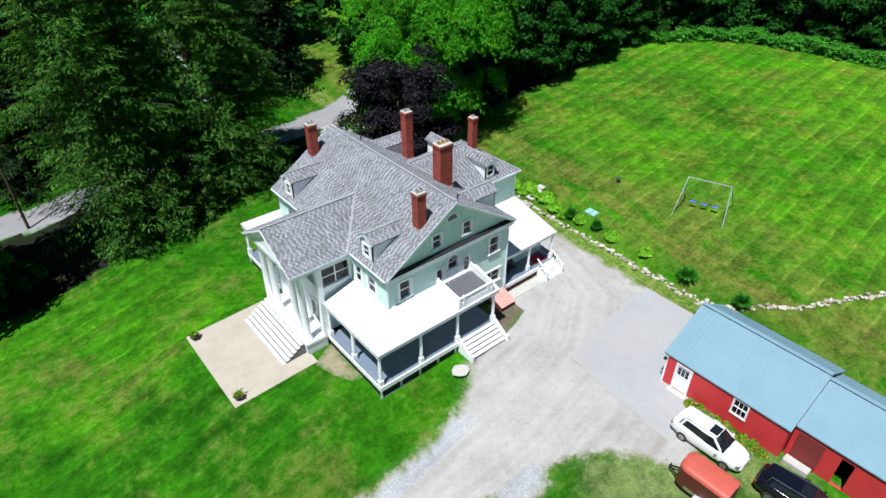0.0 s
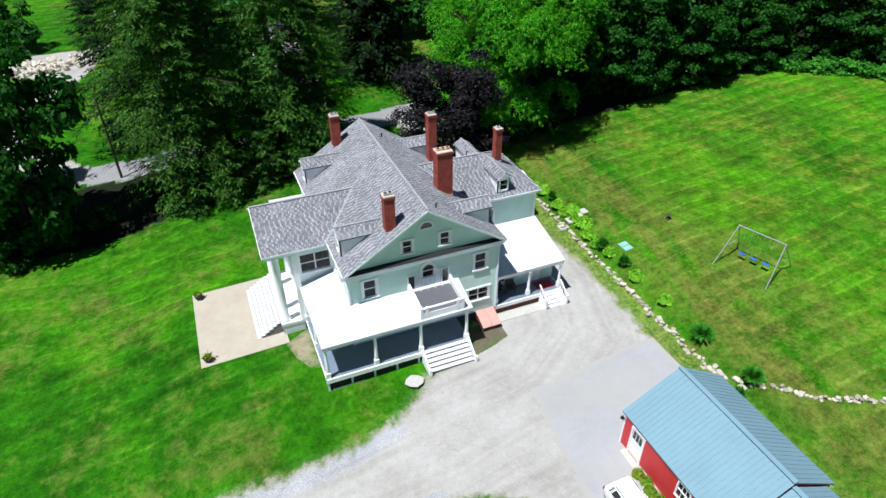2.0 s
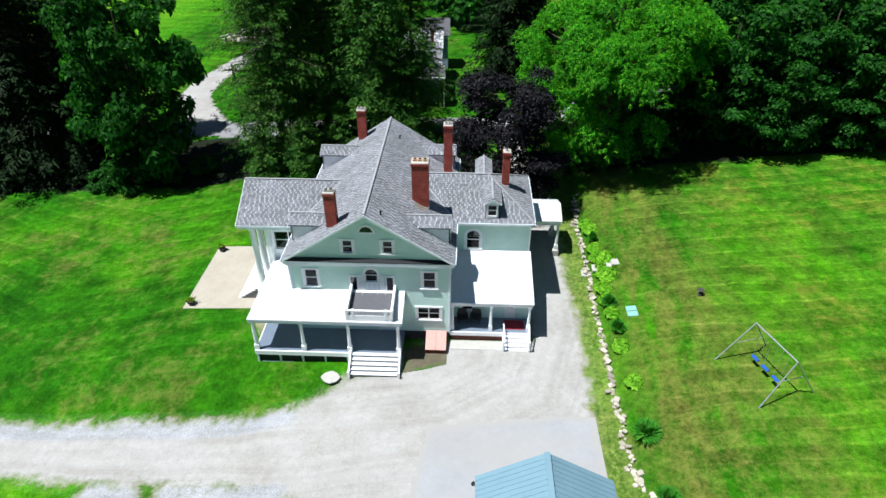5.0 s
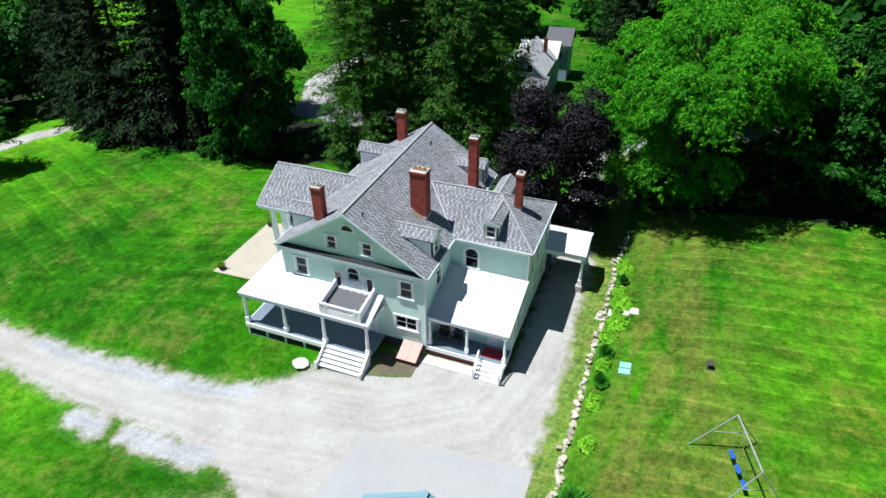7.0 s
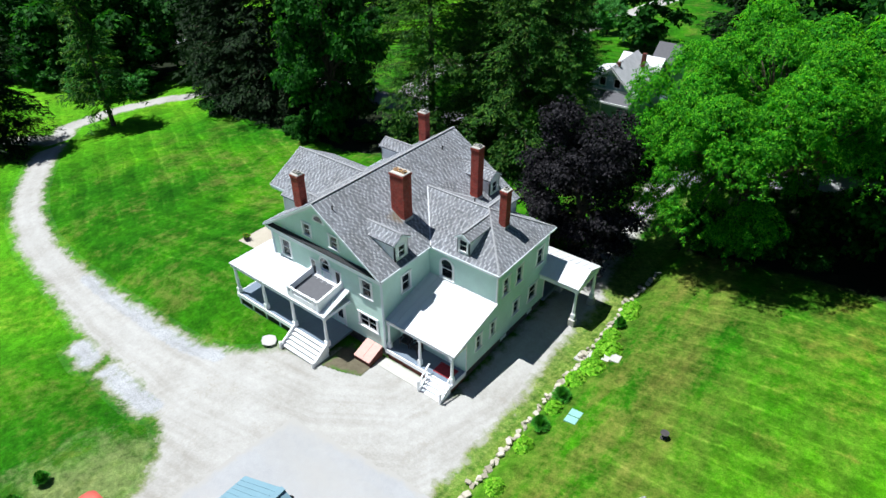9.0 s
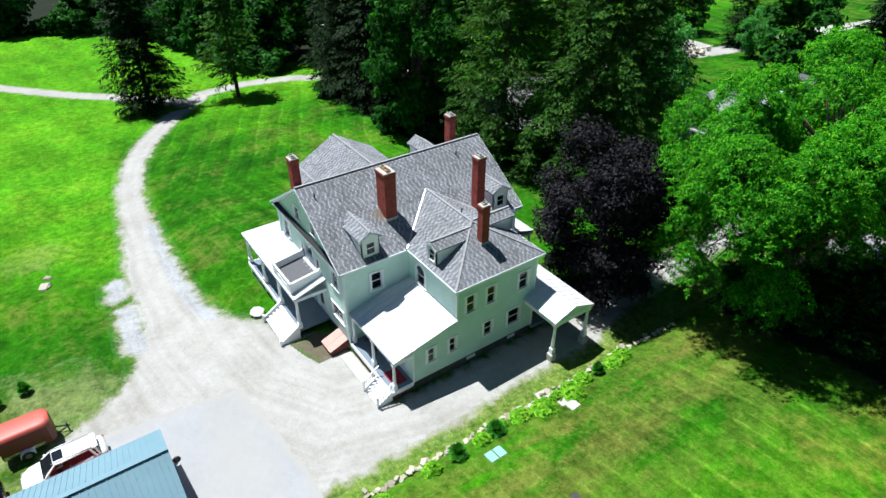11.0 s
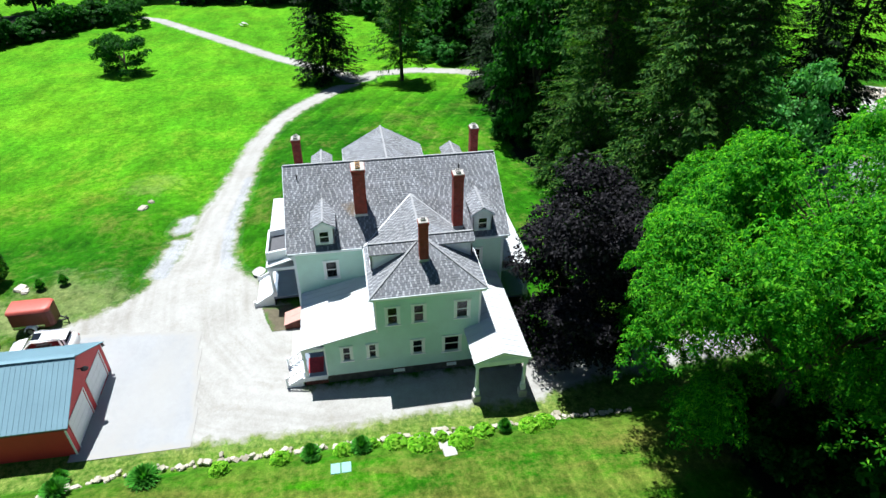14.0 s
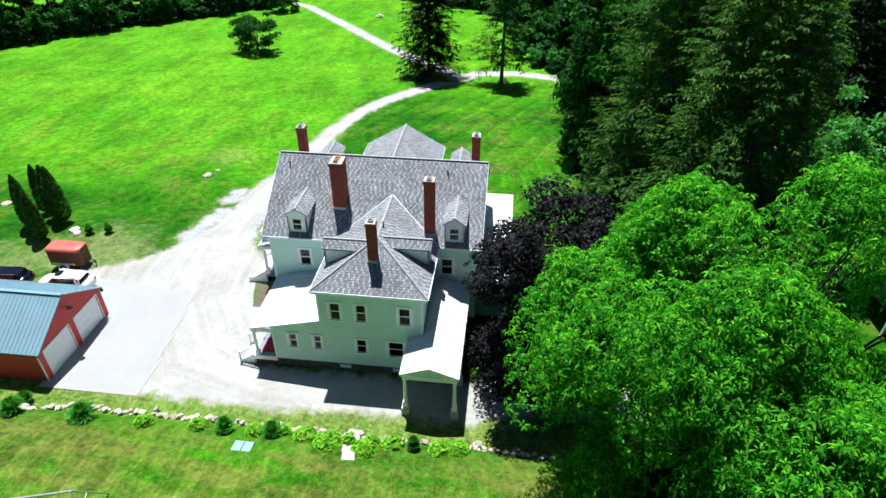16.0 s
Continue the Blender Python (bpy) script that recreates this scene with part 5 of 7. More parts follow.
part("top_rail", bar(bmesh.new(), (-1.36, BY1, bz(BY1) + 0.53), (1.75, BY1, bz(BY1) + 0.53), 0.14, 0.06), M["white"], bal)
part("bottom_rail", bar(bmesh.new(), (-1.36, BY1, bz(BY1) + 0.06), (1.75, BY1, bz(BY1) + 0.06), 0.1, 0.12), M["white"], bal)
part("curb", boxes((-1.4, 1.79, BY1 - 0.05, BY1 + 0.03, 3.95, bz(BY1))), M["white"], bal)
for i in range(1, 24):
    x = -1.36 + 3.11 * i / 24
    part("baluster", boxes((x - 0.025, x + 0.025, BY1 - 0.025, BY1 + 0.025, bz(BY1) + 0.1, bz(BY1) + 0.5)), M["white"], bal)
for x, y in ((-1.36, BY1), (1.75, BY1), (-0.95, BY1), (1.34, BY1), (-1.36, BY0 - 0.05), (1.75, BY0 - 0.05)):
    part("rail_post", boxes((x - 0.08, x + 0.08, y - 0.08, y + 0.08, bz(y) - 0.2, bz(y) + 0.62)), M["white"], bal)

# kitchen porch
kp = part("kitchen_porch", boxes((5.67, 11.6, -7.6, -5.95, 0.72, 0.95)), M["deck"], house, "kitchen porch with a blue-grey floor")
metal_roof("roof", [(5.66, -2.38, 4.82), (11.78, -2.38, 4.82), (11.78, -7.5, 3.62), (5.66, -7.5, 3.62)], kp, (0, -1, 0))
each("beam", spans((5.7, 11.7, -7.42, -7.26, 3.26, 3.5), (11.5, 11.66, -7.26, -5.95, 3.26, 3.5)), M["white"], kp)
for x in (5.85, 8.7, 11.5):
    post(kp, x, -7.34, 0.95, 3.28, 0.11)
each("fascia", spans((5.66, 11.66, -7.68, -7.6, 0.62, 0.96), (11.6, 11.68, -7.6, -5.95, 0.62, 0.96)), M["white"], kp)
each("brick_skirt", spans((5.8, 11.5, -7.56, -7.5, -0.1, 0.64), (11.5, 11.56, -7.5, -5.95, -0.1, 0.64)), M["brick_skirt"], kp)
for i in range(4):
    part("step", bevel(boxes((9.75, 11.5, -8.68 + 0.27 * i, -7.62, 0.05 + 0.2 * i, 0.16 + 0.2 * i)), 0.01, 1), M["white"], kp)
for x in (9.62, 11.5):
    part("stringer", prism(bmesh.new(), [(x, -8.72, 0), (x, -8.72, 0.3), (x, -7.62, 1.0), (x, -7.62, 0.0)], (0.1, 0, 0)), M["white"], kp)
    part("newel", boxes((x - 0.02, x + 0.12, -8.8, -8.66, 0, 1.1)), M["white"], kp)
    part("hand_rail", bar(bmesh.new(), (x + 0.05, -8.72, 1.0), (x + 0.05, -7.5, 1.75), 0.09, 0.07), M["white"], kp)
    for i in range(4):
        yy = -8.5 + 0.26 * i
        part("baluster", boxes((x + 0.025, x + 0.075, yy - 0.02, yy + 0.02, 0.3 + 0.17 * i, 1.1 + 0.16 * i)), M["white"], kp)

# porte-cochere with its side porch
pc = part("porte_cochere", boxes((5.7, 11.8, 4.62, 7.2, 0.5, 0.8)), M["deck"], house, "white-roofed carriage porch on stout posts")
metal_roof("roof", [(5.66, 5.45, 4.55), (15.05, 5.45, 4.55), (15.05, 3.55, 3.85), (11.66, 3.55, 3.85), (11.66, 4.64, 4.25), (5.66, 4.64, 4.25)], pc, (0, -1, 0))
metal_roof("roof", [(15.05, 5.45, 4.55), (5.66, 5.45, 4.55), (5.66, 7.35, 3.85), (15.05, 7.35, 3.85)], pc, (0, 1, 0))
each("beam", spans((11.7, 14.95, 3.7, 3.88, 3.35, 3.72), (5.7, 14.95, 7.02, 7.2, 3.35, 3.72), (14.72, 14.95, 3.88, 7.02, 3.35, 3.72)), M["white"], pc)
part("pediment", prism(bmesh.new(), [(14.9, 3.7, 3.72), (14.9, 7.2, 3.72), (14.9, 5.45, 4.4)], (-0.08, 0, 0)), M["skirt"], pc)
for s in (-1, 1):
    part("rake_board", prism(bmesh.new(), [(15.0, 5.45 + s * 1.9, 3.62), (15.0, 5.45 + s * 1.9, 3.76), (15.0, 5.45, 4.46), (15.0, 5.45, 4.3)], (-0.08, 0, 0)), M["white"], pc)
for x, y in ((14.8, 3.85), (14.8, 7.05), (11.9, 7.1), (8.6, 7.1)):
    post(pc, x, y, 0.75, 3.4, 0.13)
    part("stone_base", bevel(boxes((x - 0.27, x + 0.27, y - 0.27, y + 0.27, -0.1, 0.76)), 0.05, 1), M["concrete"], pc, "rough pale stone pier")

# cellar hatch, slab path, small things by the wall
hatch = thing("cellar_hatch", "sloping faded red wooden cellar hatch against the foundation", "cellar hatch")
bm = prism(bmesh.new(), [(3.95, -7.7, 0.0), (3.95, -7.7, 1.02), (3.95, -9.15, 0.48), (3.95, -9.15, 0.0)], (1.45, 0, 0))
part("cheek", bm, M["brick_skirt"], hatch)
for x in (3.92, 4.69):
    part("door", prism(bmesh.new(), [(x, -7.7, 1.03), (x, -7.7, 1.08), (x, -9.2, 0.53), (x, -9.2, 0.48)], (0.75, 0, 0)), M["hatch"], hatch, "faded red plank leaf")
ob = part("porch_walk", bevel(boxes((5.7, 9.6, -8.62, -7.7, -0.05, 0.14)), 0.02, 1), M["slab"])
tagged(ob, "pale concrete walk along the kitchen porch", "walkway", kind="structure")
ob = part("door_mat", bevel(boxes((9.75, 11.25, -7.25, -6.2, 0.951, 0.975)), 0.008, 1), M["rug"])
tagged(ob, "dark red woven mat on the kitchen porch", "mat")

# ---- the barn ----
barn = thing("barn", "long red barn with pale blue metal roof and garage doors", "barn")
BR, BE_, BZ = 11.25, 2.66, 4.9


def ribbed(name, pts, along, parent, pitch=0.3):
    """A metal roof slope with raised ribs running down it."""
    ob = part(name, slab(bmesh.new(), pts, 0.08), M["barnroof"], parent, "pale blue ribbed metal roof slope")
    p = [Vector(q) for q in pts]
    eave_a, eave_b, top_b, top_a = p
    n = int((eave_b - eave_a).length / pitch)
    for i in range(1, n):
        a, b = eave_a.lerp(eave_b, i / n), top_a.lerp(top_b, i / n)
        part("rib", bar(bmesh.new(), a + Vector((0, 0, 0.012)), b + Vector((0, 0, 0.012)), 0.05, 0.03), M["barnroof"], ob)
    return ob


def barn_section(x0, x1, y0, y1, ez, rz, over_n, over_s, west_holes, north):
    mid = (x0 + x1) / 2
    slope = (rz - ez) / (mid - x0 + 0.15)
    wall_panel("wall", (x0, 0, 0), (0, -1), -y1 + 0.2, -y0 - 0.2, 0.0, ez + 0.02, west_holes, M["red"], barn)
    wall_panel("wall", (x1, 0, 0), (0, 1), y0 + 0.2, y1 - 0.2, 0.0, ez + 0.02, [], M["red"], barn)
    top = lambda u: rz - 0.1 - slope * abs(u)
    hw = (x1 - x0) / 2
    wall_panel("gable_wall", (mid, y1, 0), (-1, 0), -hw, hw, 0.0, rz, [(-3.1, -0.35, 0.05, 2.35), (0.35, 3.1, 0.05, 2.35)] if north else [], M["red"], barn, top=top)
    wall_panel("gable_wall", (mid, y0, 0), (1, 0), -hw, hw, 0.0, rz, [], M["red"], barn, top=top)
    ya, yb = y0 - over_s, y1 + over_n
    ribbed("roof", [(x0 - 0.1, ya, ez - 0.03), (x0 - 0.1, yb, ez - 0.03), (mid, yb, rz), (mid, ya, rz)], (1, 0, 0), barn)
    ribbed("roof", [(x1 + 0.18, yb, ez), (x1 + 0.18, ya, ez), (mid, ya, rz), (mid, yb, rz)], (-1, 0, 0), barn)
    part("ridge_cap", bar(bmesh.new(), (mid, ya, rz + 0.03), (mid, yb, rz + 0.03), 0.3, 0.04), M["barnroof"], barn)
    each("eave_board", spans((x0 - 0.06, x0 - 0.004, ya + 0.05, yb - 0.05, ez - 0.2, ez - 0.09), (x1 + 0.1, x1 + 0.16, ya + 0.05, yb - 0.05, ez - 0.2, ez - 0.06)), M["darkred"], barn)


barn_section(7.6, 14.9, -29.6, -21.35, BE_, BZ, 0.25, 0.1, [(22.2, 23.2, 0.1, 2.25), (26.25, 27.1, 1.25, 2.4)], True)
barn_section(8.2, 14.3, -40.0, -29.7, 2.75, 4.55, 0.0, 0.1, [(32.4, 33.1, 0.05, 2.3)], False)
for x0, x1 in ((8.15, 10.9), (11.6, 14.35)):
    g = part("garage_door", boxes((x0, x1, -21.44, -21.4, 0.06, 2.35)), M["white"], barn, "white sectional garage door")
    for i in range(4):
        part("panel", boxes((x0 + 0.03, x1 - 0.03, -21.4, -21.385, 0.1 + 0.565 * i, 0.62 + 0.565 * i)), M["white"], g)
    each("door_trim", spans((x0 - 0.08, x0, -21.35, -21.31, 0.05, 2.42), (x1, x1 + 0.08, -21.35, -21.31, 0.05, 2.42), (x0, x1, -21.35, -21.31, 2.35, 2.42)), M["white"], barn)
each("corner_board", spans((7.56, 7.6, -21.45, -21.33, 0.0, 2.5), (14.9, 14.94, -21.45, -21.33, 0.0, 2.5)), M["white"], barn)
d = part("door", boxes((7.62, 7.66, -23.2, -22.2, 0.1, 2.25)), M["white"], barn, "white side door with six dark lights")
for i in range(3):
    for j in range(2):
        part("pane", boxes((7.6, 7.62, -23.08 + 0.28 * i + 0.02, -23.08 + 0.28 * i + 0.24, 1.45 + 0.32 * j, 1.72 + 0.32 * j)), M["carglass"], d)
each("door_trim", spans((7.55, 7.6, -23.3, -23.2, 0.05, 2.35), (7.55, 7.6, -22.2, -22.1, 0.05, 2.35), (7.55, 7.6, -23.2, -22.2, 2.25, 2.35)), M["white"], barn)
w = part("window", boxes((7.53, 7.62, -27.22, -26.13, 1.13, 1.25), (7.54, 7.62, -27.2, -27.1, 1.25, 2.4), (7.54, 7.62, -26.25, -26.15, 1.25, 2.4), (7.54, 7.62, -27.2, -26.15, 2.4, 2.5), (7.57, 7.62, -27.1, -26.25, 1.8, 1.85)), M["white"], barn)
for i in range(3):
    for j in range(2):
        part("pane", boxes((7.62, 7.63, -27.08 + 0.28 * i, -27.08 + 0.28 * i + 0.24, 1.29 + 0.57 * j, 1.76 + 0.57 * j)), M["carglass"], w)
part("muntin", boxes((7.6, 7.625, -26.84, -26.8, 1.25, 2.4), (7.6, 7.625, -26.56, -26.52, 1.25, 2.4)), M["white"], w)
part("door", boxes((8.12, 8.18, -31.5, -30.0, 0.05, 2.4)), M["darkred"], barn, "dark red sliding stable door")
bm = tube(bmesh.new(), (11.25, -21.35, 3.75), (11.25, -20.95, 3.85), 0.03)
lathe(bm, [(0.05, 0.1), (0.22, -0.06), (0.23, -0.1)], 14, (11.25, -20.9, 3.82))
part("barn_lamp", bm, M["black"], barn, "black gooseneck lamp")
bm = tube(bmesh.new(), (7.5, -21.5, 2.3), (7.4, -21.3, 2.35), 0.03)
lathe(bm, [(0.04, 0.1), (0.12, -0.05), (0.12, -0.12)], 12, (7.42, -21.3, 2.3))
part("barn_lamp", bm, M["black"], barn, "small black wall lamp")
ob = part("stone_step", bevel(boxes((7.1, 7.55, -23.4, -22.0, -0.05, 0.1)), 0.02, 1), M["slab"])
tagged(ob, "pale stone doorstep before the barn's side door", "step")
ob = part("feed_trough", bevel(boxes((7.45, 8.05, -31.4, -29.9, 0.0, 0.4)), 0.04, 1), M["slab"])
tagged(ob, "long white trough beside the barn", "trough")


# ---- cars and trailer ----
def car(name, label, paint, m, length=4.65, width=1.86, height=1.68):
    """A modern crossover, its nose to +y: body shell, cabin glass, wheels, lamps."""
    c = thing(name, label, "car", m=m)
    L, W = length / 2, width / 2
    # side outline, from the rear bumper over the bonnet
    secs = [(-L, 0.45, 0.92, 0.74), (-L + 0.12, 0.36, 1.12, 0.86), (-L + 0.6, 0.3, 1.22, 0.95), (-0.6, 0.26, 1.17, 1.0), (0.7, 0.26, 1.1, 1.0), (L - 1.25, 0.28, 1.06, 0.98), (L - 0.6, 0.3, 0.98, 0.93), (L - 0.15, 0.34, 0.8, 0.8), (L, 0.42, 0.62, 0.62)]
    bm = bmesh.new()
    rings = []
    for y, lo, hi, k in secs:
        w = W * k
        prof = [(-w * 0.86, lo), (-w * 0.98, lo + 0.12), (-w, (lo + hi) / 2), (-w * 0.95, hi - 0.08), (-w * 0.82, hi), (w * 0.82, hi), (w * 0.95, hi - 0.08), (w, (lo + hi) / 2), (w * 0.98, lo + 0.12), (w * 0.86, lo)]
        rings.append([bm.verts.new((x, y, z)) for x, z in prof])
    for a, b in zip(rings, rings[1:]):
        for i in range(10):
            bm.faces.new((a[i], a[(i + 1) % 10], b[(i + 1) % 10], b[i]))
    bm.faces.new(rings[0]), bm.faces.new(rings[-1][::-1])
    bmesh.ops.subdivide_edges(bm, edges=bm.edges[:], cuts=1, use_grid_fill=True, smooth=0.3)
    body = part("body", bm, paint, c, smooth=True)
    # roof and glasshouse
    def cab(scale, z_top, y_shift, mat, nm, zlo):
        bm = bmesh.new()
        low = [(-W * 0.86, -L + 0.35), (W * 0.86, -L + 0.35), (W * 0.9, 0.2), (W * 0.84, L - 1.2), (-W * 0.84, L - 1.2), (-W * 0.9, 0.2)]
        up = [(-W * 0.6 * scale, -L + 0.8), (W * 0.6 * scale, -L + 0.8), (W * 0.72 * scale, -0.1), (W * 0.66 * scale, L - 2.0), (-W * 0.66 * scale, L - 2.0), (-W * 0.72 * scale, -0.1)]
        a = [bm.verts.new((x, y, zlo)) for x, y in low]
        b = [bm.verts.new((x, y, z_top - 0.04)) for x, y in up]
        cc = [bm.verts.new((x * 0.86, y * 0.92 - 0.02, z_top)) for x, y in up]
        for r0, r1 in ((a, b), (b, cc)):
            for i in range(6):
                bm.faces.new((r0[i], r0[(i + 1) % 6], r1[(i + 1) % 6], r1[i]))
        bm.faces.new(a[::-1]), bm.faces.new(cc)
        return part(nm, bm, mat, c, smooth=False)
    cab(1.0, height - 0.02, 0, M["carglass"], "glasshouse", 1.08)
    bm = bmesh.new()
    up = [(-W * 0.62, -L + 0.36), (W * 0.62, -L + 0.36), (W * 0.76, -0.1), (W * 0.7, L - 1.9), (-W * 0.7, L - 1.9), (-W * 0.76, -0.1)]
    slab(bm, [(x, y, height + (0.015 if abs(y) < 1 else -0.03)) for x, y in up], 0.09)
    part("roof", bevel(bm, 0.03, 2), paint, c)
    for x in (-1, 1):
        for (x0, y0, z0), (x1, y1, z1) in (((0.84, L - 1.25, 1.04), (0.68, L - 1.95, height - 0.06)), ((0.84, -L + 0.62, 1.16), (0.67, -L + 0.8, height - 0.06)), ((0.82, -L + 0.4, 1.1), (0.62, -L + 0.55, height - 0.06))):
            part("pillar", bar(bmesh.new(), (x * W * x0, y0, z0), (x * W * x1, y1, z1), 0.12, 0.08), paint, c)
        part("mirror", bevel(boxes((x * (W + 0.08) - 0.1, x * (W + 0.08) + 0.1, L - 1.55, L - 1.42, 1.02, 1.16)), 0.03, 1), paint, c)
        part("headlight", bevel(boxes((x * W * 0.66 - 0.2, x * W * 0.66 + 0.2, L - 0.34, L - 0.1, 0.68, 0.8)), 0.03, 1), M["chrome"], c)
        part("tail_light", bevel(boxes((x * W * 0.72 - 0.14, x * W * 0.72 + 0.14, -L + 0.0, -L + 0.12, 0.8, 0.96)), 0.03, 1), M["darkred"], c)
        part("roof_rail", bar(bmesh.new(), (x * W * 0.6, -L + 0.7, height + 0.03), (x * W * 0.6, 0.5, height + 0.03), 0.04, 0.04), M["chrome"], c)
        for y in (-L + 0.95, L - 0.92):
            wbm = bmesh.new()
            tube(wbm, (x * (W - 0.2), y, 0.34), (x * (W + 0.01), y, 0.34), 0.34, n=20)
            wh = part("wheel", bevel(wbm, 0.03, 1), M["rubber"], c)
            rb = tube(bmesh.new(), (x * (W - 0.05), y, 0.34), (x * (W + 0.018), y, 0.34), 0.23, 0.2, n=16)
            part("rim", rb, M["rim"], wh)
    part("windscreen", prism(bmesh.new(), [(-W * 0.76, L - 1.22, 1.0), (W * 0.76, L - 1.22, 1.0), (W * 0.6, L - 1.93, height - 0.05), (-W * 0.6, L - 1.93, height - 0.05)], (0, 0.02, 0.02)), M["carglass"], c)
    part("sunroof", bevel(boxes((-W * 0.42, W * 0.42, -0.15, 0.4, height - 0.02, height + 0.022)), 0.006, 1), M["carglass"], c)
    part("grille", boxes((-0.45, 0.45, L - 0.07, L - 0.01, 0.45, 0.66)), M["black"], c)
    return c


car("parked_car", "white crossover car with a dark sunroof parked by the barn", M["carwhite"], pose(5.1, -26.45, 0.0, 0, 0, 181))
car("parked_car", "dark navy crossover car parked on the grass", M["carblue"], pose(5.3, -31.9, 0.0, 0, 0, 186), 4.7, 1.85, 1.6)


def trailer(m):
    t = thing("horse_trailer", "small faded red horse trailer with a rounded roof", "trailer", m=m)
    n = 9
    bm = bmesh.new()
    prof = [(-0.82, 0.45), (-0.82, 1.75)] + [(-0.82 * math.copysign(abs(math.cos(a)) ** 0.45, math.cos(a)), 1.75 + 0.36 * math.sin(a) ** 0.6) for a in np.linspace(0.06, math.pi - 0.06, n)] + [(0.82, 1.75), (0.82, 0.45)]
    secs = [(-1.55, 1.0), (0.75, 1.0), (1.08, 0.94), (1.28, 0.78), (1.36, 0.58)]
    rings = [[bm.verts.new((x * k, y, 0.45 + (z - 0.45) * (0.88 + 0.12 * k))) for x, z in prof] for y, k in secs]
    k = len(prof)
    for a, b in zip(rings, rings[1:]):
        for i in range(k):
            bm.faces.new((a[i], a[(i + 1) % k], b[(i + 1) % k], b[i]))
    bm.faces.new(rings[0]), bm.faces.new(rings[-1][::-1])
    part("body", bm, M["trailerdark"], t, smooth=False)
    bm = bmesh.new()
    rp = [(-0.85 * math.copysign(abs(math.cos(a)) ** 0.45, math.cos(a)), 1.77 + 0.37 * math.sin(a) ** 0.6) for a in np.linspace(0.12, math.pi - 0.12, n)]
    rr = [[bm.verts.new((x * q, y, 0.45 + (z - 0.45) * (0.88 + 0.12 * q) + 0.015)) for x, z in rp] for y, q in [(-1.62, 1.0)] + secs[1:]]
    for a, b in zip(rr, rr[1:]):
        for i in range(n - 1):
            bm.faces.new((a[i], a[i + 1], b[i + 1], b[i]))
    part("roof", bm, M["rust"], t, "sun-faded orange-red roof", smooth=True)
    part("rear_door", boxes((-0.76, 0.76, -1.6, -1.555, 0.5, 1.5)), M["trailerdark"], t)
    # black panel in place of the dark inside of the trailer
    part("rear_opening", boxes((-0.7, 0.7, -1.6, -1.556, 1.5, 1.95)), M["pent"], t)
    each("stripe", spans((-0.83, -0.822, -1.5, 0.7, 0.5, 0.75), (0.822, 0.83, -1.5, 0.7, 0.5, 0.75)), M["chrome"], t, "pale lower panel")
    for x in (-1, 1):
        bm = tube(bmesh.new(), (x * 0.84, -0.35, 0.32), (x * 1.04, -0.35, 0.32), 0.32, n=18)
        wh = part("wheel", bm, M["rubber"], t)
        part("rim", tube(bmesh.new(), (x * 0.98, -0.35, 0.32), (x * 1.06, -0.35, 0.32), 0.18, n=14), M["rim"], wh)
        bm = bmesh.new()
        for i in range(8):
            a0, a1 = math.pi * i / 8, math.pi * (i + 1) / 8
            prism(bm, [(x * 0.82, -0.35 + r * math.cos(a), 0.34 + r * math.sin(a)) for r, a in ((0.38, a0), (0.42, a0), (0.42, a1), (0.38, a1))], (x * 0.26, 0, 0))
        part("mudguard", bm, M["skirt"], t)
    bm = bmesh.new()
    bar(bm, (-0.5, 1.0, 0.5), (0, 2.1, 0.48), 0.07, 0.09), bar(bm, (0.5, 1.0, 0.5), (0, 2.1, 0.48), 0.07, 0.09), tube(bm, (0, 2.0, 0), (0, 2.0, 0.75), 0.04)
    part("tow_bar", bm, M["black"], t)
    return t


trailer(pose(1.75, -27.9, 0.0, 0, 0, 1))


# ---- lawn things ----
def swing_set():
    s = thing("swing_set", "bare galvanised steel swing frame with three blue seats", "swing set")
    a, b = Vector((25.85, -10.75, 5.3)), Vector((26.95, -14.35, 5.4))
    part("top_bar", tube(bmesh.new(), a, b, 0.05), M["zinc"], s)
    d = (b - a).normalized()
    side = Vector((d.y, -d.x, 0)).normalized()
    for p, e in ((a, -1), (b, 1)):
        for k in (-1, 1):
            foot = p + side * k * 1.95 + d * e * 0.35
            foot.z = gz(foot.x, foot.y)
            part("leg", tube(bmesh.new(), p, foot, 0.045), M["zinc"], s)
        l, r = p + side * -0.95, p + side * 0.95
        l.z = r.z = p.z - 1.5
        part("cross_bar", tube(bmesh.new(), l, r, 0.025), M["zinc"], s)
    for i in range(3):
        c = a.lerp(b, 0.24 + 0.26 * i)
        sz = gz(c.x, c.y) + 0.62
        seat = part("seat", bevel(boxes((-0.12, 0.12, -0.3, 0.3, -0.05, 0.06), m=Matrix.Translation((c.x, c.y, sz)) @ pose(0, 0, 0, 0, 0, math.degrees(math.atan2(d.y, d.x)) + 90)), 0.03, 1), M["blue"], s, "blue plastic swing seat")
        bm = bmesh.new()
        for k in (-1, 1):
            tube(bm, c + d * k * 0.27, Vector((c.x, c.y, sz)) + d * k * 0.27, 0.012, n=5)
        part("chain", bm, M["zinc"], seat)


swing_set()
for y in (-5.62, -5.0):
    z = gz(19.6, y + 0.3)
    ob = part("septic_lid", bevel(boxes((-0.4, 0.4, -0.28, 0.28, -0.05, 0.07), m=pose(19.6, y + 0.05, z, 0, -8, 0)), 0.02, 1), M["lid"])
    tagged(ob, "pale green rectangular hatch lid set in the lawn", "hatch lid", "lids in the lawn")
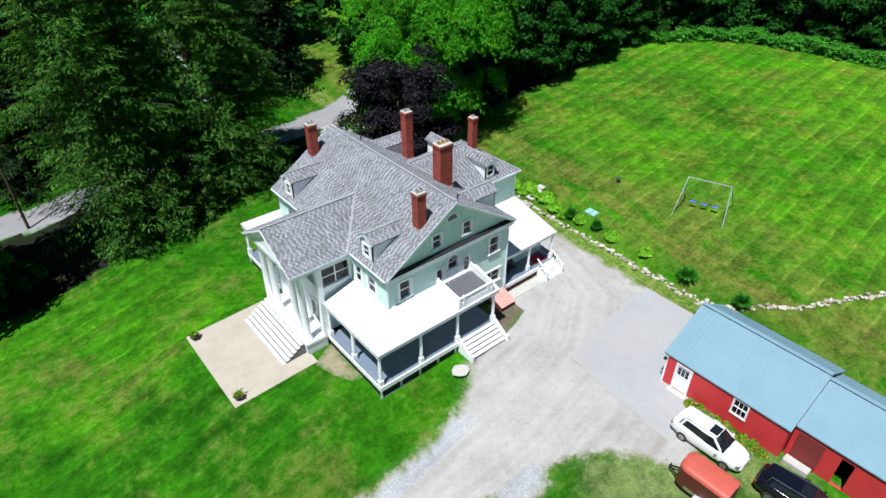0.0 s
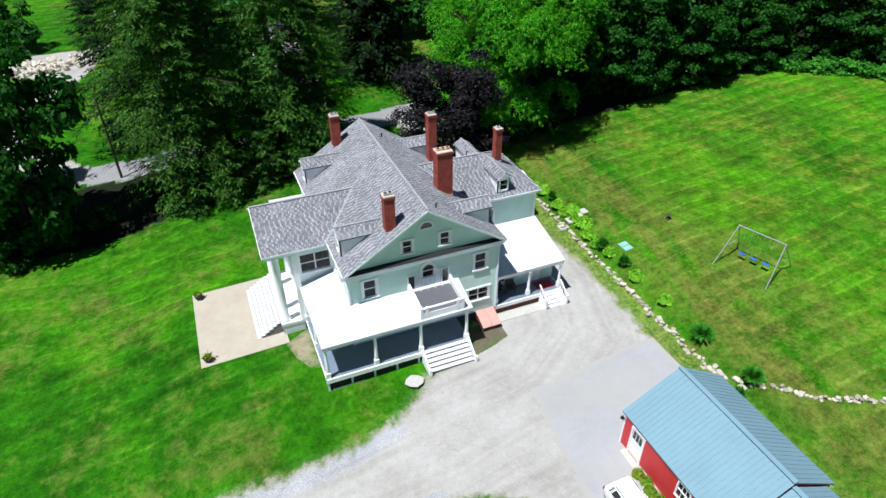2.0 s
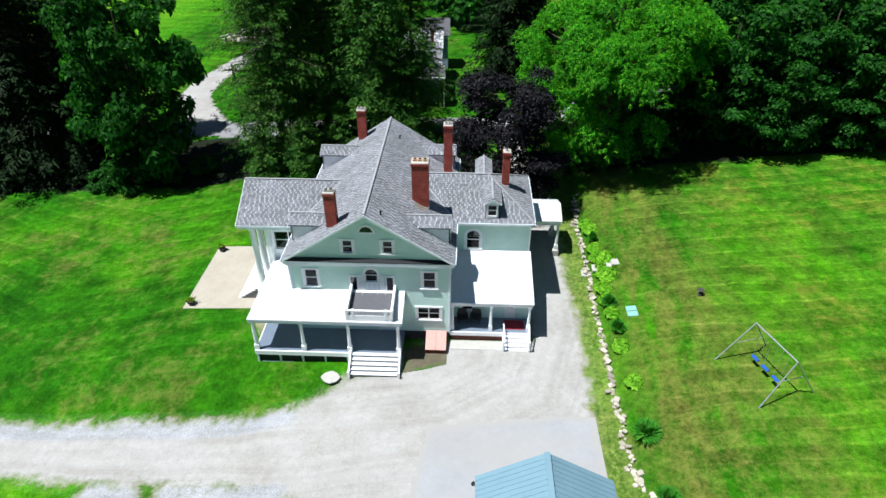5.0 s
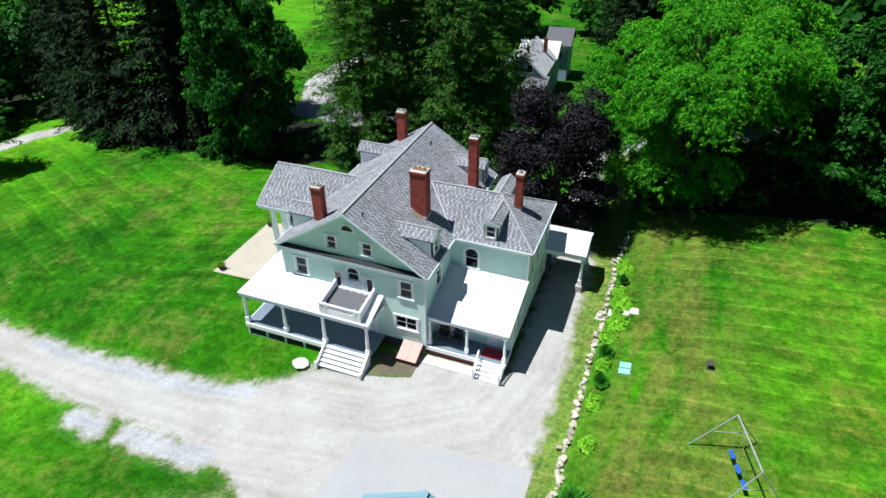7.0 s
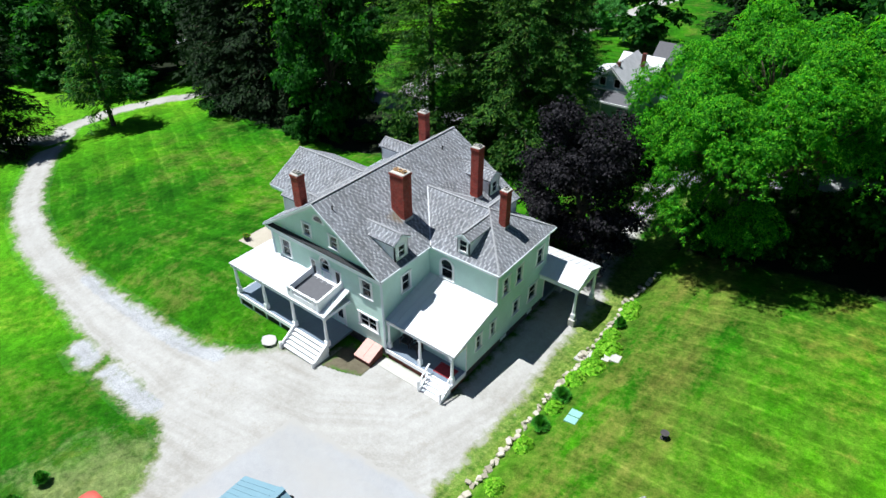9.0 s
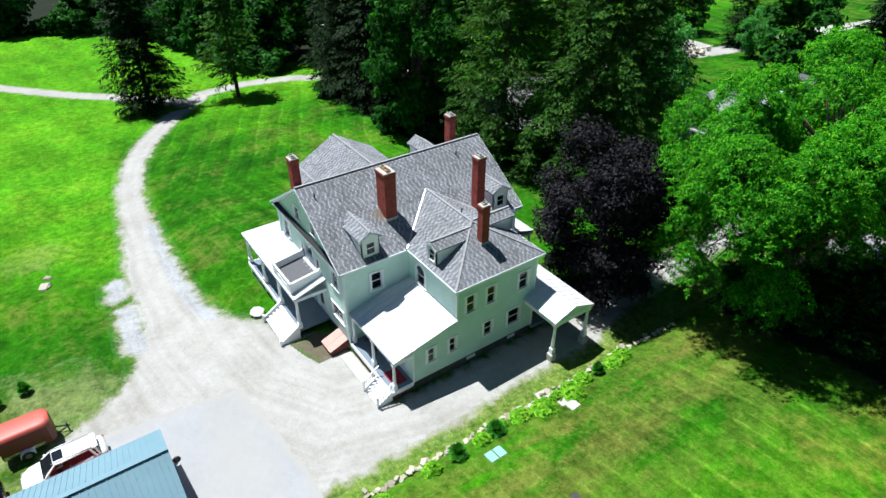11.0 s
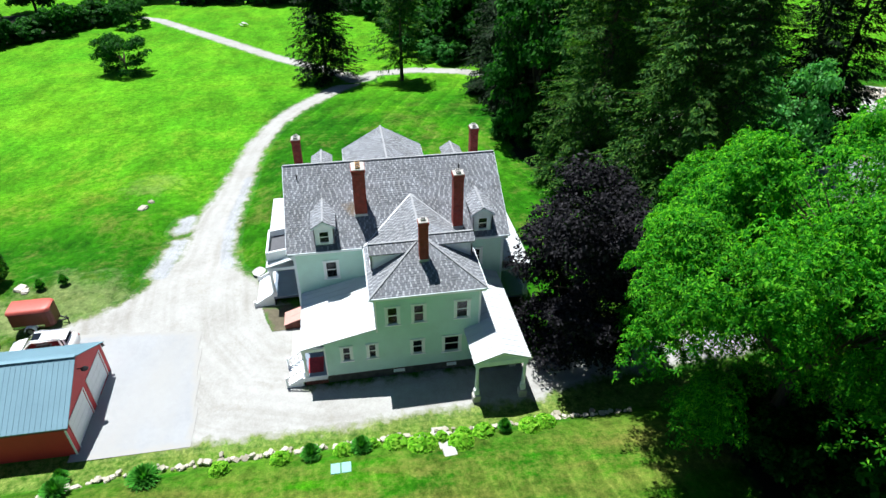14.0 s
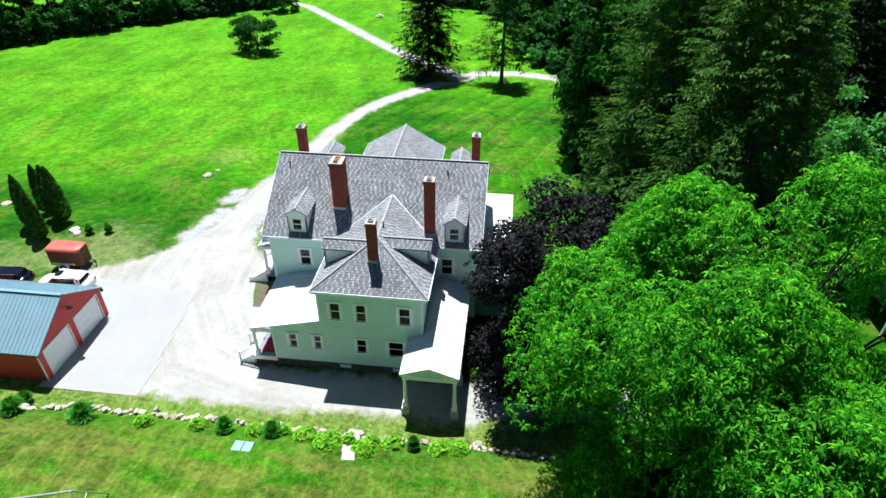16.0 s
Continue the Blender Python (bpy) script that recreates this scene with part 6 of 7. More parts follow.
# the small dark stump in the lawn, modelled as a turned pedestal
ob = part("bird_bath", lathe(bmesh.new(), [(0.2, -0.02), (0.18, 0.1), (0.07, 0.15), (0.07, 0.35), (0.25, 0.45), (0.26, 0.48)], 12, (24.85, -4.15, gz(24.85, -4.15))), M["wicker"])
tagged(ob, "small dark stump standing in the lawn", "stump")


def urn(x, y):
    t = thing("planter", "dark round patio planter with trailing plants", "planter", "planters on the patio", pose(x, y, gz(x, y) + 0.05))
    part("pot", lathe(bmesh.new(), [(0.18, 0), (0.26, 0.08), (0.32, 0.26), (0.34, 0.38), (0.29, 0.38), (0.27, 0.33)], 16), M["wicker"], t)
    r = np.random.RandomState(int(abs(y) * 10))
    c = r.normal(0, 0.14, (120, 3)) + (0, 0, 0.46)
    c[:, 2] = 0.36 + np.abs(c[:, 2] - 0.4) * 0.9
    e1, e2 = r.normal(0, 0.06, (120, 3)), r.normal(0, 0.05, (120, 3))
    quads("foliage", np.stack([c - e1, c + e2, c + e1, c - e2], 1), M["lily"], t)


urn(-15.8, 3.9)
urn(-15.75, -3.8)
ob = part("stepping_stone", bevel(prism(bmesh.new(), [(-2.62 + 0.72 * math.cos(a) * k, -11.75 + 0.6 * math.sin(a) * k, 0.0) for a, k in zip(np.linspace(0, 5.5, 8), (1, 0.9, 1.05, 0.95, 1, 0.88, 1.02, 0.96))], (0, 0, 0.1)), 0.03, 1), M["slab"])
tagged(ob, "large pale flagstone in the grass by the steps", "flagstone")
sheet("dry_bed", lambda x, y: poly_inset(x, y, [(-10.0, -4.5), (-8.4, -3.6), (-8.4, -7.6), (-8.9, -7.4), (-9.6, -6.0)]), (-12, -7, -9, -2), 0.1, 0.03, M["drybed"], 0.9, "dry soil and loose stones beside the veranda", "planting bed")
# dry straw soil, darkened where the shadow by the hatch lies
sheet("straw_patch", lambda x, y: poly_inset(x, y, [(2.4, -11.2), (2.4, -8.0), (5.6, -8.6), (5.6, -10.2), (4.0, -10.8)]), (1, 7, -13, -7), 0.1, 0.08, M["shadowed_soil"], 0.0, "dry straw soil by the cellar hatch, coloured dark for shadow", "soil patch")


def wicker_chair(m):
    c = thing("porch_chair", "dark wicker armchair on the kitchen porch", "chair", "porch chairs", m)
    part("seat", bevel(boxes((-0.32, 0.32, -0.3, 0.3, 0.3, 0.42)), 0.03, 1), M["wicker"], c)
    part("backrest", bevel(boxes((-0.34, 0.34, 0.24, 0.34, 0.42, 1.0)), 0.04, 1), M["wicker"], c)
    for x in (-0.36, 0.36):
        part("armrest", bevel(boxes((x - 0.05, x + 0.05, -0.3, 0.3, 0.58, 0.66)), 0.02, 1), M["wicker"], c)
        for y in (-0.27, 0.27):
            part("leg", boxes((x - 0.03, x + 0.03, y - 0.03, y + 0.03, 0, 0.58)), M["wicker"], c)
    return c


ch = wicker_chair(pose(6.6, -6.4, 0.951, 0, 0, 8))
copy_thing(ch, pose(7.6, -6.4, 0.951, 0, 0, -12))

# utility pole by the road
pole = thing("utility_pole", "grey wooden utility pole at the road's edge", "utility pole")
z = gz(-22.3, 31.3)
part("shaft", tube(bmesh.new(), (-22.3, 31.3, z - 0.3), (-22.3, 31.3, z + 9.5), 0.15, 0.1), M["bark"], pole)
part("cross_arm", boxes((-23.4, -21.2, 31.24, 31.36, z + 8.7, z + 8.85)), M["bark"], pole)
bench = thing("picnic_table", "small pale picnic table far down the lawn", "table", m=pose(-122, -25.7, gz(-122, -25.7), 0, 0, 30))
part("tabletop", boxes((-0.9, 0.9, -0.4, 0.4, 0.7, 0.76)), M["slab"], bench)
for s in (-1, 1):
    part("bench_seat", boxes((-0.9, 0.9, s * 0.75 - 0.15, s * 0.75 + 0.15, 0.42, 0.47)), M["slab"], bench)
    part("leg", bar(bar(bmesh.new(), (s * 0.65, -0.8, 0), (s * 0.65, 0.2, 0.7), 0.06, 0.09), (s * 0.65, 0.8, 0), (s * 0.65, -0.2, 0.7), 0.06, 0.09), M["slab"], bench)


# ---- neighbour's house behind the trees ----
def neighbour(m):
    h = thing("neighbour_house", "pale blue clapboard house with grey and white roofs beyond the trees", "house", m=m)
    part("wall", boxes((-3.2, 3.2, -4.5, 5, -2.2, 4.2)), M["bluewall"], h)
    part("gable_wall", prism(bmesh.new(), [(-3.2, -4.5, 4.2), (3.2, -4.5, 4.2), (0, -4.5, 7.0)], (0, 9.5, 0)), M["bluewall"], h)
    for s in (-1, 1):
        part("roof", slab(bmesh.new(), [(0, -4.9, 7.25), (s * 3.7, -4.9, 4.0), (s * 3.7, 5.2, 4.0), (0, 5.2, 7.25)], 0.15), M["slate2"], h)
        part("rake_board", prism(bmesh.new(), [(0, -4.92, 7.1), (0, -4.92, 6.85), (s * 3.7, -4.92, 3.65), (s * 3.7, -4.92, 3.9)], (0, 0.1, 0)), M["white"], h)
    part("porch_roof", slab(bmesh.new(), [(-4.2, -7.2, 3.0), (4.2, -7.2, 3.0), (4.2, -4.5, 3.7), (-4.2, -4.5, 3.7)], 0.15), M["membrane"], h)
    part("porch_eave", boxes((-4.2, 4.2, -7.3, -7.2, 2.75, 3.0), (-4.2, 4.2, -4.6, -4.5, 3.7, 3.95)), M["white"], h)
    part("rear_wing", boxes((-2.6, 3.4, 5, 10, -2.2, 4.0)), M["bluewall"], h)
    for s in (-1, 1):
        part("wing_roof", slab(bmesh.new(), [(-3.0, 7.5 + s * 2.9, 3.9), (3.8, 7.5 + s * 2.9, 3.9), (3.8, 7.5, 6.0), (-3.0, 7.5, 6.0)], 0.15), M["tin"], h, "white metal roof")
    part("wing_gable", prism(bmesh.new(), [(3.4, 5, 4.0), (3.4, 10, 4.0), (3.4, 7.5, 5.7)], (-0.1, 0, 0)), M["bluewall"], h)
    part("west_shed", boxes((-6.4, -2.7, 5.6, 9.6, -2.2, 2.7)), M["bluewall"], h)
    part("shed_roof", slab(bmesh.new(), [(-6.8, 5.2, 2.6), (-2.6, 5.2, 3.5), (-2.6, 10.0, 3.5), (-6.8, 10.0, 2.6)], 0.15), M["tin"], h, "white metal roof")
    part("back_house", boxes((0.8, 4.6, 11.5, 16.5, -2.2, 4.4)), M["bluewall"], h)
    for s in (-1, 1):
        part("back_roof", slab(bmesh.new(), [(0.4, 14 + s * 3.0, 4.3), (5.0, 14 + s * 3.0, 4.3), (5.0, 14, 6.6), (0.4, 14, 6.6)], 0.15), M["membrane"], h, "dark grey roof")
    bw = part("window", boxes((2.6, 3.6, 11.42, 11.5, 1.8, 3.2)), M["white"], h)
    part("pane", boxes((2.7, 3.5, 11.4, 11.42, 1.9, 3.1)), M["carglass"], bw)
    for x in (-1.1, 1.1):
        w = part("window", boxes((x - 0.55, x + 0.55, -4.56, -4.5, 4.3, 5.6)), M["white"], h)
        part("pane", boxes((x - 0.4, x + 0.4, -4.58, -4.56, 4.4, 5.5)), M["carglass"], w)
    for x, y, t in ((0.2, -2.8, 8.0), (2.0, 2.6, 8.2)):
        part("chimney", boxes((x - 0.28, x + 0.28, y - 0.25, y + 0.25, 5.5, t - 0.5)), M["brick_skirt"], h)
    for x in (-4, 0, 4):
        part("porch_post", boxes((x - 0.08, x + 0.08, -7.1, -6.94, -2.2, 2.8)), M["white"], h)


neighbour(pose(-0.3, 44.6, gz(0, 45) + 1.7, 0, 0, 2) @ Matrix.Scale(0.86, 4))

# ---- trees ----
def leaf_quads(rs, centre, normal, length, width):
    """Kite-shaped leaves at given centres, facing about along given normals."""
    n = len(centre)
    r = rs.normal(size=(n, 3))
    u = np.cross(normal, r)
    u /= np.linalg.norm(u, axis=1, keepdims=True) + 1e-9
    w = np.cross(normal, u)
    L = (length * rs.uniform(0.7, 1.3, n))[:, None]
    W = (width * rs.uniform(0.7, 1.3, n))[:, None]
    bend = normal * L * 0.12
    return np.stack([centre - u * L / 2 - bend, centre + w * W / 2, centre + u * L / 2 - bend, centre - w * W / 2], 1)


def limb_mesh(limbs, n=7):
    bm = bmesh.new()
    for a, b, r0, r1 in limbs:
        tube(bm, a, b, r0, r1, n)
    return bm


def broad_tree(name, label, seed, height, radius, leaves, mat, trunk=0.35, low=0.22, lobes=26, size=0.34, squash=1.0, lump=1.0, slim=0.6, sprig=1):
    """A spreading tree: a forked trunk, and a crown of many lobes of single leaves with gaps between."""
    rs = np.random.RandomState(seed)
    t = thing(name, label, "tree")
    limbs = [((0, 0, -0.3), (0.1, 0.05, height * 0.3), trunk, trunk * 0.75)]
    cz = height * (low + (1 - low) * 0.5)
    rz = height * (1 - low) * 0.5
    cent, rad = [], []
    for k in range(lobes):
        d = rs.normal(size=3)
        d[2] = abs(d[2]) * 1.1 - 0.55 * rs.uniform() if low > 0.05 else rs.uniform(-1.0, 1.1)
        d /= np.linalg.norm(d)
        q = rs.uniform(0.52, 0.87) if k % 5 else rs.uniform(0.2, 0.55)
        shape = 1.0 if d[2] > 0 else (0.88 if 0.02 < low < 0.05 else 1.08)
        c = np.array([d[0] * radius * q * shape, d[1] * radius * q * shape, cz + d[2] * rz * q * squash])
        if low < 0.05 and k % (4 if low < 0.02 else 6) == 1:
            q = rs.uniform(0.35, 0.72) if low < 0.02 else rs.uniform(0.15, 0.5)
            d = d / (math.hypot(d[0], d[1]) + 1e-6)
            c = np.array([d[0] * radius * q, d[1] * radius * q, height * rs.uniform(0.06, 0.32)])
        cent.append(c)
        rad.append(radius * rs.uniform(0.22, 0.4) * lump)
    for c in cent[::6]:
        c = c * (0.62, 0.62, 0.86)
        knee = (c[0] * 0.35, c[1] * 0.35, height * 0.3 + (c[2] - height * 0.3) * 0.45)
        limbs.append(((0.1, 0.05, height * rs.uniform(0.2, 0.3)), knee, trunk * 0.45, trunk * 0.28))
        limbs.append((knee, tuple(c), trunk * 0.28, trunk * 0.06))
    part("trunk", limb_mesh(limbs), M["bark"], t, smooth=True)
    share = np.array(rad) ** 2
    share = (share / share.sum() * leaves).astype(int)
    cs, ns = [], []
    for c, r, n in zip(cent, rad, share):
        d = rs.normal(size=(n, 3))
        d /= np.linalg.norm(d, axis=1, keepdims=True)
        d[:, 2] = np.where(d[:, 2] < -0.3, -d[:, 2] * 0.5, d[:, 2])
        ripple = 1 + 0.16 * np.sin(d[:, 0] * 7 + c[0] * 3) * np.sin(d[:, 1] * 7 + c[1]) + 0.12 * np.sin(d[:, 2] * 9 + c[2])
        rr = r * ripple * rs.uniform(0.35, 1.0, n) ** 0.45
        cs.append(c + d * rr[:, None] * (1, 1, 0.78))
        nn = d * 0.75 + rs.normal(0, 0.4, (n, 3)) + (0, 0, 0.45)
        ns.append(nn / np.linalg.norm(nn, axis=1, keepdims=True))
    cs, ns = np.concatenate(cs), np.concatenate(ns)
    cs[:, 2] = np.maximum(cs[:, 2], 0.3)
    if sprig > 1:
        # leaves gathered in sprigs: each hub carries a fan of leaflets
        hub, face = cs[::sprig], ns[::sprig]
        cs, ns = np.repeat(hub, sprig, 0), np.repeat(face, sprig, 0) + rs.normal(0, 0.22, (len(hub) * sprig, 3))
        ns /= np.linalg.norm(ns, axis=1, keepdims=True)
        out = rs.normal(size=cs.shape)
        out -= ns * (out * ns).sum(1, keepdims=True)
        cs = cs + out / np.linalg.norm(out, axis=1, keepdims=True) * (size * rs.uniform(0.2, 1.5, len(cs)))[:, None] - (0, 0, 0.06)
    quads("crown", leaf_quads(rs, cs, ns, size, size * slim), mat, t)
    return t


def pinnate_tree(name, label, seed, height, radius, pads, hubs, mat, low=0.24, trunk=0.45, leaf=0.34, leaflets=6, under=-0.5, extra=()):
    """A tall tree with feathered leaves: drooping pads of star-shaped sprays at the ends of the boughs, dark gaps between them."""
    rs = np.random.RandomState(seed)
    t = thing(name, label, "tree")
    cz, rz = height * (low + (1 - low) * 0.42), height * (1 - low) * 0.56
    boughs = max(14, pads // 13)
    up = rs.uniform(under, 1.0, boughs)
    az = np.arange(boughs) * 2.4 + rs.uniform(-0.4, 0.4, boughs)
    up = np.where((up < -0.15) & (np.cos(az + 0.7) > 0.45), -0.5 * up, up)
    flat = np.sqrt(1 - up ** 2) * np.clip(1.0 + 0.8 * (up + 0.1), 0.45, 1.0)
    q = np.where(rs.uniform(size=boughs) < 0.8, rs.uniform(0.66, 0.86, boughs), rs.uniform(0.3, 0.6, boughs))
    heart = np.stack([np.cos(az) * flat * radius * q, np.sin(az) * flat * radius * q, cz + up * rz * q], 1)
    swell = radius * rs.uniform(0.15, 0.27, boughs)
    # low boughs that stand out from the rest
    for hx, hy, hz, hr in extra:
        heart, swell = np.vstack([heart, (hx, hy, hz)]), np.append(swell, hr)
    own = rs.randint(0, len(heart), pads)
    out = rs.normal(size=(pads, 3))
    out[:, 2] = np.abs(out[:, 2]) - 0.15
    out /= np.linalg.norm(out, axis=1, keepdims=True)
    cent = heart[own] + out * (swell[own] * rs.uniform(0.7, 1.05, pads))[:, None] * (1, 1, 0.75)
    cent[:, 2] = np.maximum(cent[:, 2], height * 0.1)
    pr = radius * rs.uniform(0.06, 0.16, pads)
    limbs = [((0, 0, -0.3), (0.15, 0.05, height * 0.28), trunk, trunk * 0.8)]
    forks = []
    for k in range(8):
        b = 2 * math.pi * k / 8 + rs.uniform(-0.3, 0.3)
        tip = np.array([math.cos(b) * radius * 0.42, math.sin(b) * radius * 0.42, height * rs.uniform(0.38, 0.56)]) if k else np.array([0.0, 0.0, height * 0.62])
        limbs.append(((0.15, 0.05, height * rs.uniform(0.2, 0.28)), tuple(tip), trunk * 0.5, trunk * 0.22))
        forks.append(tip)
    for c in cent[::3]:
        near = min(forks, key=lambda p: float(((p - c) ** 2).sum()))
        limbs.append((tuple(near), tuple(near + (c - near) * 0.86 - (0, 0, 0.5)), trunk * 0.2, trunk * 0.05))
    part("trunk", limb_mesh(limbs, 6), M["bark"], t, smooth=True)
    n = pads * hubs
    pc, pq, po = np.repeat(cent, hubs, 0), np.repeat(pr, hubs), np.repeat(out, hubs, 0)
    a, u = rs.uniform(0, 2 * math.pi, n), np.sqrt(rs.uniform(0, 1, n))
    off = np.stack([np.cos(a) * u * pq, np.sin(a) * u * pq], 1)
    lean = (off * po[:, :2]).sum(1)
    hub = pc + np.stack([off[:, 0], off[:, 1], pq * (0.25 - 0.6 * u ** 2) - 0.8 * lean + rs.normal(0, 0.24, n)], 1)
    face = np.stack([off[:, 0] / pq * 0.55 + po[:, 0] * 0.4, off[:, 1] / pq * 0.55 + po[:, 1] * 0.4, np.full(n, 0.85)], 1) + rs.normal(0, 0.3, (n, 3))
    face /= np.linalg.norm(face, axis=1, keepdims=True)
    e1 = np.cross(face, rs.normal(size=(n, 3)))
    e1 /= np.linalg.norm(e1, axis=1, keepdims=True)
    e2 = np.cross(face, e1)
    made = []
    for k in range(leaflets):
        b = 2 * math.pi * k / leaflets + rs.uniform(-0.35, 0.35, n)
        d = e1 * np.cos(b)[:, None] + e2 * np.sin(b)[:, None]
        w = np.cross(face, d)
        ln = (leaf * rs.uniform(0.65, 1.25, n))[:, None]
        root, tip = hub + d * ln * 0.12, hub + d * ln * 1.05 - face * ln * 0.42 - (0, 0, 0.03)
        mid = hub + d * ln * 0.6 - face * ln * 0.1
        made.append(np.stack([root, mid + w * ln * 0.17, tip, mid - w * ln * 0.17], 1))
    quads("crown", np.concatenate(made), mat, t)
    return t


def conifer(name, label, seed, height, radius, mat, whorl=0.55, per=8, sprays=13, bare=0.06, sparse=0.0, size=0.5, slim=0.24):
    """A spruce: straight trunk, drooping boughs in whorls, each feathered with needle sprays."""
    rs = np.random.RandomState(seed)
    t = thing(name, label, "tree")
    limbs = [((0, 0, -0.4), (0, 0, height * 0.98), 0.012 * height + 0.1, 0.03)]
    cs, ns, us = [], [], []
    z = height * bare
    while z < height * 0.985:
        f = (z / height - bare) / (1 - bare)
        r = radius * (1 - f) ** 0.55 * (0.88 + 0.12 * min(1, f * 5))
        for k in range(per):
            a = rs.uniform(0, 2 * math.pi)
            # boughs grow in uneven tiers, so that gaps open between them
            tier = 1 + 0.24 * math.sin(3 * a + z * 0.55 + seed) + 0.2 * math.sin(5 * a - z * 1.1 + 2 * seed)
            if rs.uniform() < sparse + 0.45 * max(0.0, 1 - tier):
                continue
            ln = r * rs.uniform(0.62, 1.05) * tier + 0.15
            droop = rs.uniform(0.18, 0.5) * (1 - f * 0.8)
            dirv = np.array([math.cos(a), math.sin(a)])
            n = max(3, int(sprays * ln / radius + 3))
            s = rs.uniform(0.15, 1, n) ** 0.7
            hand = rs.choice((-1.0, 1.0), n)
            side = hand * rs.uniform(0.0, 0.34, n) * ln * (1.12 - s)
            px = dirv[0] * s * ln - dirv[1] * side
            py = dirv[1] * s * ln + dirv[0] * side
            pz = z + 0.25 * s * ln * 0.5 - droop * (s * ln) ** 1.35 * 0.5 - np.abs(side) * 0.3 + rs.normal(0, 0.05, n)
            cs.append(np.stack([px, py, pz], 1))
            ns.append(np.stack([dirv[0] * 0.25 + rs.normal(0, 0.2, n), dirv[1] * 0.25 + rs.normal(0, 0.2, n), np.full(n, 0.9)], 1))
            yaw = a + hand * 0.75 + rs.normal(0, 0.3, n)
            us.append(np.stack([np.cos(yaw), np.sin(yaw), np.full(n, -0.35) + rs.normal(0, 0.15, n)], 1))
            if k % 5 == 0:
                limbs.append(((0, 0, z), (dirv[0] * ln * 0.9, dirv[1] * ln * 0.9, z - droop * ln * 0.35), 0.05, 0.015))
        z += whorl * rs.uniform(0.75, 1.25)
    part("trunk", limb_mesh(limbs, 5), M["bark"], t)
    c, n, u = np.concatenate(cs), np.concatenate(ns), np.concatenate(us)
    n /= np.linalg.norm(n, axis=1, keepdims=True)
    u -= n * (u * n).sum(1, keepdims=True)
    u /= np.linalg.norm(u, axis=1, keepdims=True)
    w = np.cross(n, u)
    L = (size * rs.uniform(0.7, 1.4, len(c)))[:, None]
    W = L * slim
    q = np.stack([c - u * L * 0.4, c + w * W / 2, c + u * L * 0.6 - n * L * 0.18, c - w * W / 2], 1)
    quads("crown", q, mat, t)
    return t


def plant(proto, spots, base=None):
    """Sets a tree at its first spot and copies of it at the others: x, y, turn, scale (and a height factor)."""
    for k, s in enumerate(spots):
        x, y, a, sc = s[:4]
        m = pose(x, y, gz(x, y) - 0.1, 0, 0, a)
        if k == 0:
            proto.matrix_basis = m
            proto.scale = (sc, sc, sc * (s[4] if len(s) > 4 else 1))
        else:
            o = copy_thing(proto, m)
            o.scale = (sc, sc, sc * (s[4] if len(s) > 4 else 1))


plant(pinnate_tree("ash_tree", "broad bright green ash tree with feathered leaves beside the drive", 11, 20.8, 9.9, 780, 58, M["maple"], 0.17, leaf=0.25, under=-0.82, extra=((-6.9, -3.4, 6.3, 2.0), (-7.9, -1.6, 4.6, 1.6), (-6.0, -5.6, 4.4, 1.6), (-8.8, -2.4, 12.8, 2.0), (-7.0, 1.5, 7.5, 2.0), (-8.0, 1.0, 4.2, 1.5), (-5.0, -5.4, 8.2, 2.2), (-2.0, -6.6, 6.4, 2.0), (2.2, -6.4, 6.2, 1.9), (-4.2, -6.2, 4.0, 1.6), (0.5, -5.4, 3.6, 1.6), (-7.6, 3.5, 5.5, 1.8))), [(21.3, 20.6, 0, 1.0)])
plant(broad_tree("copper_beech", "dark purple copper beech with low boughs", 5, 14.4, 5.6, 42000, M["beech"], 0.4, -0.06, 80, 0.25, lump=0.75), [(10.2, 13.0, 0, 1.13)])
plant(pinnate_tree("ash_tree", "bright green ash tree at the edge of the woods", 21, 19, 8.2, 330, 34, M["maple"], 0.1, 0.4, 0.42), [(25.5, 30.5, 140, 1.05)])
plant(broad_tree("willow_tree", "pale grey-green slender tree near the road", 27, 12, 4.4, 13000, M["pale"], 0.25, 0.02, 80, 0.36, lump=0.62, sprig=4), [(-6.0, 37.5, 0, 1.0, 1.5), (-20, 84, 50, 0.8), (-78, 14, 70, 0.42), (-83, 11, 10, 0.38), (-74, 17.5, 200, 0.4), (-88, 15, 120, 0.45)])
plant(broad_tree("broadleaf_tree", "deep green broadleaf tree in the wood's edge", 33, 18, 7.4, 16500, M["broad"], 0.38, -0.02, 110, 0.58, lump=0.62),
      [(-29.8, 21.0, 0, 1.02, 1.5), (34, 23.0, 40, 1.0), (44, 24, 60, 1.0), (53, 25, 160, 1.0), (61, 22.5, 200, 0.95), (69, 16, 20, 0.95), (76, 8, 100, 1.0), (79, -2, 300, 1.0), (80, -13, 210, 1.0), (48, 20, 90, 0.7), (39, 19.5, 10, 0.68), (57, 20, 130, 0.6)])
EAST_WOODS = [(84, 20, 80, 1.2), (40, 34, 10, 1.2), (66, 32, 45, 1.25), (88, 4, 120, 1.2), (52, 40, 200, 1.2), (78, 32, 300, 1.25), (92, -12, 10, 1.2), (28, 43, 20, 1.0), (90, 18, 0, 1.2), (64, 45, 0, 1.2), (-40, 94, 10, 0.55), (-64, 66, 0, 0.9), (-10, 78, 50, 0.9), (6, 82, 50, 1.1), (22, 62, 90, 1.1), (36, 52, 10, 1.1)]
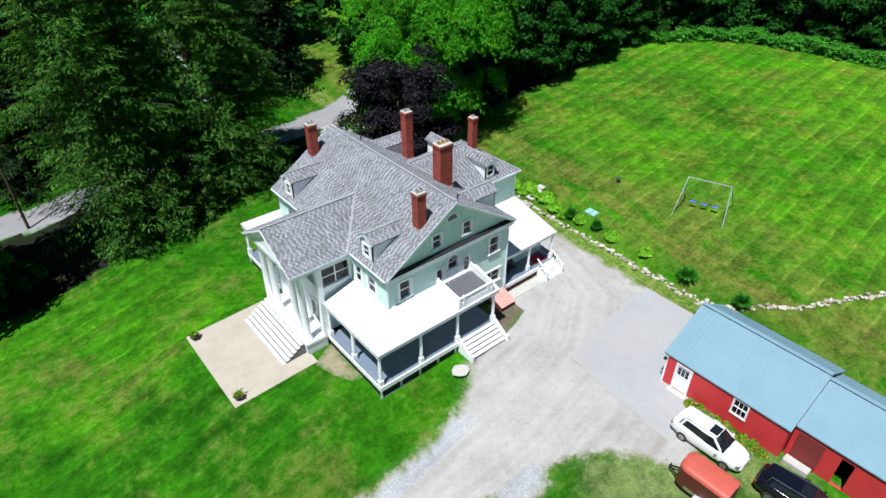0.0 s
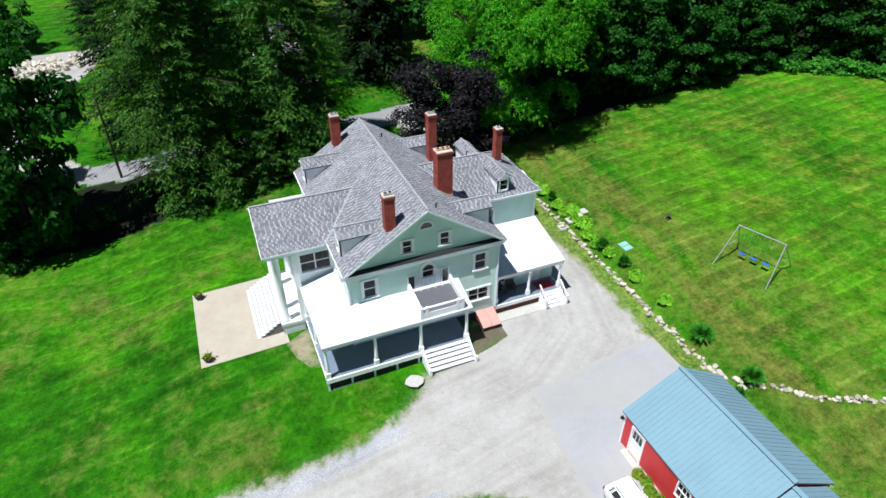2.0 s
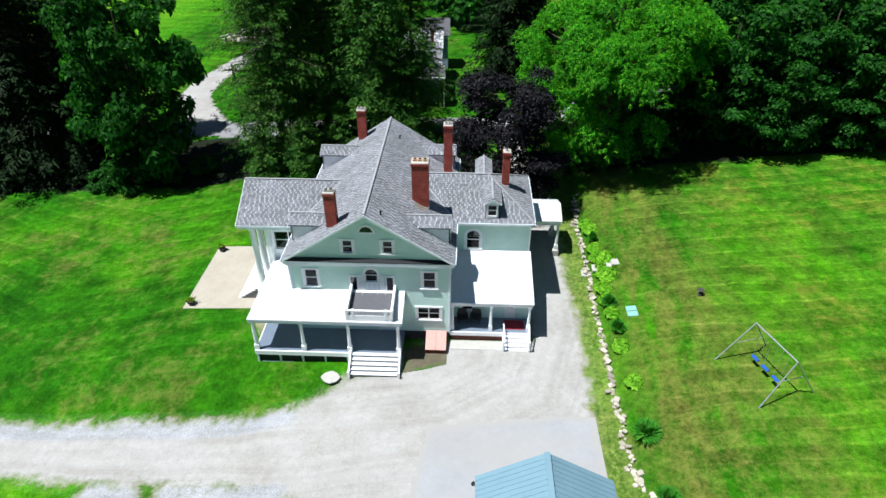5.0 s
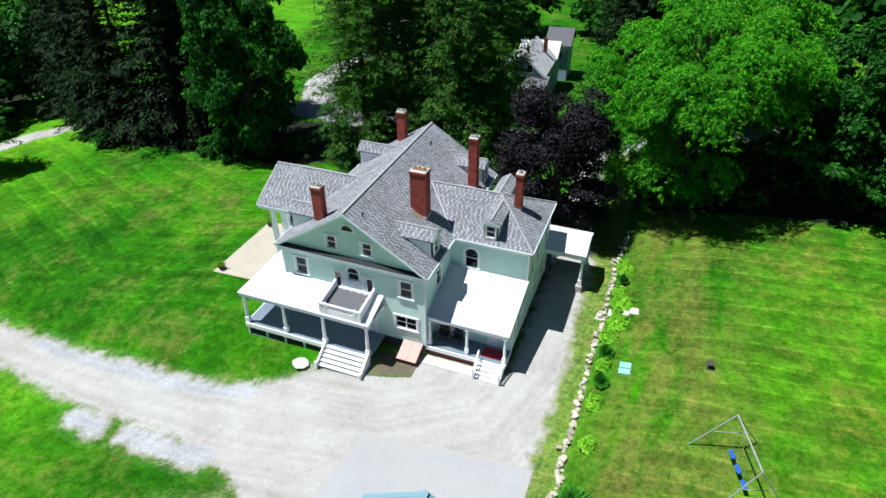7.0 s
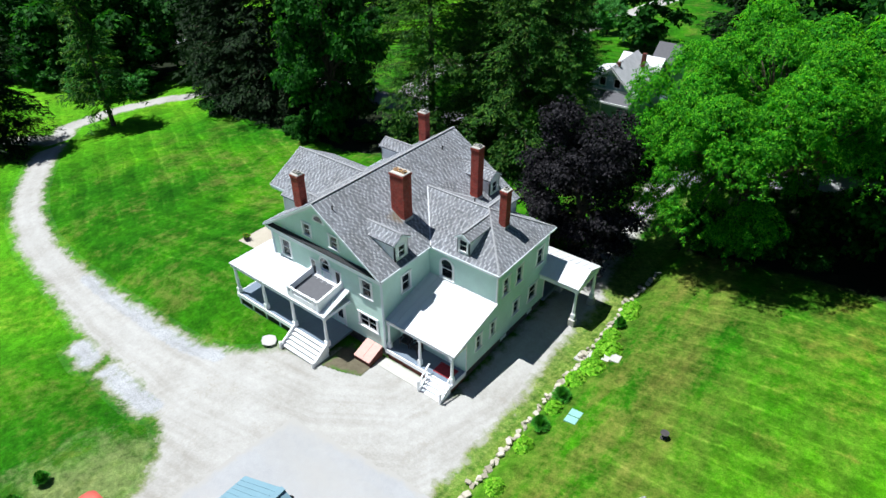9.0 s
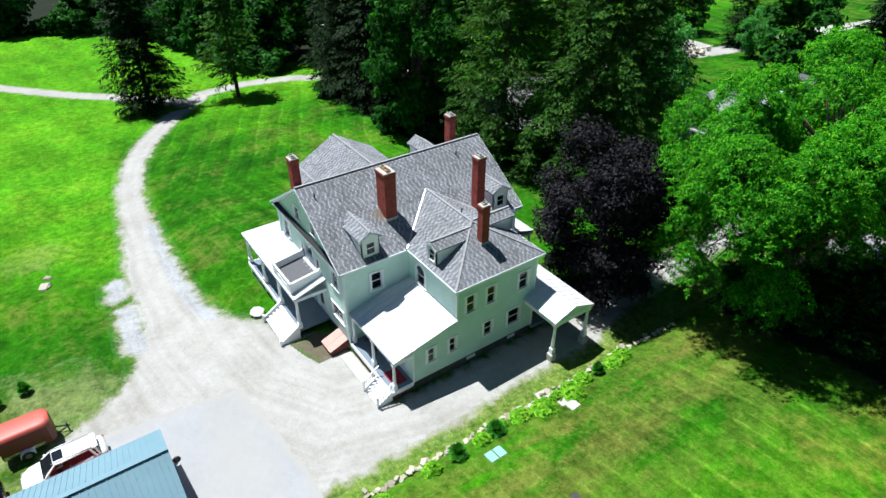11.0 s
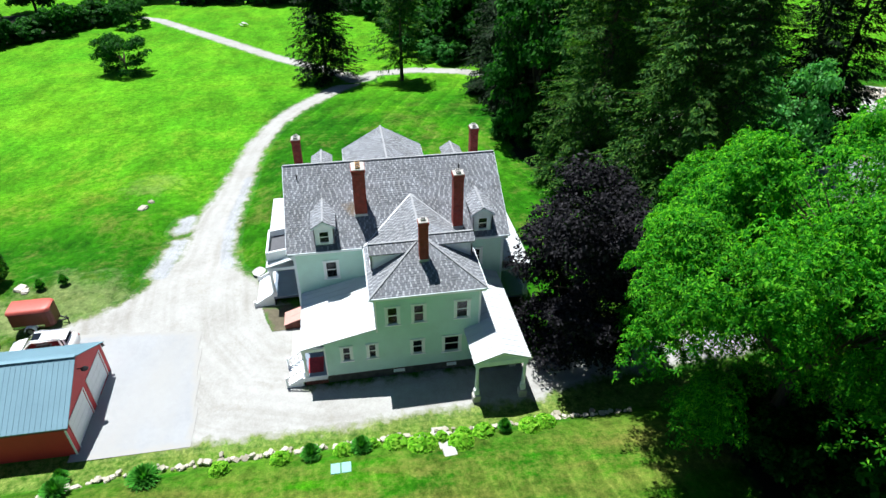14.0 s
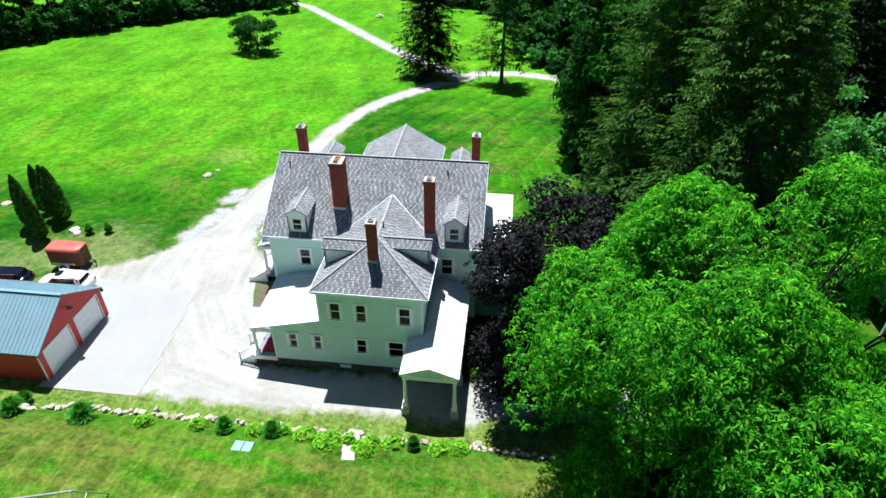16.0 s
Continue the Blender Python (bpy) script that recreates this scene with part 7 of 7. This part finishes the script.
WEST_WOODS = [(-84, 24, 30, 1.1), (-90, 22, 80, 1.0), (-100, 17, 150, 0.9), (-110, 16, 150, 1.0), (-96, 20, 10, 1.2), (-122, 16, 99, 1.2), (-80, 32, 200, 1.1), (-136, 14, 40, 1.1), (-150, 0, 40, 1.2), (-158, -20, 77, 1.2), (-166, -40, 200, 1.2), (-166, -58, 140, 1.1), (-150, -84, 10, 1.1), (-128, -92, 60, 1.1), (-112, -94, 160, 1.1), (-96, -98, 250, 1.1), (-80, -104, 20, 1.2), (-64, -110, 10, 1.1), (-100, 36, 90, 1.2), (-146, 16, 10, 1.2)]
plant(broad_tree("broadleaf_tree", "deep green broadleaf tree deep in the woods", 37, 18, 7.6, 4300, M["broad"], 0.38, 0.0, 34, 1.08),
      EAST_WOODS + WEST_WOODS)
plant(conifer("hemlock_tree", "tall dark green hemlock with drooping boughs", 3, 33, 7.2, M["needle"], 0.38, 18, 58, 0.01, 0.04, 0.44, 0.2),
      [(-14.8, 23.4, 0, 1.0), (-4.3, 26.6, 140, 1.02), (-10.0, 26.8, 70, 0.85), (0.2, 27.6, 230, 0.78)])
# deeper hemlocks: the woods' shade is in their near-black needle colour
plant(conifer("hemlock_tree", "hemlock deeper in the woods, needles near-black for its shade", 4, 33, 7.2, M["spruce"], 0.5, 13, 26, 0.01, 0.05, 0.8, 0.24),
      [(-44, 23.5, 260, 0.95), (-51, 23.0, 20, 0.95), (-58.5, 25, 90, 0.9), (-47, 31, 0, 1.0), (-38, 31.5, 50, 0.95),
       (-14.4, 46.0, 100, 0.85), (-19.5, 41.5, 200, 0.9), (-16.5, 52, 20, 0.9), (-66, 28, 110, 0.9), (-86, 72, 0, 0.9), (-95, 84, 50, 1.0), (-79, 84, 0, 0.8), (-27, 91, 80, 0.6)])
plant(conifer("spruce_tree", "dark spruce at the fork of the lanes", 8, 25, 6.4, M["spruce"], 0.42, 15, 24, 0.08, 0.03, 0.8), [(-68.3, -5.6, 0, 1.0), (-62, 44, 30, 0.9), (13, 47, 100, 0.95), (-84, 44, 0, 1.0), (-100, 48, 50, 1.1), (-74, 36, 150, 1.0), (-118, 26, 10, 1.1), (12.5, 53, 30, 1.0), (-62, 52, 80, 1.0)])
plant(conifer("thin_spruce", "thin grey-green spruce with sparse boughs", 15, 23, 5.2, M["needle"], 0.55, 11, 20, 0.16, 0.12, 0.75), [(-64.8, 7.75, 0, 1.0)])
plant(broad_tree("apple_tree", "small round-headed apple tree on the lower lawn", 44, 7.6, 4.5, 9000, M["broad"], 0.22, -0.02, 44, 0.34, lump=0.75), [(-80.3, -42.8, 0, 1.2), (-126, -53, 90, 1.1), (-66, 48, 30, 1.0)])


plant(conifer("young_hemlock", "young dark hemlock at the edge of the lawn", 23, 8, 3.4, M["needle"], 0.34, 11, 16, 0.0, 0.0, 0.5),
      [(-15.5, 18.6, 120, 0.75), (-11, 19.4, 200, 0.85), (-7.5, 20.8, 60, 0.8), (-3, 22.5, 150, 0.8)])
# the young tree again, its needles coloured near-black for shade
plant(conifer("young_spruce", "young spruce at the lawn's edge, needles near-black for shade", 24, 8, 3.4, M["spruce"], 0.34, 11, 16, 0.0, 0.0, 0.5),
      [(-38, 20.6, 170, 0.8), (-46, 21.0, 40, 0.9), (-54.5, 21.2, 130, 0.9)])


def columnar(x, y, h, r, seed):
    rs = np.random.RandomState(seed)
    t = thing("arborvitae", "dark narrow columnar arborvitae", "shrub", "row of columnar evergreens", pose(x, y, gz(x, y) - 0.05))
    part("trunk", limb_mesh([((0, 0, 0), (0, 0, h * 0.9), 0.08, 0.02)]), M["bark"], t)
    n = 2600
    z = rs.uniform(0.02, 1, n)
    rad = r * np.clip(np.minimum(z * 6, 1), 0, 1) * (1 - z ** 2.6) ** 0.7 * rs.uniform(0.75, 1.05, n)
    a = rs.uniform(0, 2 * math.pi, n)
    c = np.stack([np.cos(a) * rad, np.sin(a) * rad, z * h], 1)
    nn = np.stack([np.cos(a), np.sin(a), rs.uniform(-0.2, 0.5, n)], 1) + rs.normal(0, 0.3, (n, 3))
    nn /= np.linalg.norm(nn, axis=1, keepdims=True)
    quads("foliage", leaf_quads(rs, c, nn, 0.26, 0.14), M["needle"], t)


for k, (x, y, h, r) in enumerate(((-1.6, -33.3, 5.2, 0.75), (-2.6, -34.6, 5.4, 0.75), (-3.8, -36.0, 5.6, 0.8), (-5.2, -33.6, 6.2, 0.95), (-6.2, -35.0, 6.0, 0.9), (-7.6, -37.2, 5.6, 0.8))):
    columnar(x, y, h, r, 60 + k)


def mound(name, label, category, group, x, y, r, h, mat, seed, n=420, size=0.22, upright=0.4, slim=0.6):
    """A leafy clump rising from the bed."""
    rs = np.random.RandomState(seed)
    t = thing(name, label, category, group, pose(x, y, gz(x, y)))
    a, q = rs.uniform(0, 2 * math.pi, n), rs.uniform(0, 1, n) ** 0.5
    c = np.stack([np.cos(a) * q * r, np.sin(a) * q * r, h * (1 - q ** 2) * rs.uniform(0.6, 1.05, n) + 0.06], 1)
    nn = np.stack([np.cos(a) * q * 0.8, np.sin(a) * q * 0.8, np.full(n, 0.3 + upright)], 1) + rs.normal(0, 0.25, (n, 3))
    nn /= np.linalg.norm(nn, axis=1, keepdims=True)
    quads("leaves", leaf_quads(rs, c, nn, size, size * slim), mat, t)
    part("stems", limb_mesh([((0, 0, -0.05), (0.3 * r * math.cos(b), 0.3 * r * math.sin(b), h * 0.7), 0.02, 0.01) for b in range(0, 6)], 4), M["shrub"], t)


HOSTAS = [(18.35, -12.3, 0.55), (18.2, -8.8, 0.6), (18.2, -5.1, 0.55), (18.15, -1.9, 0.7), (18.6, -0.3, 0.85), (18.9, 2.0, 0.75), (18.1, 2.3, 0.5), (18.2, 3.6, 0.65), (18.3, 6.6, 0.7), (18.1, 7.6, 0.7), (18.3, 0.9, 0.4), (17.9, -3.3, 0.4)]
SHRUBS = [(18.3, -21.2, 0.8), (18.2, -16.5, 0.95), (18.2, -7.0, 0.6), (18.1, -4.0, 0.65), (18.2, 4.9, 0.45), (-3.2, -29.6, 0.45), (-3.6, -27.9, 0.45), (16.9, -21.6, 0.5)]
for k, (x, y, r) in enumerate(HOSTAS):
    mound("hosta", "lime-green hosta clump along the stone wall", "plant", "plants along the stone wall", x, y, r * 1.1, 0.6, M["hosta"], 100 + k, 330, 0.36)


def tuft(x, y, r, seed):
    """A spiky clump of arching blades."""
    rs = np.random.RandomState(seed)
    t = thing("shrub", "dark green spiky shrub by the stone wall", "shrub", "shrubs along the stone wall", pose(x, y, gz(x, y)))
    n = 420
    a, lean = rs.uniform(0, 2 * math.pi, n), rs.uniform(0.1, 1.0, n) ** 0.7
    d = np.stack([np.cos(a), np.sin(a)], 1)
    w = np.stack([-d[:, 1], d[:, 0], np.zeros(n)], 1) * 0.035
    root = np.concatenate([d * (0.25 * r * rs.uniform(0, 1, n))[:, None], np.zeros((n, 1))], 1)
    tip = np.concatenate([d * (lean * r * 1.15)[:, None], (0.35 + 0.75 * (1 - lean ** 2) * rs.uniform(0.6, 1.1, n))[:, None]], 1)
    knee = (root + tip) / 2 + (0, 0, 0.16)
    quads("foliage", np.concatenate([np.stack([root - w, root + w, knee + w * 1.4, knee - w * 1.4], 1), np.stack([knee - w * 1.4, knee + w * 1.4, tip + w * 0.2, tip - w * 0.2], 1)]), M["shrub"], t)
    part("stems", limb_mesh([((0, 0, -0.05), (0.2 * r * math.cos(b), 0.2 * r * math.sin(b), 0.4), 0.02, 0.01) for b in range(6)], 4), M["shrub"], t)


for k, (x, y, r) in enumerate(SHRUBS):
    tuft(x, y, r, 140 + k)
for k in range(9):
    y = -23.9 - 0.62 * k
    mound("day_lily", "day lilies with orange blooms along the barn wall", "plant", "lilies along the barn", 7.1 + 0.12 * math.sin(k * 2.1), y, 0.42, 0.55, M["lily"], 180 + k, 200, 0.22, 0.1)
SCRUB = [(-35, 19.2, 0.5), (-31.5, 18.0, 0.45), (-27.5, 19.4, 0.42), (-24.0, 21.5, 0.42), (-33, 23.5, 0.6), (20.5, 18.0, 0.45), (24, 19.0, 0.5), (22, 22.5, 0.5), (27.5, 20.0, 0.5), (18.2, 21.5, 0.42), (25.5, 23.5, 0.6), (17.5, 26, 0.5), (51, 19.4, 0.6), (56, 19.8, 0.6), (62, 18, 0.65), (66, 14.5, 0.6), (70.5, 10.5, 0.65), (73.5, 5, 0.6), (75.5, -1, 0.65), (76.5, -7, 0.6), (77, -13, 0.65), (33.0, 27.0, 0.7), (-53, 19.0, 0.42), (-59, 20.5, 0.4)]
bush = broad_tree("bush", "deep green leafy bush at the wood's edge", 71, 8.0, 4.6, 4600, M["broad"], 0.12, -0.1, 40, 0.62, lump=0.9)
HEDGE = []
# unbroken hedgerows along the far edges of the lawn
for line in ([(-75, -98), (-84, -94), (-103, -81), (-133, -61), (-142, -58)], [(-76, 18), (-84, 17), (-100, 12), (-118, 10), (-133, 8), (-150, -13), (-159, -38), (-156, -48)]):
    for (ax, ay), (bx, by) in zip(line, line[1:]):
        steps = int(math.hypot(bx - ax, by - ay) / 4.0) + 1
        for k in range(steps):
            f = k / steps
            x, y = ax + (bx - ax) * f, ay + (by - ay) * f
            HEDGE.append((x + 1.3 * math.sin(k * 2.7 + ax), y + 1.3 * math.cos(k * 1.9 + ay), 0.9 + 0.25 * math.sin(k * 1.7 + bx)))
bush["group"] = "bushes at the wood's edge"
bush["category"] = "shrub"
plant(bush, [(x, y, 47 * k, sc * (1 + 0.15 * math.sin(k * 2.1)), 0.9 + 0.25 * math.sin(k * 1.3)) for k, (x, y, sc) in enumerate(SCRUB)])

fern = broad_tree("fern_clump", "low bright green ferns along the edge of the lawn", 73, 3.4, 2.6, 1500, M["shrub"], 0.05, -0.1, 30, 0.4, lump=0.9)
fern["group"], fern["category"] = "ferns along the lawn's edge", "fern"
FERN_LINE = [(60.5, 16.6), (66.8, 11.0), (69.6, 4.5), (70.8, -3.0), (71.6, -12.0)]
spots = []
for (ax, ay), (bx, by) in zip(FERN_LINE, FERN_LINE[1:]):
    for k in range(4):
        spots.append((ax + (bx - ax) * k / 4 + 0.5 * math.sin(7.0 * k + ay), ay + (by - ay) * k / 4, 61 * k, 0.62 + 0.3 * abs(math.sin(2.3 * k + ax)), 0.75))
plant(fern, spots)

hedge = broad_tree("hedge_bush", "dark green unclipped bush of the far hedgerow", 72, 8.0, 4.6, 2000, M["broad"], 0.12, -0.1, 34, 0.95, lump=0.9)
hedge["group"], hedge["category"] = "bushes of the far hedgerow", "shrub"
plant(hedge, [(x, y, 47 * k, sc * (1 + 0.15 * math.sin(k * 2.1)), 0.9 + 0.25 * math.sin(k * 1.3)) for k, (x, y, sc) in enumerate(HEDGE)])


# ---- dry stone wall ----
def stone_meshes(count):
    made = []
    for k in range(count):
        rs = np.random.RandomState(300 + k)
        bm = bmesh.new()
        bmesh.ops.create_cube(bm, size=1.0)
        bmesh.ops.subdivide_edges(bm, edges=bm.edges[:], cuts=1, use_grid_fill=True)
        for v in bm.verts:
            d = v.co.normalized()
            v.co = v.co.lerp(d * 0.56, 0.55) + Vector(rs.normal(0, 0.035, 3))
        me = bpy.data.meshes.new("stone")
        bm.to_mesh(me)
        bm.free()
        me.materials.append(M["stone"])
        made.append(me)
    return made


WALL = [(17.7, 13.5), (17.4, 8.5), (17.35, 3.0), (17.15, -4.0), (17.05, -12.0), (17.0, -18.6), (17.9, -21.4), (20.7, -24.6), (26.5, -28.1), (34, -31.5)]
stone_wall = thing("stone_wall", "low dry wall of pale fieldstones holding the upper lawn", "stone wall", kind="structure")
shapes = stone_meshes(10)
rs = np.random.RandomState(7)
for (ax, ay), (bx, by) in zip(WALL, WALL[1:]):
    ln = math.hypot(bx - ax, by - ay)
    s = 0.0
    while s < ln:
        w = rs.uniform(0.2, 0.44)
        for row in range(rs.choice((0, 1, 2), p=(0.05, 0.6, 0.35))):
            x = ax + (bx - ax) * s / ln + rs.normal(0, 0.13)
            y = ay + (by - ay) * s / ln + rs.normal(0, 0.05)
            o = new("stone", shapes[rs.randint(10)])
            o.parent = stone_wall
            big = 1.45 if rs.uniform() < 0.12 else 1.0
            o.matrix_basis = Matrix.LocRotScale((x, y, gz(x, y) + 0.05 + 0.17 * row), Euler((rs.normal(0, 0.2), rs.normal(0, 0.2), rs.uniform(0, 6.3))), (w * big, w * rs.uniform(0.6, 0.9) * big, w * rs.uniform(0.34, 0.52) * big))
        s += w * 0.85
for k, (x, y, sx, sy) in enumerate(((17.2, 0.9, 0.9, 0.9), (18.0, 1.0, 0.8, 0.9), (18.85, 1.1, 0.8, 0.9), (19.5, 1.2, 0.7, 0.8))):
    ob = part("path_stone", bevel(boxes((-sx / 2, sx / 2, -sy / 2, sy / 2, -0.12, 0.06), m=pose(x, y, gz(x, y) + 0.02, 0, 0, 3 * k - 4)), 0.03, 1), M["slab"])
    tagged(ob, "pale flat stone of the little path through the wall", "path stone", "path stones")
for x, y, s in ((-19.35, -25.6, 0.85), (-21.3, -25.2, 0.6), (-3.5, -31.3, 0.8), (-3.0, -30.8, 0.6), (-4.6, -37.2, 0.7), (-9.5, -43.5, 0.9)):
    ob = new("boulder", shapes[int(s * 10)])
    ob.matrix_basis = Matrix.LocRotScale((x, y, gz(x, y) + 0.05), Euler((0.1, 0.1, x)), (s * 1.3, s, s * 0.5))
    tagged(ob, "flat pale boulder showing through the grass", "boulder")

rubble = thing("rubble_heap", "heap of pale broken stones in the gravel clearing", "rubble", kind="stuff")
rs = np.random.RandomState(17)
corners, faces = [], []
for k in range(90):
    x, y = -41 + 14 * rs.uniform() ** 1.0, 76 + 8 * rs.uniform()
    me = shapes[k % 10]
    m = Matrix.LocRotScale((x, y, gz(x, y) + 0.3 + 0.5 * rs.uniform()), Euler(rs.uniform(0, 6, 3)), Vector(rs.uniform(0.4, 1.0, 3)))
    faces += [[len(corners) + i for i in p.vertices] for p in me.polygons]
    corners += [tuple(m @ v.co) for v in me.vertices]
raw("stones", corners, faces, M["stone"], rubble)
tagged(rubble.children[0], "", "", "", "stuff")

# ---- the single shingles of the wing's hip ----
for ob, s, pale in single_shingles:
    raw("shingle", s, SH_FACES, M["pale_shingle" if pale else "shingle"], ob)
